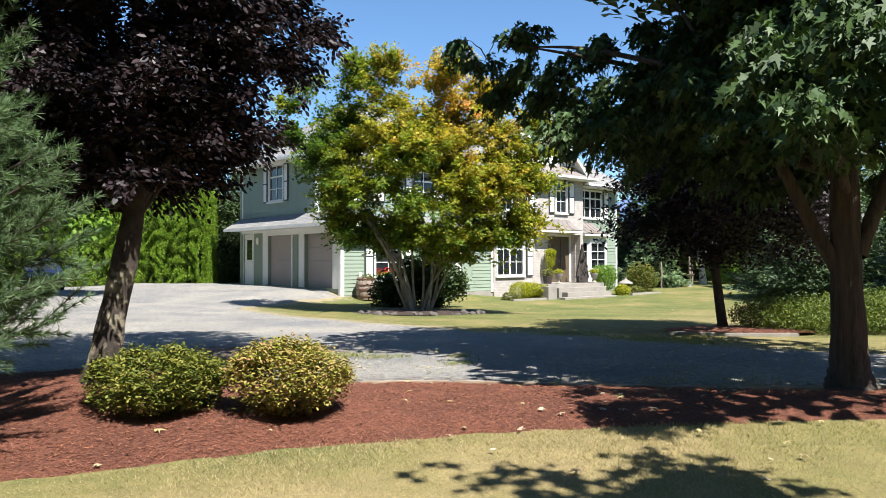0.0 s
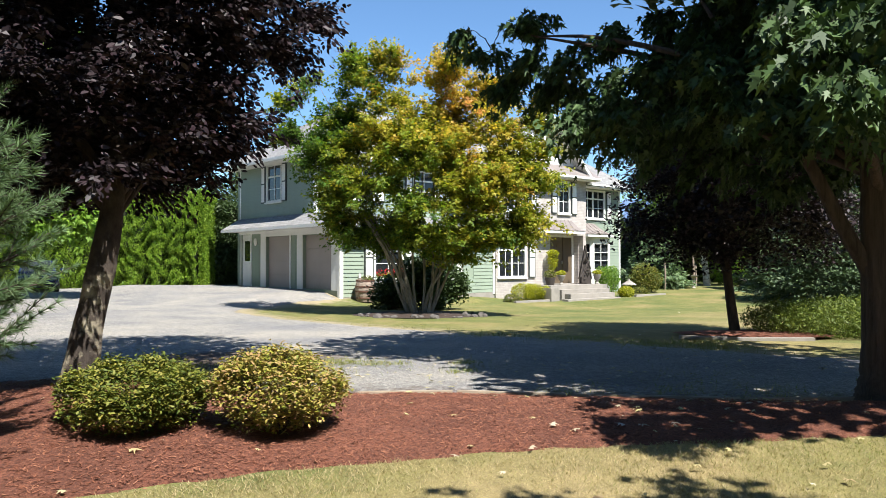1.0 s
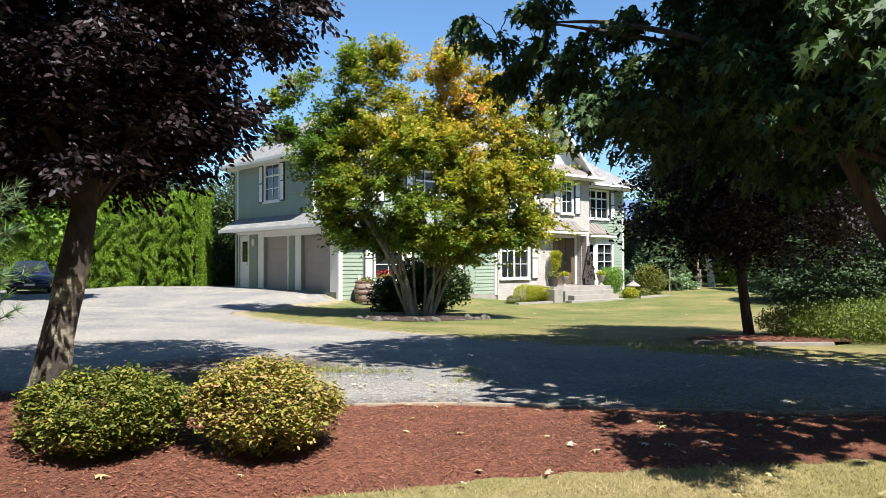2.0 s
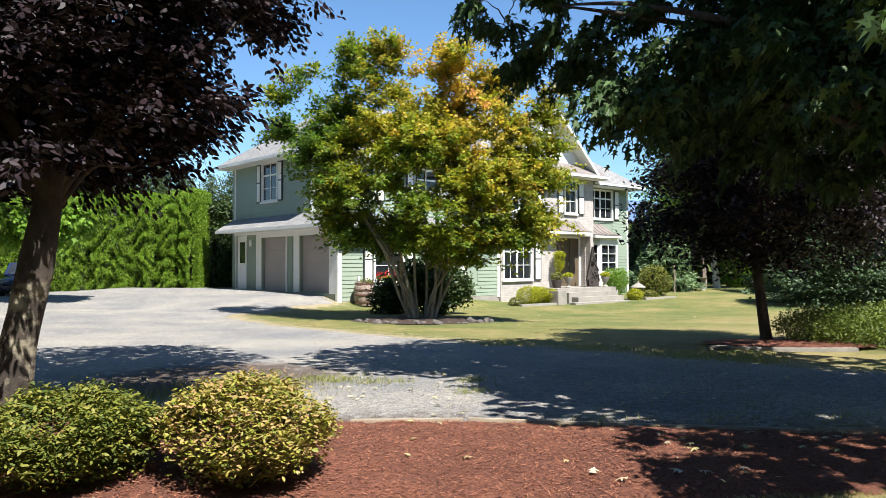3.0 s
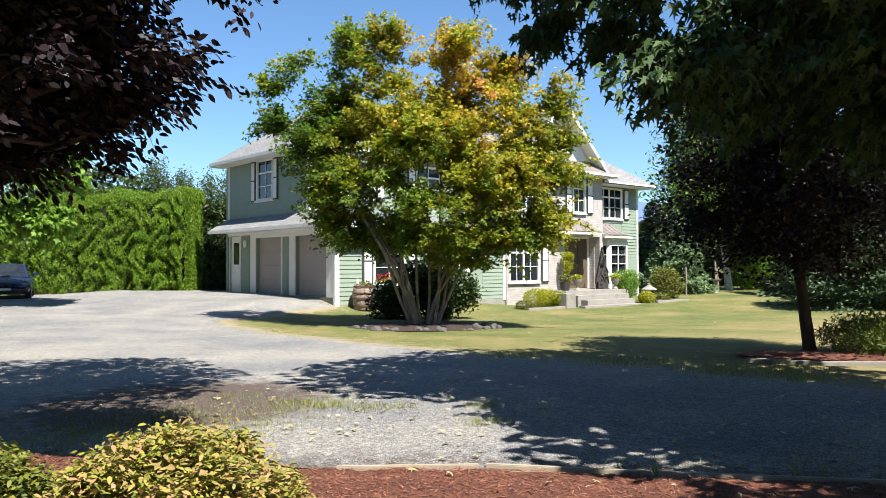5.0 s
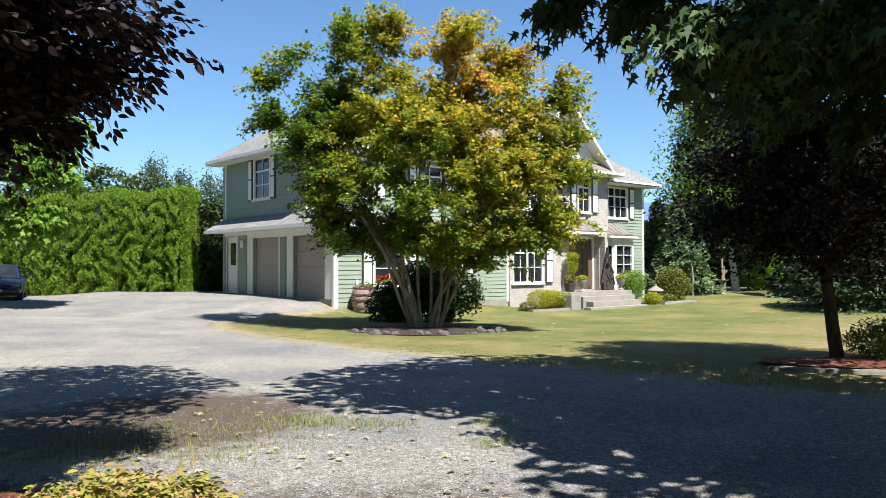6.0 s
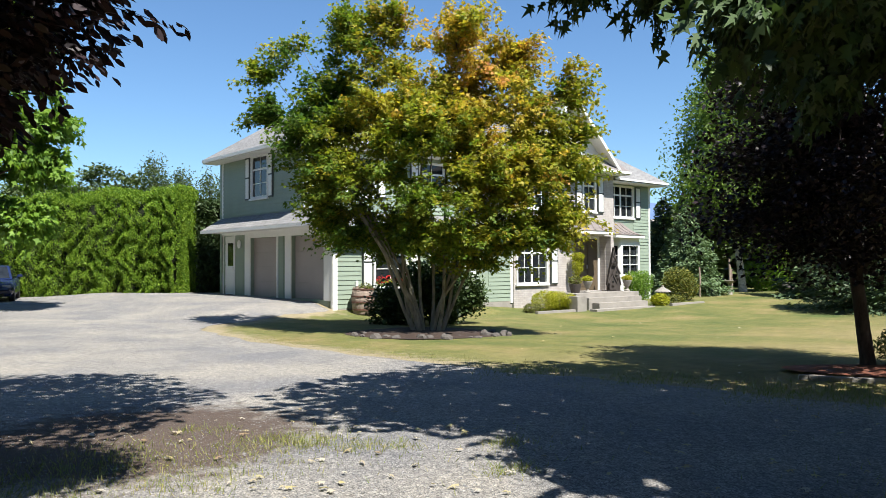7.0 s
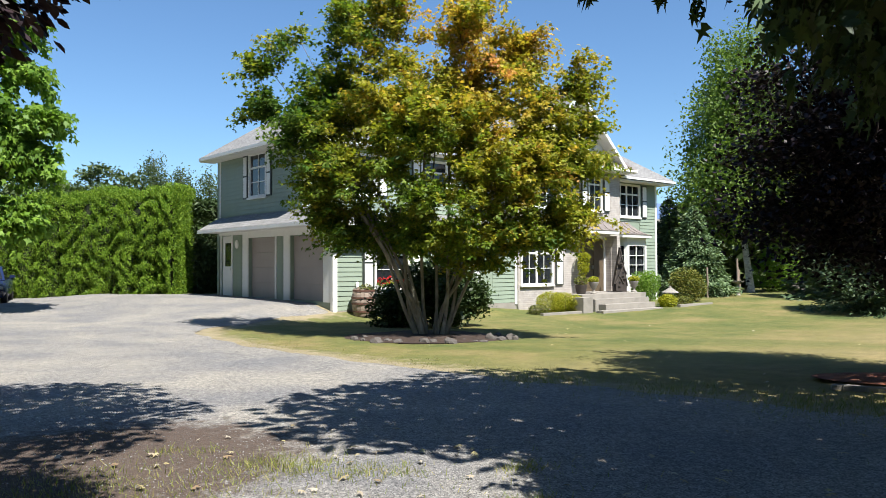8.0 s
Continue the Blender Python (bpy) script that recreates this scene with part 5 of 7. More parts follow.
# the turning maple before the house
def turning(c, own):
    """Green low and to the west, olive yellow above, orange at the top of the east side; own: each shoot's own turn."""
    u = 0.755 * c[:, 0] - 0.656 * c[:, 1]
    t = 0.38 + 0.05 * (c[:, 2] - 4.2) + 0.028 * u + 0.11 * own
    t += 0.16 * np.sin(c[:, 0] * 1.3 + 1.0) * np.sin(c[:, 1] * 1.1 + c[:, 2] * 0.9) + rng.normal(size=len(c)) * 0.07
    t += 0.34 * np.exp(-(((u - 0.9) / 1.1) ** 2 + ((c[:, 2] - 6.4) / 1.2) ** 2))
    t -= 0.22 * np.exp(-(((u + 3.3) / 1.3) ** 2 + ((c[:, 2] - 5.2) / 1.8) ** 2))
    return np.clip(t, 0, 1)


MAPLE_LOBES = [(-3.0, 0.0, 6.5, 0.5, 0.75), (-1.6, 0.0, 6.8, 0.65, 0.9), (0.8, 0.1, 6.7, 0.75, 1.0), (1.95, 0.2, 6.5, 0.5, 0.6), (3.25, 0.2, 5.9, 0.4, 0.5), (-3.75, 0.0, 5.3, 0.35, 0.3), (3.6, 0.2, 4.8, 0.4, 0.4), (2.7, -0.2, 3.6, 0.8, 0.65), (-2.35, -0.1, 3.7, 0.65, 0.5), (-0.6, 0.1, 6.7, 0.35, 0.8), (-3.85, 0.0, 6.2, 0.25, 0.4), (0.2, 0.8, 5.2, 1.2, 1.1),
               (-2.9, 0.0, 4.7, 0.55, 0.5), (3.2, 0.0, 4.2, 0.6, 0.6), (-1.9, -0.3, 3.1, 0.6, 0.4), (-0.9, 0.0, 5.6, 1.2, 0.9), (1.3, 0.0, 5.4, 1.1, 0.85), (0.0, -0.5, 4.5, 1.3, 0.8), (1.4, -0.6, 3.7, 1.1, 0.7), (-1.2, -0.6, 3.8, 1.0, 0.65), (0.3, -1.0, 3.0, 1.0, 0.4), (1.6, -0.5, 2.7, 0.8, 0.35), (-0.8, 0.6, 2.7, 0.9, 0.35),
               (3.0, -0.1, 2.8, 0.5, 0.3), (-2.1, 0.0, 2.6, 0.35, 0.25), (-2.2, 0.1, 5.6, 0.6, 0.7), (2.4, 0.1, 5.2, 0.6, 0.6), (0.2, -0.6, 2.2, 1.1, 0.3), (1.8, -0.3, 2.2, 0.7, 0.3), (-1.5, 0.0, 2.3, 0.7, 0.3), (2.6, 0.0, 2.4, 0.55, 0.25), (-0.6, 0.8, 2.0, 0.7, 0.3), (-2.3, 0.0, 3.0, 0.4, 0.3), (0.6, 0.2, 1.7, 0.8, 0.25), (-0.9, -0.3, 7.5, 0.35, 0.4), (-1.7, 0.0, 7.5, 0.3, 0.4), (0.9, 0.1, 7.5, 0.35, 0.35), (-2.3, 0.0, 4.9, 0.7, 0.5), (2.3, 0.0, 4.3, 0.7, 0.5)]


def maple_limbs():
    """One stem for each of the first lobes of the crown, rising from a common foot."""
    out = []
    for n, (u, w, z, r, h) in enumerate(MAPLE_LOBES[:15]):
        x, y = across(u, w)
        a = math.atan2(y, x)
        fx, fy = 0.2 * math.cos(a) + 0.12 * math.cos(n * 2.1), 0.2 * math.sin(a) + 0.12 * math.sin(n * 2.1)
        out.append(([(fx, fy, 0), (fx * 1.5 + x * 0.05, fy * 1.5 + y * 0.05, 0.8), (fx + x * 0.22, fy + y * 0.22, z * 0.38), (x * 0.58 + 0.18 * math.sin(n * 2.3), y * 0.58 + 0.18 * math.cos(n * 1.7), z * 0.72), (x, y, z + h * 0.5)],
                    [0.05, 0.04, 0.032, 0.02, 0.004]))
    return out


spray_tree("maple_tree", "multi-stemmed maple with green, yellow and orange leaves", on_ground(-1.65, -6.75), maple_limbs(),
           [(*across(u, w), z, r, r, h) for u, w, z, r, h in MAPLE_LOBES],
           M_MAPLEBARK, L_JMAPLE, 640, 5, 0.80, 42, 0.10, TRIDENT, rise=0.55, fall=0.3, hang=0.3, up=0.5, width=0.06, shell=0.2, tone=turning, twig=0.006, twig_bark=M_DARKBARK)

# ---------------------------------------------------------------- near pine at the path's edge
def pine(base):
    root = tagged(new("pine_tree"), "young blue-green pine with long needles", "pine tree")
    root.location = base
    wood, pos, dirs = Tubes(), [], []
    wood.add([(0, 0, 0), (0, 0, 1.5), (0.05, 0, 4.8)], [0.09, 0.07, 0.02], 8)
    for lvl in np.arange(0.7, 4.7, 0.25):
        reach = 1.5 * (1 - lvl / 6.0)
        for k in range(7):
            a = k * 2 * math.pi / 7 + lvl * 2.1 + rng.uniform(-0.2, 0.2)
            ln = reach * rng.uniform(0.75, 1.1)
            tip = np.array([math.cos(a) * ln, math.sin(a) * ln, lvl + 0.32 * ln])
            p = curve_pts((0, 0, lvl), tip, 9, -0.07, 0.015)
            wood.add(p, np.linspace(0.018, 0.006, 9), 5)
            for q in range(3, 9):
                side = rng.normal(size=(3, 3)) * 0.13
                for s in range(3):
                    e = p[q] + side[s] * 0.7 + (p[q] - p[q - 1]) * 0.9
                    wood.add(np.stack([p[q - 1], e]), [0.005, 0.004], 4)
                    for u in np.linspace(0.2, 1, 6):
                        pos.append(p[q - 1] * (1 - u) + e * u)
                        dirs.append(e - p[q - 1])
    place("trunk", wood.mesh("trunk"), M_DARKBARK, root)
    pos, dirs = np.array(pos), np.array(dirs)
    per = 30
    c = np.repeat(pos, per, 0)
    d = np.repeat(dirs / (np.linalg.norm(dirs, axis=1)[:, None] + 1e-9), per, 0)
    x = d * 0.8 + rng.normal(size=c.shape) * 0.45
    x /= np.linalg.norm(x, axis=1)[:, None]
    z = np.cross(x, rng.normal(size=c.shape))
    z /= np.linalg.norm(z, axis=1)[:, None]
    needle = np.array([(0, -0.034, 0), (1, 0, 0), (0, 0.034, 0)])
    tagged(place("needles", leaves("needles", c, 0.085, needle, turns=np.stack([x, np.cross(z, x), z], 2)), L_PINE, root), kind="stuff")
    return root


pine(on_ground(-15.85, -18.1))

# two clipped shrubs in the bed
def lumpy(cx, cy, cz, rx, ry, rz, n, r):
    """A rounded form with uneven lumps over its top and sides."""
    a, h = rng.uniform(0, 6.28, n), rng.uniform(-0.2, 1.0, n)
    k = np.sqrt(1 - h * h)
    lumps = [(cx + rx * 0.88 * q * math.cos(b), cy + ry * 0.88 * q * math.sin(b), cz + rz * 0.92 * t, r, r, r * 0.8) for b, t, q in zip(a, h, k)]
    return [(cx, cy, cz, rx, ry, rz)] + lumps


shrub("shrub", "rounded green shrub in bark mulch", (-13.85, -18.1, -0.33), lumpy(0, 0, 0.28, 0.58, 0.56, 0.27, 30, 0.12), L_BOX, 19000, 0.037, LANCE, up=0.5, stems=26, shell=0.6, jitter=0.03)
shrub("shrub", "rounded yellow-bronze shrub in bark mulch", (-12.94, -18.78, -0.34), lumpy(0, 0, 0.32, 0.52, 0.52, 0.30, 30, 0.12), L_BRONZE, 19000, 0.037, LANCE, up=0.5, stems=26, shell=0.6, jitter=0.03)

# ---------------------------------------------------------------- shrubs under the maple and by the house
shrub("evergreen_shrub", "dark evergreen shrub behind the maple stems", on_ground(0.6, -3.9), [(-0.9, 0.7, 0.6, 0.5, 0.5, 0.6), (-0.4, 0.3, 0.7, 0.6, 0.6, 0.7), (0.3, -0.2, 1.2, 0.6, 0.65, 0.75), (-0.2, 0.2, 1.3, 0.45, 0.45, 0.55), (0.7, 0, 0.6, 0.6, 0.6, 0.55), (-0.75, 0.5, 0.4, 0.4, 0.4, 0.4)], L_DARKSHRUB, 8000, 0.13, OVAL, up=0.3, shell=0.1, jitter=0.13)
shrub("evergreen_shrub", "dark evergreen shrub before the house wall", on_ground(1.6, -3.7), [(0, 0.2, 0.65, 0.65, 0.65, 0.65), (0.4, -0.2, 1.0, 0.55, 0.55, 0.65), (-0.5, 0.1, 1.2, 0.5, 0.5, 0.6), (0.7, -0.3, 0.8, 0.4, 0.4, 0.4)], L_DARKSHRUB, 8000, 0.13, OVAL, up=0.3, shell=0.1, jitter=0.13)
shrub("boxwood", "clipped yellow-green shrub under the window", on_ground(9.2, -1.0), [(-0.3, 0, 0.42, 0.65, 0.45, 0.42), (0.4, 0, 0.4, 0.6, 0.45, 0.4)], L_LIME, 6000, 0.06, shell=0.5)
shrub("boxwood", "clipped yellow-green shrub beside the steps", on_ground(9.95, -1.35), [(0, 0, 0.34, 0.38, 0.35, 0.36)], L_LIME, 2500, 0.06, shell=0.5)
shrub("boxwood", "low brown-green shrub under the window", on_ground(7.9, -1.3), [(0, 0, 0.18, 0.42, 0.32, 0.22)], L_BOX, 1800, 0.05)
shrub("evergreen_shrub", "upright dark green shrub beside the steps", on_ground(15.1, -0.9), [(0, 0, 0.75, 0.65, 0.55, 0.75), (-0.4, 0, 0.95, 0.42, 0.45, 0.55), (0.4, 0, 1.0, 0.4, 0.45, 0.5)], L_GREEN, 4500, 0.12, NARROW, up=0.1, shell=0.3)
shrub("shrub", "lime green perennial by the lawn edge", on_ground(14.95, -2.1), [(0, 0, 0.25, 0.42, 0.36, 0.3)], L_LIME, 1500, 0.12, NARROW, up=0.2)
shrub("shrub", "low mounded brown-green shrub", on_ground(16.0, -2.1), [(0, 0, 0.2, 0.6, 0.45, 0.24)], L_BOX, 2000, 0.06)
shrub("shrub", "rounded green shrub at the house corner", on_ground(17.9, -1.2), [(0, 0, 0.7, 0.9, 0.85, 0.75), (0.3, 0.3, 1.0, 0.75, 0.7, 0.6)], L_BOX, 6000, 0.09, shell=0.3)
shrub("juniper", "low spreading green juniper", on_ground(-0.2, -18.0), [(0, 0, 0.35, 1.5, 1.3, 0.42), (-0.6, 0.7, 0.35, 1.0, 0.9, 0.38), (0.7, -0.8, 0.4, 1.3, 1.1, 0.5)], L_JUNIPER, 30000, 0.075, NARROW, up=0.0, shell=0.35, jitter=0.05)


# ---------------------------------------------------------------- hedge
def hedge():
    root = tagged(new("hedge"), "tall clipped bright green cedar hedge", "hedge")
    line = np.array([(-0.22, 10.74), (-1.7, 12.6), (-4.5, 15.6), (-9.0, 20.0), (-16, 25.5), (-30, 33)])
    seg = np.linalg.norm(np.diff(line, axis=0), axis=1)
    cum = np.concatenate(([0], np.cumsum(seg)))
    n = 230000
    s = np.where(rng.uniform(size=n) < 0.05, rng.uniform(0, 0.35, n), rng.uniform(0, 1, n) ** 1.6 * cum[-1])
    px, py = np.interp(s, cum, line[:, 0]), np.interp(s, cum, line[:, 1])
    i = np.clip(np.searchsorted(cum, s) - 1, 0, len(seg) - 1)
    d = (np.diff(line, axis=0) / seg[:, None])[i]
    nx, ny = d[:, 1], -d[:, 0]
    flip = np.where(nx * -0.65 + ny * -0.75 < 0, -1, 1)
    nx, ny = nx * flip, ny * flip
    top = 4.05 + 0.10 * np.sin(s * 2.2) + 0.14 * np.abs(np.sin(s * 2.9 + 0.4 * np.sin(s * 0.7)))
    z = rng.uniform(0, 1, n)
    wave = np.abs(np.sin(s * 2.9 + 0.4 * np.sin(s * 0.7)))
    lump = 0.42 * wave ** 0.6 - 0.36 + 0.07 * np.sin(s * 13.0 + z * 9) + 0.05 * np.sin(s * 5 + z * 23) + 0.26 * np.sin(s * 7 + 3 * np.sin(z * 11)) * np.sin(z * 19 + 2 * np.sin(s * 4))
    depth = 0.75 + lump - 0.35 * z ** 6 + rng.normal(size=n) * 0.06
    depth = np.where(s < 0.35, rng.uniform(-0.7, 0.7, n), depth)
    cap = rng.uniform(size=n) < 0.16
    depth = np.where(cap, rng.uniform(-0.6, 0.6, n), depth)
    zz = np.where(cap, top - 0.12 + 0.45 * rng.uniform(0, 1, n) ** 1.8, z * top)
    c = np.stack([px + nx * depth, py + ny * depth, height(px, py) + zz], 1)
    x = np.stack([nx * 0.5 + rng.normal(size=n) * 0.42, ny * 0.5 + rng.normal(size=n) * 0.42, 0.6 + rng.normal(size=n) * 0.5], 1)
    x /= np.linalg.norm(x, axis=1)[:, None]
    w = np.stack([nx, ny, np.full(n, 0.3)], 1) + rng.normal(size=(n, 3)) * 0.6
    w -= (w * x).sum(1)[:, None] * x
    w /= np.linalg.norm(w, axis=1)[:, None]
    tagged(place("foliage", leaves("foliage", c, 0.10, SPRAY, turns=np.stack([x, np.cross(w, x), w], 2)), L_HEDGE, root), kind="stuff")
    tb = Tubes()
    for k in range(34):
        q = 1.6 + k / 33 * (cum[-1] - 1.6)
        bx, by = np.interp(q, cum, line[:, 0]), np.interp(q, cum, line[:, 1])
        tb.add([(bx, by, gz(bx, by) - 0.1), (bx, by, 2.2), (bx, by, 3.8)], [0.09, 0.07, 0.02], 6)
    tagged(place("stemwork", tb.mesh("stemwork"), M_DARKBARK, root), kind="stuff")
    # solid dark core: the shade between the sprays, put into its colour
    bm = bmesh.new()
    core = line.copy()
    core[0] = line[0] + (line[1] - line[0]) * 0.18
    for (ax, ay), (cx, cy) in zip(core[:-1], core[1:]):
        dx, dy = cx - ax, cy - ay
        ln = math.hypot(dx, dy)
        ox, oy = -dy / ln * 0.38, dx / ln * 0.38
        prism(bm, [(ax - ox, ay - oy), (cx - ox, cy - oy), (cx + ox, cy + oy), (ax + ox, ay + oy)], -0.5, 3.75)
    part("shade_core", bm, M_SHADECORE, root)
    return root


def shade_hedge():
    """The hedge's return behind the garage, its shade put into dark leaf colours."""
    root = tagged(new("hedge"), "cedar hedge behind the garage, coloured dark for the shaded gap", "hedge")
    n = 14000
    f = rng.uniform(0, 1, n) ** 1.5
    c = np.stack([0.15 + 6.4 * f + rng.normal(size=n) * 0.12, 11.0 + 0.3 * f + rng.normal(size=n) * 0.2, rng.uniform(-0.2, 4.0, n)], 1)
    tagged(place("foliage", leaves("foliage", c, 0.20, SPRAY, 0.2), L_DARKSHRUB, root), kind="stuff")
    # dark block standing in for the shade deep in this hedge
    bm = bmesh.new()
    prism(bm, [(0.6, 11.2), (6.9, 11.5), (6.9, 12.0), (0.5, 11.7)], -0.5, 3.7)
    part("shade_core", bm, M_SHADECORE, root)


# near-black colour that paints the shade inside the hedges
M_SHADECORE = surface("dark core for hedge shade", (0.022, 0.03, 0.012), 0.95, 0.2, 4, 20, 0.05)
hedge()
shade_hedge()


# ---------------------------------------------------------------- trees of the back garden
def spruce(name, label, base, h, r, leaf, n, size=0.22, low=0.05):
    root = tagged(new(name), label, "conifer")
    root.location = base
    tb = Tubes()
    tb.add([(0, 0, 0), (0, 0, h * 0.5), (0, 0, h * 0.98)], [0.03 * h ** 0.9, 0.018 * h, 0.01], 8)
    pos, xs = [], []
    whorls = int(h / 0.32)
    for k in range(whorls):
        f = low + (1 - low) * k / whorls
        reach = r * (1 - f) ** 0.85 + 0.1
        for b in range(9):
            a = b * 2 * math.pi / 9 + k * 1.7 + rng.uniform(-0.3, 0.3)
            ln = reach * rng.uniform(0.7, 1.1)
            m = max(2, int(n * ln / (whorls * 9 * r * 0.55)))
            t = rng.uniform(0.15, 1, m) ** 0.7
            side = rng.normal(size=m) * 0.22 * ln * (1 - t * 0.5)
            zz = f * h - 0.22 * ln * t + 0.12 * ln * t ** 3
            pos.append(np.stack([np.cos(a) * t * ln - np.sin(a) * side, np.sin(a) * t * ln + np.cos(a) * side, zz + rng.normal(size=m) * 0.11], 1))
            xs.append(np.stack([np.cos(a) + rng.normal(size=m) * 0.5, np.sin(a) + rng.normal(size=m) * 0.5, rng.normal(size=m) * 0.3 - 0.15], 1))
            if b % 3 == 0:
                tb.add([(0, 0, f * h), (math.cos(a) * ln * 0.9, math.sin(a) * ln * 0.9, f * h - 0.12 * ln)], [0.02, 0.006], 4)
    place("trunk", tb.mesh("trunk"), M_DARKBARK, root)
    c, x = np.concatenate(pos), np.concatenate(xs)
    x /= np.linalg.norm(x, axis=1)[:, None]
    w = np.array([0, 0, 1.0]) + rng.normal(size=c.shape) * 0.5
    w -= (w * x).sum(1)[:, None] * x
    w /= np.linalg.norm(w, axis=1)[:, None]
    tagged(place("crown", leaves("crown", c, size, SPRAY, turns=np.stack([x, np.cross(w, x), w], 2)), leaf, root), kind="stuff")
    return root


spruce("spruce_tree", "broad blue-green spruce beside the house", on_ground(22.0, 1.0), 4.6, 2.4, L_BLUESPRUCE, 16000, 0.22)
spruce("spruce_tree", "small spruce behind the house corner", on_ground(26.0, 5.0), 5.6, 2.2, L_SPRUCE, 9000, 0.26)
BIRCH = [([(0, 0, 0), (-0.2, 0.1, 1.8), (-0.5, 0.3, 4.0), (-0.4, 0.3, 8.0), (-0.2, 0.2, 13.0)], [0.22, 0.17, 0.14, 0.09, 0.02])]
for k in range(9):
    a = k * 2.4
    BIRCH.append(([(-0.45, 0.3, 3.0 + k), (-0.45 + 1.2 * math.cos(a), 0.3 + 1.2 * math.sin(a), 4.6 + k), (-0.45 + 2.3 * math.cos(a), 0.3 + 2.3 * math.sin(a), 4.6 + k)], [0.05, 0.03, 0.008]))
tree("birch_tree", "tall weeping birch with a white trunk", on_ground(27.0, 0.6), BIRCH,
     [(-0.4, 0.3, 9.5, 2.8, 2.8, 4.6), (-0.6, 0.2, 5.8, 3.4, 3.4, 3.0), (0.8, -0.6, 6.5, 2.8, 2.8, 3.4)], M_BIRCHBARK, L_BIRCH, 2600, 28, 0.19, OVAL, 0.26, up=0.1, shell=0.3, flat=2.4, twig=0.008, clump=220, clump_r=0.8, twig_bark=M_DARKBARK)
spruce("spruce_tree", "dense dark spruce at the lawn edge", on_ground(17.5, -10.5), 7.5, 3.9, L_SPRUCE, 52000, 0.19)
spruce("spruce_tree", "dark spruce behind the lawn", on_ground(24.5, -6.0), 9.0, 3.4, L_SPRUCE, 18000, 0.34)
spruce("spruce_tree", "tall dark spruce behind the lawn", on_ground(17.0, -17.5), 10.0, 4.0, L_SPRUCE, 34000, 0.24)
ROUND = [([(0, 0, 0), (0, 0, 1.5), (0.1, 0, 4.5)], [0.16, 0.12, 0.03]), ([(0, 0, 1.3), (0.8, 0.3, 3.2)], [0.08, 0.02]), ([(0, 0, 1.5), (-0.7, -0.4, 3.2)], [0.08, 0.02])]
for (x, y, h, lf, lb) in ((37, -8, 1.5, L_FAR, "green garden tree beyond the lawn"), (30, -12, 1.6, L_FAR, "leafy green tree beyond the lawn"), (24, -17, 1.5, L_FAR, "leafy tree at the garden's edge"), (38, 3, 1.7, L_FAR, "leafy green tree behind the birch"),
                          (9.0, -22.5, 1.3, L_GREEN, "bright leafy tree at the roadside"), (17, -24, 1.5, L_FAR, "leafy green tree at the roadside"), (42, -6, 1.9, L_FAR, "tall leafy tree in the distance"), (36, -16, 1.9, L_FAR, "tall leafy tree far behind the lawn")):
    tree("garden_tree", lb, on_ground(x, y), [([tuple(np.array(p) * h) for p in pts], [r * h for r in rad]) for pts, rad in ROUND],
         [(0, 0, 3.2 * h, 2.3 * h, 2.3 * h, 2.1 * h), (0.6 * h, -0.5 * h, 2.0 * h, 1.9 * h, 1.9 * h, 1.5 * h), (-0.7 * h, 0.5 * h, 2.2 * h, 1.8 * h, 1.8 * h, 1.5 * h)], M_DARKBARK, lf, 520, 22, 0.28, OVAL, 0.36, up=0.3, shell=0.25, clump=90, clump_r=0.8)
shrub("shrub", "bright green shrub under the trees", on_ground(29.2, 0.2), [(0, 0, 1.0, 1.5, 1.5, 1.1), (0.3, 0, 1.7, 1.2, 1.2, 1.0)], L_GREEN, 4500, 0.16)


# ---------------------------------------------------------------- things about the house
def lathe(bm, profile, n=20, at=(0, 0, 0)):
    """A turned shape from (radius, height) pairs."""
    rings = []
    for r, z in profile:
        rings.append([bm.verts.new((at[0] + r * math.cos(2 * math.pi * k / n), at[1] + r * math.sin(2 * math.pi * k / n), at[2] + z)) for k in range(n)])
    for a, b in zip(rings[:-1], rings[1:]):
        for k in range(n):
            bm.faces.new((a[k], a[(k + 1) % n], b[(k + 1) % n], b[k]))
    bm.faces.new(rings[0][::-1])
    bm.faces.new(rings[-1])


def leaf_clump(name, blobs, leaf, n, size, parent, shape=OVAL, up=0.3, shell=0.5):
    c, _ = in_blobs(blobs, n, shell)
    return tagged(place(name, leaves(name, c, size, shape, up, 0.35), leaf, parent), kind="stuff")


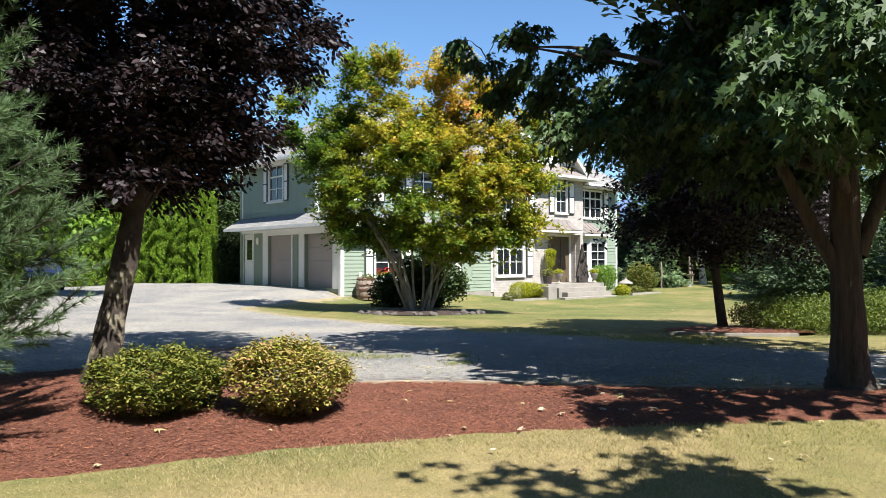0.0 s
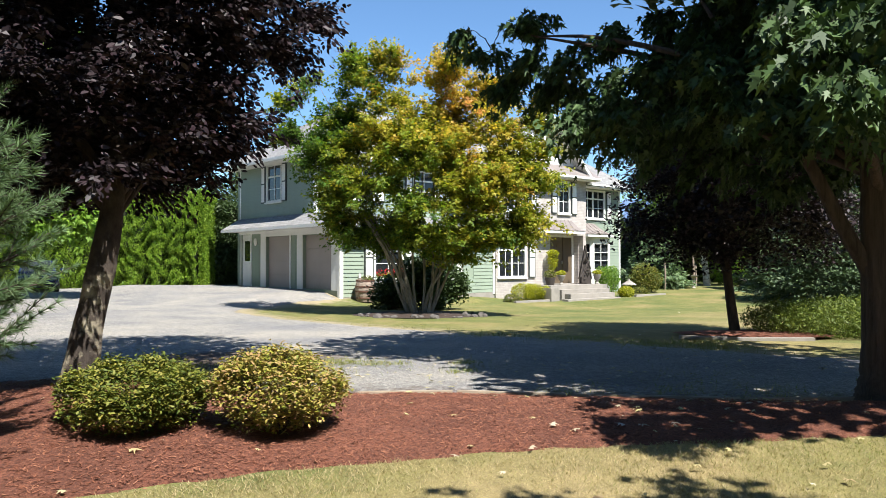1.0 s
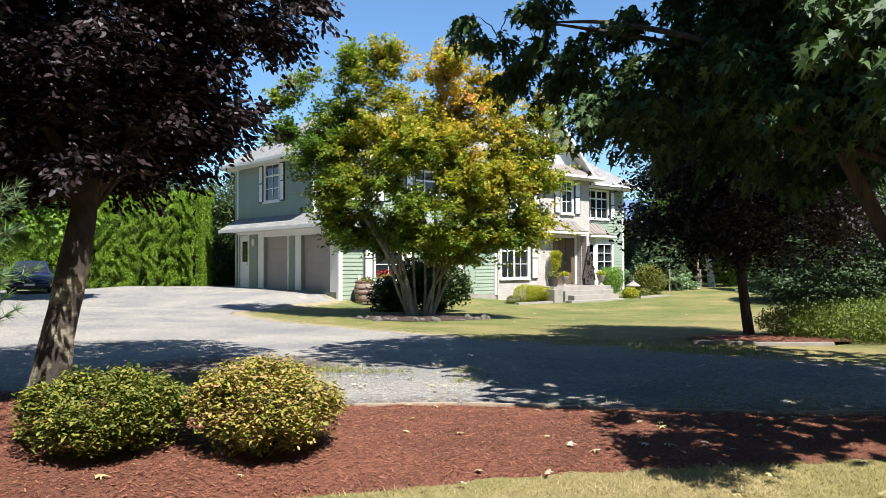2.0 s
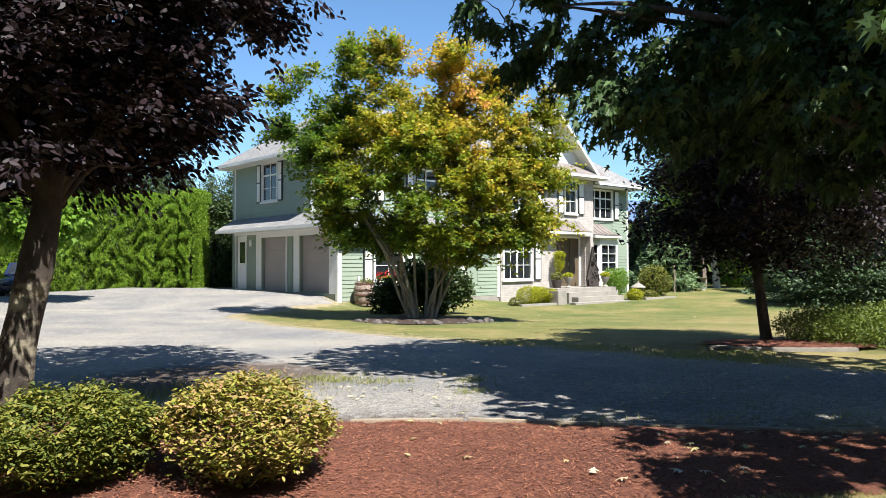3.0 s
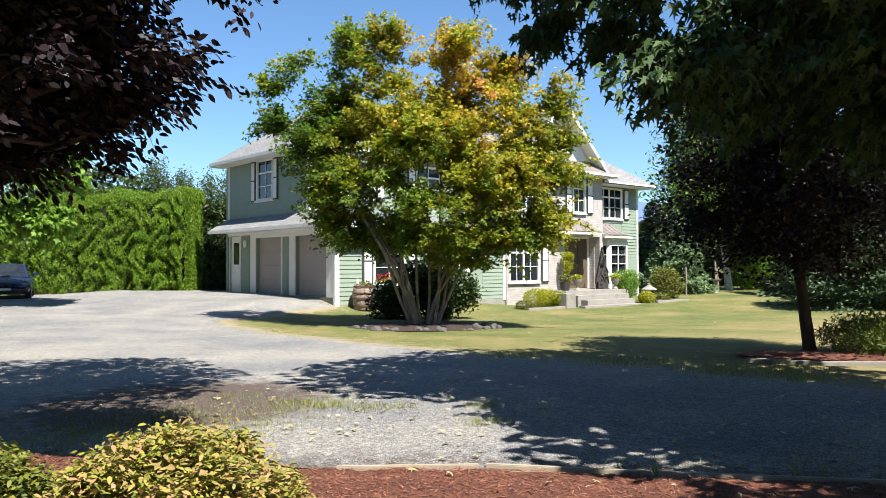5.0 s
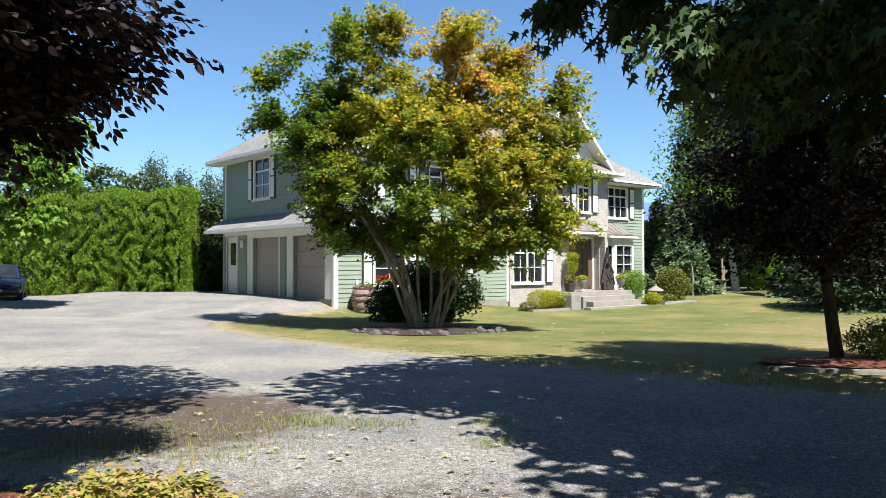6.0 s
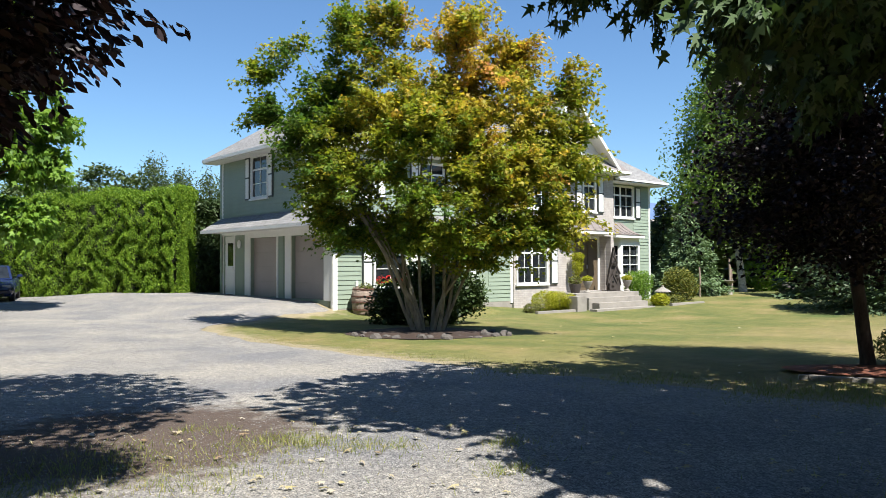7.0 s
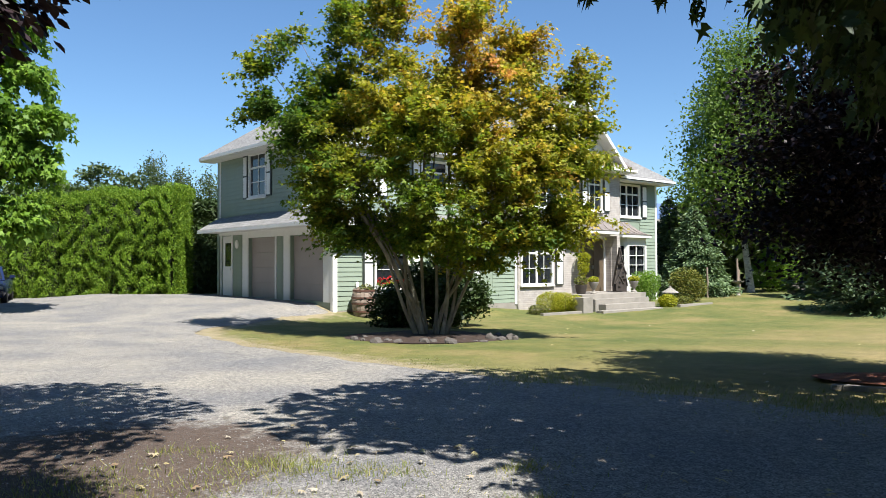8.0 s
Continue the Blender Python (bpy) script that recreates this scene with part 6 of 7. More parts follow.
def barrel(base):
    root = tagged(new("barrel_planter"), "weathered broken wooden barrel planter", "barrel")
    root.location = base
    n = 18
    bulge = [(0.31, 0.0), (0.36, 0.22), (0.385, 0.45), (0.36, 0.68), (0.32, 0.86)]
    for k in range(n):
        a0, a1 = 2 * math.pi * (k + 0.03) / n, 2 * math.pi * (k + 0.97) / n
        top = rng.uniform(-0.10, 0.03)
        bm = bmesh.new()
        rows = []
        for i, (r, z) in enumerate(bulge):
            z = z + (top if i == len(bulge) - 1 else 0)
            rows.append([bm.verts.new((q * math.cos(a), q * math.sin(a), z)) for q, a in ((r, a0), (r, a1), (r - 0.03, a1), (r - 0.03, a0))])
        for p, q in zip(rows[:-1], rows[1:]):
            for i in range(4):
                bm.faces.new((p[i], p[(i + 1) % 4], q[(i + 1) % 4], q[i]))
        bm.faces.new(rows[0][::-1])
        bm.faces.new(rows[-1])
        part("stave", bm, M_BARREL, root)
    for r, z in ((0.345, 0.12), (0.385, 0.36), (0.385, 0.54), (0.345, 0.76)):
        bm = bmesh.new()
        rows = [[bm.verts.new((q * math.cos(2 * math.pi * k / 24), q * math.sin(2 * math.pi * k / 24), z + h)) for k in range(24)] for q, h in ((r + 0.002, 0), (r + 0.008, 0), (r + 0.008, 0.05), (r + 0.002, 0.05))]
        for p, q in zip(rows, rows[1:] + rows[:1]):
            for k in range(24):
                bm.faces.new((p[k], p[(k + 1) % 24], q[(k + 1) % 24], q[k]))
        part("hoop", bm, M_RUST, root, "rusty iron hoop")
    bm = bmesh.new()
    lathe(bm, [(0.29, 0.5), (0.31, 0.72)], 18)
    part("soil", bm, M_MULCH, root, "dark potting soil")
    leaf_clump("plant", [(0.1, 0, 0.85, 0.25, 0.25, 0.14)], L_BOX, 260, 0.06, root)
    return root


barrel((0.78, -0.52, gz(0.78, -0.52)))
shrub("flowering_shrub", "low flowering shrub beside the barrel", on_ground(1.75, -0.6), [(0, 0, 0.4, 0.45, 0.3, 0.4)], L_BOX, 1600, 0.06)


def window_box(x0, x1, y, z):
    root = tagged(new("window_box"), "white window box of red geraniums", "window box")
    root.location = (x0, y, z)
    ln = x1 - x0
    boxed("trough", (0, ln, -0.22, -0.02, -0.20, 0.0), M_WHITE, root, 0.01)
    leaf_clump("plant", [(ln * f, -0.12, 0.1, 0.22, 0.14, 0.14) for f in (0.15, 0.4, 0.65, 0.88)], L_GREEN, 700, 0.06, root)
    leaf_clump("blossom", [(ln * f, -0.14, 0.22, 0.2, 0.12, 0.16) for f in (0.12, 0.35, 0.62, 0.85)], L_RED, 420, 0.06, root, shell=0.3)


window_box(1.56, 2.98, -0.06, 0.42)


def urn(base, label, leaf):
    root = tagged(new("urn_planter"), label, "urn")
    root.location = base
    bm = bmesh.new()
    lathe(bm, [(0.13, 0.0), (0.13, 0.04), (0.06, 0.09), (0.05, 0.16), (0.10, 0.22), (0.17, 0.36), (0.20, 0.44), (0.20, 0.47), (0.17, 0.47)])
    part("urn_body", bm, M_CONCRETE, root, smooth=False)
    leaf_clump("plant", [(0, 0, 0.56, 0.24, 0.24, 0.13)], leaf, 420, 0.07, root)


urn((11.55, -0.95, -0.02), "pale stone urn of lime foliage", L_LIME)
urn((14.22, -0.95, -0.02), "pale stone urn with yellow-green leaves", L_LIME)


def pot(base):
    root = tagged(new("flower_pot"), "dark glazed pot of green foliage", "flower pot")
    root.location = base
    bm = bmesh.new()
    lathe(bm, [(0.17, 0.0), (0.24, 0.3), (0.25, 0.36), (0.22, 0.36)])
    part("pot_body", bm, M_BLACKIRON, root)
    leaf_clump("plant", [(0, 0, 0.5, 0.3, 0.3, 0.2)], L_BOX, 450, 0.08, root)


pot((10.95, -0.8, -0.02))


def hanging_basket(x, y, z):
    root = tagged(new("hanging_basket"), "hanging basket of trailing green fern", "hanging basket")
    root.location = (x, y, z)
    tb = Tubes()
    tb.add([(0.0, 0.36, 0.55), (0.0, 0.1, 0.62), (0, 0, 0.55)], [0.012] * 3, 6)
    place("bracket", tb.mesh("bracket"), M_BLACKIRON, root)
    tb = Tubes()
    for k in range(3):
        a = k * 2.09
        tb.add([(0.17 * math.cos(a), 0.17 * math.sin(a), 0.05), (0, 0, 0.55)], [0.005, 0.005], 4)
    place("chain", tb.mesh("chain"), M_BLACKIRON, root)
    bm = bmesh.new()
    lathe(bm, [(0.08, -0.12), (0.17, 0.0), (0.19, 0.06)], 14)
    part("bowl", bm, M_BLACKIRON, root)
    leaf_clump("plant", [(0, 0, 0.1, 0.34, 0.3, 0.2), (-0.15, -0.05, -0.3, 0.2, 0.2, 0.5), (0.1, -0.05, -0.2, 0.16, 0.16, 0.4)], L_LIME, 1500, 0.10, root, NARROW, 0.1)


hanging_basket(11.5, -0.48, 1.35)


def birdhouse(base):
    """A tall rustic bird house: one steep gable with small gabled houses set on its front."""
    root = tagged(new("birdhouse"), "tall rustic dark wooden birdhouse with small gables", "birdhouse")
    root.location, root.rotation_euler = base, (0, 0, -0.64)
    for w, y0, y1, z0, z1, apex, ox in ((0.52, -0.08, 0.14, 0.0, 0.35, 1.85, 0.0), (0.30, -0.2, -0.08, 0.06, 0.45, 0.72, -0.08), (0.24, -0.18, -0.08, 0.55, 0.85, 1.1, 0.08), (0.18, -0.16, -0.08, 1.1, 1.3, 1.52, 0.0)):
        bm = bmesh.new()
        pts = [(-w / 2, z0), (w / 2, z0), (w / 2, z1), (0, apex), (-w / 2, z1)]
        f = [bm.verts.new((ox + x, y0, z)) for x, z in pts]
        r = [bm.verts.new((ox + x, y1, z)) for x, z in pts]
        bm.faces.new(f)
        bm.faces.new(r[::-1])
        for i in range(5):
            bm.faces.new((f[(i + 1) % 5], f[i], r[i], r[(i + 1) % 5]))
        part("box", bm, M_BLACKIRON, root)
        for k in (-1, 1):
            bm = bmesh.new()
            low, top = Vector((ox + k * (w / 2 + 0.05), 0, z1 - 0.1)), Vector((ox, 0, apex + 0.03))
            q = [(low.x, y0 - 0.04, low.z), (top.x, y0 - 0.04, top.z), (top.x, y1 + 0.02, top.z), (low.x, y1 + 0.02, low.z)]
            slab(bm, q if k < 0 else q[::-1], 0.022)
            part("roof_board", bm, M_GREYWOOD, root, "weathered grey roof board")
        # a dark disc on the front paints the shade of an entry hole
        bm = bmesh.new()
        bmesh.ops.create_cone(bm, cap_ends=True, segments=14, radius1=w * 0.14, radius2=w * 0.14, depth=0.02, matrix=Matrix.Translation((ox, y0 - 0.006, z1 * 0.9 + z0 * 0.1)) @ Matrix.Rotation(math.pi / 2, 4, "X"))
        part("hole_disc", bm, M_GLASS, root, "dark disc in place of a round entry hole")
        boxed("perch", (ox - 0.05, ox + 0.05, y0 - 0.05, y0, z0 + (z1 - z0) * 0.5, z0 + (z1 - z0) * 0.5 + 0.02), M_GREYWOOD, root)
    boxed("base_board", (-0.32, 0.32, -0.24, 0.18, 0.0, 0.03), M_GREYWOOD, root, 0.005)


M_GREYWOOD = surface("dark grey weathered board", (0.10, 0.085, 0.075), 0.85, 0.2, 6, 30, 0.004)
birdhouse((13.72, -0.62, -0.02))


def lantern(base):
    root = tagged(new("garden_lantern"), "small pale stone garden lantern", "garden lantern")
    root.location = base
    bm = bmesh.new()
    lathe(bm, [(0.16, 0.0), (0.12, 0.06), (0.09, 0.1), (0.09, 0.5)], 10)
    part("pillar", bm, M_CONCRETE, root)
    bm = bmesh.new()
    lathe(bm, [(0.36, 0.5), (0.34, 0.54), (0.18, 0.64), (0.06, 0.72), (0.04, 0.8)], 12)
    part("cap", bm, M_CONCRETE, root)


lantern((15.9, -1.6, gz(15.9, -1.6)))


def stone(base, r, name="edging_stone", label="rough grey edging stone", group=""):
    bm = bmesh.new()
    bmesh.ops.create_icosphere(bm, subdivisions=2, radius=1.0)
    o = Vector(rng.uniform(-50, 50, 3))
    sx, sy, sz = r * rng.uniform(0.8, 1.4), r * rng.uniform(0.7, 1.1), r * rng.uniform(0.55, 0.85)
    for v in bm.verts:
        k = 1 + 0.35 * noise.noise(v.co * 1.6 + o)
        v.co = Vector((v.co.x * sx * k, v.co.y * sy * k, v.co.z * sz * k))
    ob = part(name, bm, M_STONE, smooth=False)
    ob.matrix_world = Matrix.Translation(base) @ Matrix.Rotation(rng.uniform(0, 6.28), 4, "Z")
    return tagged(ob, label, "stone", group)


for k in range(26):
    a = math.pi * (0.98 + 1.0 * k / 25) - 0.15 + rng.uniform(-0.12, 0.12)
    rr = rng.uniform(0.68, 1.06)
    x, y = -1.6 + 2.0 * rr * math.cos(a), -6.6 + 1.75 * rr * math.sin(a)
    stone((x, y, gz(x, y) + 0.02), rng.uniform(0.04, 0.15), group="stones round the maple")
for k in range(16):
    f = k / 15
    x, y = -3.05 + 0.28 * math.sin(f * 3.1) * -1 + f * 1.25, -16.35 - f * 1.75
    b = boxed("edging_block", (-0.11, 0.11, -0.06, 0.06, -0.10, 0.04), M_CONCRETE, None, 0.012)
    b.matrix_world = Matrix.Translation((x, y, gz(x, y) + 0.02)) @ Matrix.Rotation(-0.95 + rng.uniform(-0.12, 0.12), 4, "Z")
    tagged(b, "grey stone edging block beside the mulch island", "edging block", "edging blocks")
for x0, x1, y in ((7.6, 10.0, -1.75), (14.9, 17.4, -2.65)):
    b = boxed("kerb", (x0, x1, y - 0.08, y + 0.08, -1.0, gz((x0 + x1) / 2, y) + 0.09), M_CONCRETE, None, 0.015)
    tagged(b, "low concrete kerb along the flower bed", "kerb", kind="structure")
boxed("planter_cheek", (9.75, 10.33, -1.9, -0.5, -0.9, -0.10), M_CONCRETE, steps, 0.02)

M_PALEWOOD = surface("bleached edging timber", (0.34, 0.28, 0.21), 0.85, 0.15, 6, 40, 0.003)
EDGE = np.array([(-11.3, -17.5), (-10.45, -18.15), (-9.7, -19.1), (-8.55, -20.42), (-7.3, -21.5), (-5.7, -22.95)])
for (ax, ay), (bx, by) in zip(EDGE[:-1], EDGE[1:]):
    ln = math.hypot(bx - ax, by - ay) - 0.05
    b = boxed("edging_board", (0, ln, -0.022, 0.022, -0.12, 0.035), M_PALEWOOD, None, 0.006)
    b.matrix_world = Matrix.Translation((ax, ay, gz(ax, ay))) @ Matrix.Rotation(math.atan2(by - ay, bx - ax) + rng.uniform(-0.02, 0.02), 4, "Z")
    tagged(b, "bleached timber board edging the mulch bed", "edging board", "edging boards")

# things under the trees at the back
for x, y, h, r in ((20.9, -0.4, 1.5, 0.05), (24.1, -0.2, 1.9, 0.07), (25.2, 0.3, 1.3, 0.06)):
    tb = Tubes()
    tb.add([(0, 0, -0.1), (0.03, 0, h * 0.5), (0.0, 0.02, h)], [r, r * 0.95, r * 0.9], 8, 0.05)
    ob = place("post", tb.mesh("post"), M_BARREL)
    ob.location = on_ground(x, y)
    tagged(ob, "weathered grey wooden garden post", "post", "garden posts")
bath = tagged(new("birdbath"), "pale grey stone birdbath under the birch", "birdbath")
bath.location = on_ground(23.4, -0.6)
bm = bmesh.new()
lathe(bm, [(0.2, 0), (0.1, 0.1), (0.08, 0.6), (0.3, 0.72), (0.32, 0.76)], 14)
part("basin", bm, M_CONCRETE, bath)
stone((27.4, -1.9, gz(27.4, -1.9) + 0.15), 0.55, "boulder", "pale rounded garden boulder on the lawn")
stone((29.0, -2.6, gz(29.0, -2.6) + 0.12), 0.4, "boulder", "small grey garden boulder on the lawn")


# ---------------------------------------------------------------- parked car
M_CAR = surface("dark blue car paint", (0.014, 0.024, 0.07), 0.18, 0.05, 1.5, 80, 0.0)
M_TYRE = surface("black tyre rubber", (0.02, 0.02, 0.02), 0.85, 0.1, 6, 40, 0.002)
M_LAMP = surface("clear headlamp lens", (0.25, 0.27, 0.29), 0.12, 0.05, 6, 40, 0.0)
M_BLACK = surface("black plastic trim", (0.018, 0.018, 0.02), 0.5, 0.1, 6, 40, 0.001)


def car(m):
    root = tagged(new("car"), "dark blue sedan parked before the hedge", "car")
    root.matrix_world = m
    st = ((2.2, 0.70, 0.34, 0.60), (2.1, 0.80, 0.24, 0.68), (1.5, 0.86, 0.20, 0.78), (0.9, 0.87, 0.20, 0.87), (0.0, 0.87, 0.20, 0.90), (-1.0, 0.87, 0.20, 0.92), (-1.7, 0.85, 0.22, 0.95), (-2.1, 0.80, 0.28, 0.90), (-2.2, 0.70, 0.36, 0.80))
    bm = bmesh.new()
    rows = []
    for x, w, zb, zt in st:
        rows.append([bm.verts.new((x, y, z)) for y, z in ((-w * 0.9, zb), (-w, zb + 0.15), (-w, zt - 0.14), (-w * 0.84, zt - 0.02), (0, zt + 0.02), (w * 0.84, zt - 0.02), (w, zt - 0.14), (w, zb + 0.15), (w * 0.9, zb))])
    for p, q in zip(rows[:-1], rows[1:]):
        for i in range(9):
            j = (i + 1) % 9
            bm.faces.new((p[i], p[j], q[j], q[i]))
    bm.faces.new(rows[0])
    bm.faces.new(rows[-1][::-1])
    bmesh.ops.recalc_face_normals(bm, faces=bm.faces)
    part("body", bm, M_CAR, root, smooth=True)
    lo = [(0.95, -0.74, 0.86), (0.95, 0.74, 0.86), (-1.55, 0.74, 0.92), (-1.55, -0.74, 0.92)]
    hi = [(0.15, -0.57, 1.37), (0.15, 0.57, 1.37), (-0.95, 0.57, 1.38), (-0.95, -0.57, 1.38)]
    bm = bmesh.new()
    a, b = [bm.verts.new(p) for p in lo], [bm.verts.new(p) for p in hi]
    mid = bm.verts.new((-0.4, 0, 1.43))
    for i in range(4):
        bm.faces.new((a[i], a[(i + 1) % 4], b[(i + 1) % 4], b[i]))
        bm.faces.new((b[i], b[(i + 1) % 4], mid))
    bmesh.ops.recalc_face_normals(bm, faces=bm.faces)
    part("cabin", bm, M_CAR, root)
    for i, nm in enumerate(("windscreen", "side_window", "rear_window", "side_window")):
        p = [Vector(v) for v in (lo[i], lo[(i + 1) % 4], hi[(i + 1) % 4], hi[i])]
        c = sum(p, Vector()) / 4
        q = [c + (v - c) * 0.88 for v in p]
        n = (q[1] - q[0]).cross(q[3] - q[0]).normalized()
        n = n if n.dot(c - Vector((-0.3, 0, 1.0))) > 0 else -n
        bm = bmesh.new()
        ql = [tuple(v + n * 0.012) for v in q]
        slab(bm, ql if (q[1] - q[0]).cross(q[3] - q[0]).dot(n) > 0 else ql[::-1], 0.01)
        part(nm, bm, M_GLASS, root)
    for s in (-1, 1):
        boxed("headlight", (2.08, 2.18, s * 0.62 - 0.17, s * 0.62 + 0.17, 0.52, 0.65), M_LAMP, root, 0.03, "clear headlight")
        boxed("grille", (2.14, 2.215, s * 0.11 - 0.09, s * 0.11 + 0.09, 0.50, 0.63), M_BLACK, root, 0.02)
        boxed("mirror", (0.62, 0.8, s * 0.98 - 0.1, s * 0.98 + 0.1, 0.92, 1.05), M_CAR, root, 0.03)
        for x in (1.38, -1.35):
            w = new("wheel")
            w.parent = root
            w.location = (x, s * 0.76, 0.31)
            for nm, prof, mt in (("tyre", [(0.2, -0.1), (0.29, -0.1), (0.31, -0.06), (0.31, 0.06), (0.29, 0.1), (0.2, 0.1)], M_TYRE), ("rim", [(0.05, -0.07), (0.2, -0.09), (0.2, 0.09), (0.05, 0.07)], M_METAL)):
                bm = bmesh.new()
                lathe(bm, prof, 22)
                bmesh.ops.rotate(bm, verts=bm.verts, matrix=Matrix.Rotation(math.pi / 2, 3, "X"))
                bmesh.ops.recalc_face_normals(bm, faces=bm.faces)
                part(nm, bm, mt, w)
    boxed("bumper", (2.08, 2.24, -0.76, 0.76, 0.33, 0.46), M_CAR, root, 0.04)
    boxed("air_intake", (2.12, 2.22, -0.55, 0.55, 0.22, 0.32), M_BLACK, root, 0.02)
    boxed("number_plate", (2.24, 2.252, -0.2, 0.2, 0.36, 0.45), M_WHITE, root, 0.003, "plain pale number plate")


CARX, CARY = -7.1, 13.6
car(Matrix.Translation((CARX, CARY, gz(CARX, CARY))) @ Matrix.Rotation(math.atan2(-0.965, -0.26), 4, "Z"))

# ---------------------------------------------------------------- distance
FARL = [([(0, 0, 0), (0, 0, 3), (0.2, 0, 9)], [0.35, 0.25, 0.05]), ([(0, 0, 3), (1.5, 0, 6)], [0.15, 0.03])]
for x, y, w, h, lb in ((7, 68, 5.5, 11.8, "broad rounded tree beyond the hedge"), (13, 63, 5.0, 11.8, "rounded dark green tree beyond the hedge"), (-3, 75, 6.5, 12.2, "broad leafy tree beyond the hedge")):
    tree("far_tree", lb, on_ground(x, y), FARL, [(0, 0, h - 4.2, w, w, 4.2), (w * 0.5, 0, h - 5.5, w * 0.7, w * 0.7, 3.2)], M_DARKBARK, L_FAR, 900, 22, 0.42, OVAL, 0.5, up=0.3, shell=0.4, clump=90, clump_r=0.9)
for x, y, w, h, lb in ((17.2, 63, 1.7, 13.2, "slender poplar beyond the hedge"), (19.0, 60, 1.5, 11.6, "thin young poplar beyond the hedge"), (20.5, 56, 1.6, 11.0, "pale slender tree beyond the hedge"), (22.0, 53, 1.5, 12.0, "slender conical tree beyond the hedge")):
    tree("far_tree", lb, on_ground(x, y), [([(0, 0, 0), (0, 0, h * 0.5), (0, 0, h)], [0.2, 0.12, 0.03])], [(0, 0, h - 3.4, w, w, 3.6), (0, 0, h - 5.5, w * 1.2, w * 1.2, 3.0)], M_DARKBARK, L_FAR, 380, 24, 0.24, OVAL, 0.34, up=0.1, shell=0.2, flat=1.6)
# unseen trees behind and west of the walk, added to block sky light
for x, y, h in ((-22, -36, 1.0), (-14, -39, 1.15), (-6, -37, 1.05), (2, -37, 1.1), (-29, -31, 1.1), (-33, -22, 1.0), (-36, -12, 1.1), (11, -34, 1.0), (20, -31, 1.1), (-24, -24, 0.85), (-21, 0, 1.0), (-23, 8, 1.1), (-21, -9, 0.95), (-17.8, -3.2, 1.15), (-17.5, 15, 1.2)):
    tree("blocker_tree", "unseen leafy tree added to block sky light", on_ground(x, y), [([(0, 0, 0), (0, 0, 3 * h), (0.3, 0, 10 * h)], [0.3, 0.22, 0.04]), ([(0, 0, 2.5 * h), (1.5, 0.5, 6 * h)], [0.12, 0.03])],
         [(0, 0, 8.5 * h, 3.6 * h, 3.6 * h, 4.5 * h), (0.6, 0.4, 4.2 * h, 4.2 * h, 4.0 * h, 3.6 * h)], M_DARKBARK, L_FAR, 330, 18, 0.6, OVAL, 0.7, up=0.3, shell=0.3)


def treeline():
    """Far woods along the eastern and northern horizon."""
    n = 14000
    a = np.radians(rng.uniform(-25, 115, n))
    d = rng.uniform(105, 150, n)
    top = 7.5 + 2.0 * np.sin(a * 37) + 1.5 * np.sin(a * 91 + 2)
    z = rng.uniform(0, 1, n) ** 0.7 * top
    c = np.stack([-13 + d * np.sin(a), -21 + d * np.cos(a), z - 0.4], 1)
    m = 16000
    a = np.radians(rng.uniform(50, 105, m))
    d = rng.uniform(52, 66, m)
    z = rng.uniform(0, 1, m) ** 0.8 * (5.5 + 1.2 * np.sin(a * 50) + 0.8 * np.sin(a * 121))
    e = np.stack([-13 + d * np.sin(a), -21 + d * np.cos(a), z - 0.4], 1)
    return leaves("treeline", np.concatenate([c, e]), 1.1, OVAL, 0.3)


tagged(place("treeline", treeline(), L_FAR), "dark green woods along the horizon", "woods", kind="stuff")
# the haze of distance is put into the hills' blue base colour
M_HILL = surface("hazy blue wooded hill", (0.10, 0.16, 0.30), 1.0, 0.06, 0.004, 0.05, 0.0)


def hills():
    bear = np.radians(np.linspace(48, 125, 60))
    rows = []
    for k, (d, f) in enumerate(((2300, 0.0), (2500, 0.45), (2750, 0.85), (3000, 1.0))):
        h = 265 * f * (1 + 0.16 * np.sin(bear * 11) + 0.08 * np.sin(bear * 27 + 1)) * np.clip((bear - bear[0]) * 9, 0, 1)
        rows.append(np.stack([d * np.sin(bear), d * np.cos(bear), h - 5], 1))
    v = np.concatenate(rows)
    n = len(bear)
    q = [[r * n + i, r * n + i + 1, (r + 1) * n + i + 1, (r + 1) * n + i] for r in range(3) for i in range(n - 1)]
    me = raw_mesh("hills", v, np.array(q).ravel(), np.full(len(q), 4))
    me.polygons.foreach_set("use_smooth", [True] * len(q))
    return me


tagged(place("backdrop", hills(), M_HILL), "hazy blue hills on the horizon", "hills", kind="structure")
fh = tagged(new("house"), "small grey-roofed neighbour house beyond the spruce", "house")
fh.location = (43, 14.5, -0.5)
boxed("wall", (-4, 4, -3, 3, 0, 3.0), M_WHITE, fh)
bm = bmesh.new()
slab(bm, [(-4.4, -3.5, 2.9), (4.4, -3.5, 2.9), (4.4, 0, 5.2), (-4.4, 0, 5.2)], 0.12)
slab(bm, [(4.4, 3.5, 2.9), (-4.4, 3.5, 2.9), (-4.4, 0, 5.2), (4.4, 0, 5.2)], 0.12)
part("roof", bm, M_CONCRETE, fh)

# ---------------------------------------------------------------- ground cover
def scatter_in(poly, n, lo, hi, margin=0.0, out=False):
    x, y = rng.uniform(lo[0], hi[0], n), rng.uniform(lo[1], hi[1], n)
    d = inside_distance(x, y, poly) + wobble(x, y, 0.06)
    ok = d > margin if out else d < -margin
    return x[ok], y[ok]


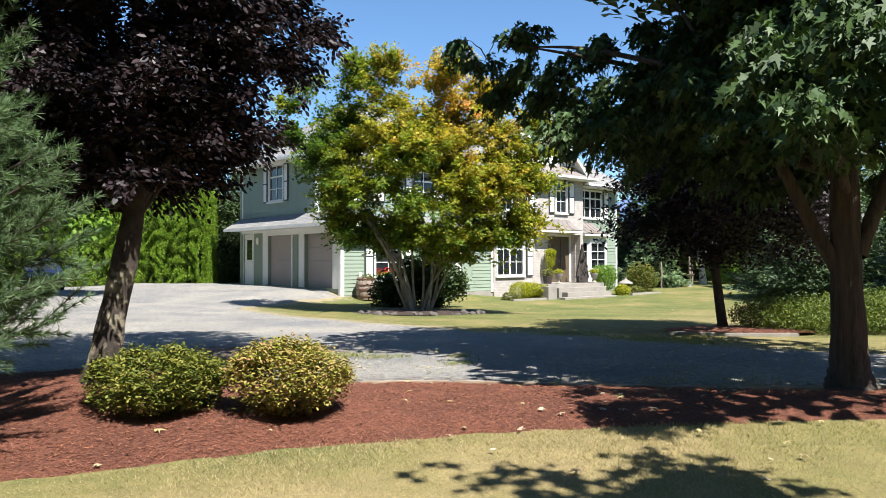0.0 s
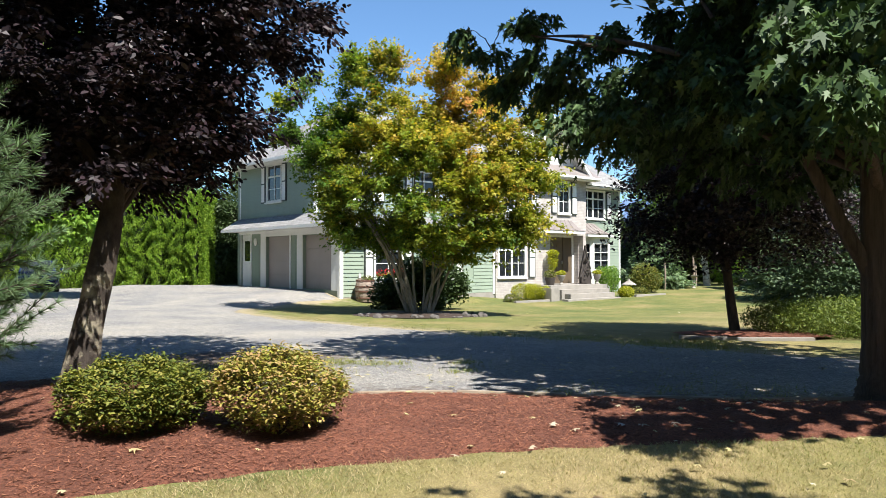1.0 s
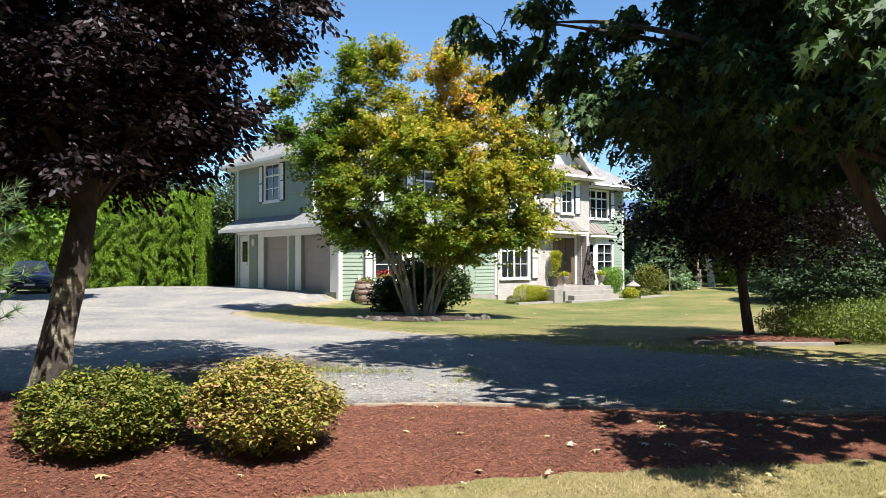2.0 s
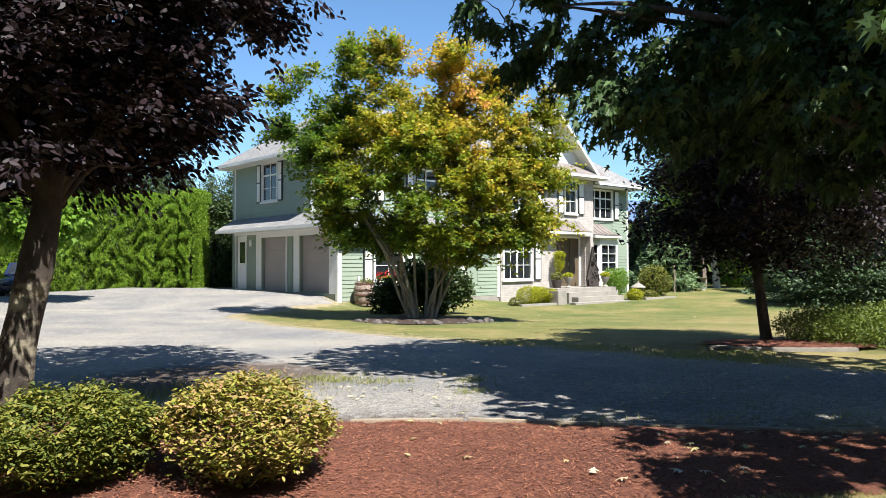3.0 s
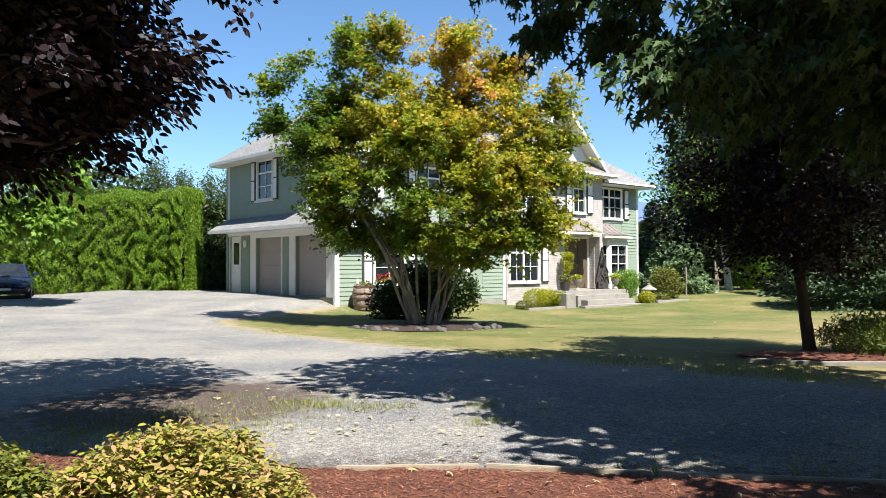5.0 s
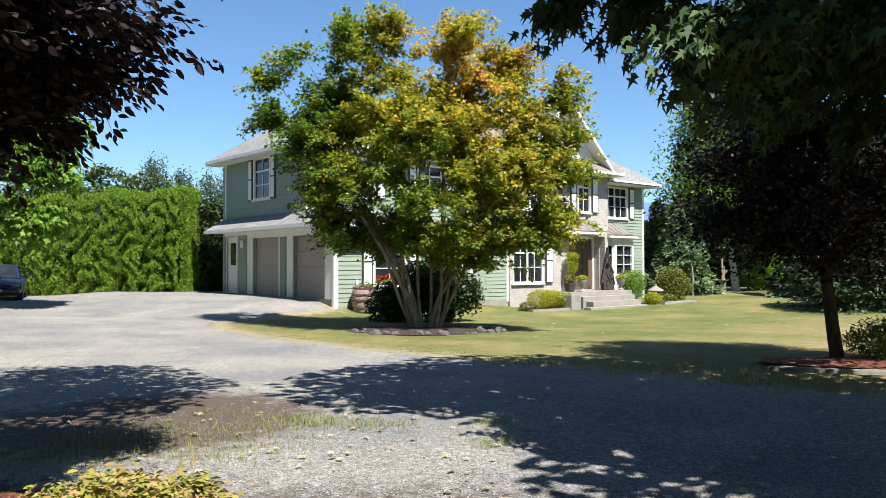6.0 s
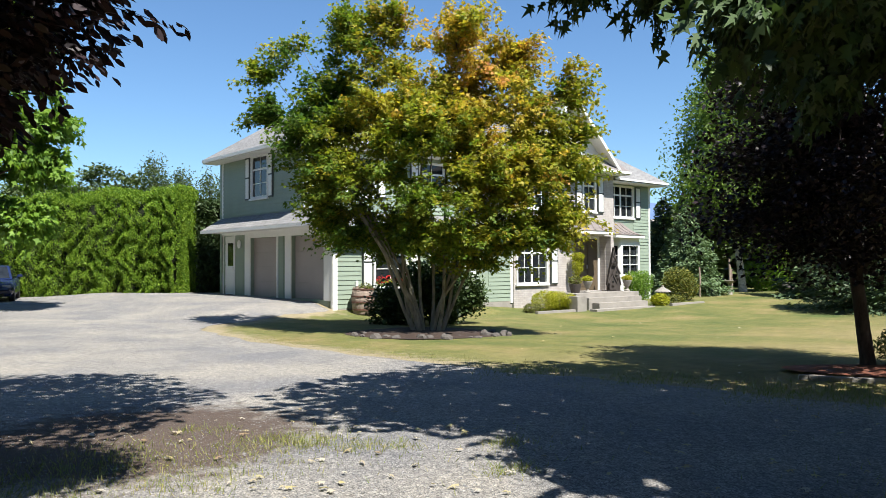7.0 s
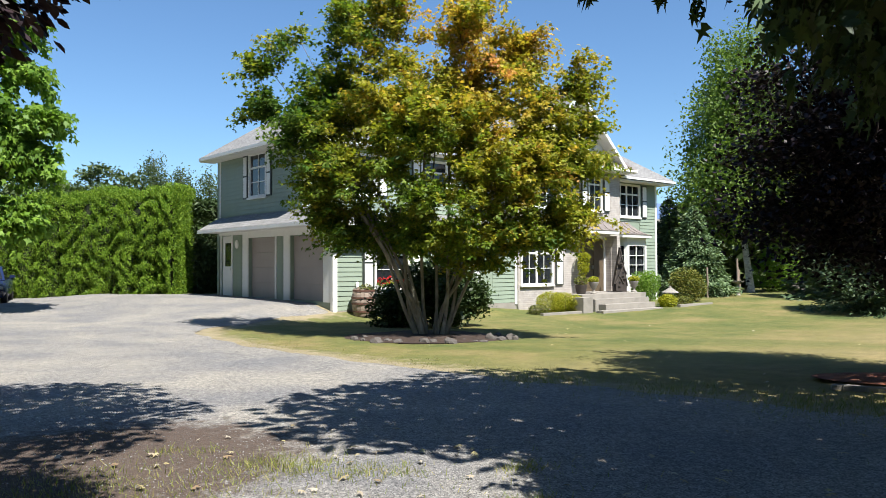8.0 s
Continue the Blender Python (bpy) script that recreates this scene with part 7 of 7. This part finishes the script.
def blades(x, y, z, length, width, lean=0.5):
    n = len(x)
    a = rng.uniform(0, 2 * np.pi, n)
    ln = length * rng.uniform(0.5, 1.3, n)
    side = np.stack([np.cos(a), np.sin(a), np.zeros(n)], 1) * width
    tip = np.stack([rng.normal(size=n) * lean, rng.normal(size=n) * lean, np.ones(n)], 1) * ln[:, None]
    b = np.stack([x, y, z], 1)
    v = np.stack([b - side, b + side, b + tip], 1).reshape(-1, 3)
    return raw_mesh("grass", v, np.arange(3 * n), np.full(n, 3))


# near lawn
x, y = rng.uniform(-18.5, -7.5, 200000), rng.uniform(-25.0, -18.8, 200000)
ok = (inside_distance(x, y, BED) > 0.0) & ((x + 16.4) * 0.656 + (y + 24.8) * 0.755 > 2.6)
x, y = x[ok], y[ok]
green = rng.uniform(size=len(x)) < 0.12 + 0.8 * ease(-11.6, -9.4, x + 0.25 * np.sin(x * 3.1 + y * 2.3))
for pick, mat, lb in ((~green, L_GRASS, "short dry lawn grass blades"), (green, L_FARGRASS, "short green lawn grass blades")):
    tagged(place("grass", blades(x[pick], y[pick], height(x[pick], y[pick]) - 0.004, 0.028, 0.0026, 0.9), mat), lb, "grass", kind="stuff")
# lawn beyond the drive, thinner
x, y = rng.uniform(-6.5, 4.0, 45000), rng.uniform(-20.5, -4.0, 45000)
ok = (inside_distance(x, y, DRIVE) > rng.uniform(-0.15, 0.4, len(x))) & (inside_distance(x, y, DRIVE) < rng.uniform(0.2, 1.6, len(x))) & (inside_distance(x, y, RING) > 0) & (inside_distance(x, y, ISLAND) > 0)
x, y = x[ok], y[ok]
tagged(place("grass", blades(x, y, height(x, y) - 0.004, 0.028, 0.006, 1.1), L_FARGRASS), "short dry grass of the front lawn", "grass", kind="stuff")
# weeds at the drive's edges
xs, ys = [], []
for cx, cy, r, n in ((-10.2, -15.05, 0.17, 230), (-10.0, -15.35, 0.15, 200), (-9.75, -15.7, 0.16, 240), (-9.55, -15.95, 0.12, 120), (-8.8, -16.45, 0.12, 170), (-10.6, -14.2, 0.1, 90), (-10.35, -14.4, 0.08, 60), (-11.4, -14.75, 0.4, 420), (-9.4, -17.05, 0.13, 200), (-10.8, -15.5, 0.5, 480), (-11.9, -14.9, 0.6, 600), (-12.2, -15.4, 0.45, 700), (-12.8, -15.0, 0.4, 500), (-11.3, -15.9, 0.3, 300), (-10.1, -15.2, 0.3, 320), (-5.4, -13.4, 0.5, 350), (-4.9, -15.0, 0.5, 400), (-4.6, -16.6, 0.5, 600), (-4.3, -17.7, 0.4, 500), (-3.7, -17.2, 0.4, 500), (-8.6, -16.7, 0.4, 60), (-9.7, -16.2, 0.5, 90), (-7.6, -19.2, 0.6, 160), (-9.4, -18.9, 0.25, 90), (-8.7, -19.7, 0.3, 160), (-8.0, -20.4, 0.3, 160), (-7.0, -21.2, 0.35, 160)):
    k = rng.normal(size=(n, 2)) * r * np.array([1, 0.7])
    xs.append(cx + k[:, 0])
    ys.append(cy + k[:, 1])
x, y = np.concatenate(xs), np.concatenate(ys)
tagged(place("weeds", blades(x, y, height(x, y), 0.068, 0.0045, 0.55), L_TUFT), "tufts of weedy grass in the gravel", "weeds", kind="stuff")


def lying(name, x, y, z, size, shape, tilt, spread=0.4):
    n = len(x)
    return leaves(name, np.stack([x, y, z], 1), size, shape, tilt, spread)


CHIP = np.array([(-0.5, -0.11, 0), (0.5, -0.08, 0.02), (0.5, 0.1, 0.0), (-0.5, 0.09, 0.03)])
x, y = scatter_in(BED, 220000, (-17.5, -24.5), (-6.5, -13.5), 0.0)
d = np.maximum(0, -inside_distance(x, y, BED))
tagged(place("bark_chips", lying("bark_chips", x, y, height(x, y) + bed_lift(x, y, d) + 0.006, 0.025, CHIP, 0.7, 0.7), M_CHIP), "loose red-brown bark chips", "bark chips", kind="stuff")
M_PEBBLE = leaf_material("loose gravel stone", [(0.12, 0.12, 0.122), (0.19, 0.19, 0.19), (0.26, 0.258, 0.255), (0.36, 0.355, 0.35)], trans=0.0, rough=0.9)
PEB = np.array([(-0.5, -0.2, 0.0), (0.1, -0.5, 0.1), (0.5, 0.1, 0.0), (0.05, 0.45, 0.15), (-0.4, 0.3, 0.05)])
x, y = scatter_in(DRIVE, 120000, (-15.0, -20.5), (-3.5, -10.0), 0.02)
ok = rng.uniform(size=len(x)) < np.exp(-(((x + 10.0) / 3.0) ** 2 + ((y + 17.2) / 2.6) ** 2))
ex, ey = rng.uniform(-7, 1, 60000), rng.uniform(-21, -0.5, 60000)
ed = inside_distance(ex, ey, DRIVE)
on = (ed > -0.1) & (rng.uniform(size=len(ex)) < 0.5 * np.exp(-np.maximum(ed, 0) / 0.25))
x, y = np.concatenate([x[ok], ex[on]]), np.concatenate([y[ok], ey[on]])
tagged(place("loose_gravel", lying("loose_gravel", x, y, height(x, y) + 0.020, 0.012, PEB, 0.75, 0.6), M_PEBBLE), "loose grey gravel stones", "gravel", kind="stuff")
M_LITTER = leaf_material("brown leaf litter", [(0.03, 0.018, 0.012), (0.06, 0.034, 0.021), (0.11, 0.066, 0.036), (0.025, 0.014, 0.01)], trans=0.05, rough=0.85)
g1 = rng.normal(size=(2600, 2)) * np.array([0.75, 0.8]) + np.array([-11.0, -14.3])
g2 = rng.normal(size=(1200, 2)) * np.array([1.6, 0.5]) + np.array([-8.4, -19.6])
g3 = np.stack([rng.uniform(-13, -5, 350), rng.uniform(-20, -13, 350)], 1)
p = np.concatenate([g1, g2, g3])
tagged(place("leaf_litter", lying("leaf_litter", p[:, 0], p[:, 1], height(p[:, 0], p[:, 1]) + 0.014, 0.022, OVAL, 0.9, 0.7), M_LITTER), "brown leaf litter on the gravel", "leaf litter", kind="stuff")
# pale fallen leaves
p = np.concatenate([np.array([(-11.5, -18.65), (-11.58, -19.36), (-11.0, -18.0), (-13.36, -19.22), (-10.7, -21.42), (-10.9, -17.9)]),
                    np.stack([rng.uniform(-12.5, -8.3, 60), rng.uniform(-23.5, -19.8, 60)], 1), np.stack([rng.uniform(-15, -8, 26), rng.uniform(-20.5, -15.5, 26)], 1), np.stack([rng.uniform(-12.0, -8.6, 60), rng.uniform(-16.8, -13.6, 60)], 1), np.stack([rng.uniform(-6, 8, 40), rng.uniform(-17, -4, 40)], 1), np.stack([rng.uniform(-10.4, -5.0, 110), rng.uniform(-21.0, -16.8, 110)], 1)])
d = -inside_distance(p[:, 0], p[:, 1], BED)
z = height(p[:, 0], p[:, 1]) + np.where(d > 0, bed_lift(p[:, 0], p[:, 1], np.maximum(d, 0)), 0.02) + 0.025
tagged(place("fallen_leaves", lying("fallen_leaves", p[:, 0], p[:, 1], z, 0.07, MAPLE, 0.75, 0.4), L_FALLEN), "pale yellow fallen leaves", "fallen leaves", kind="stuff")
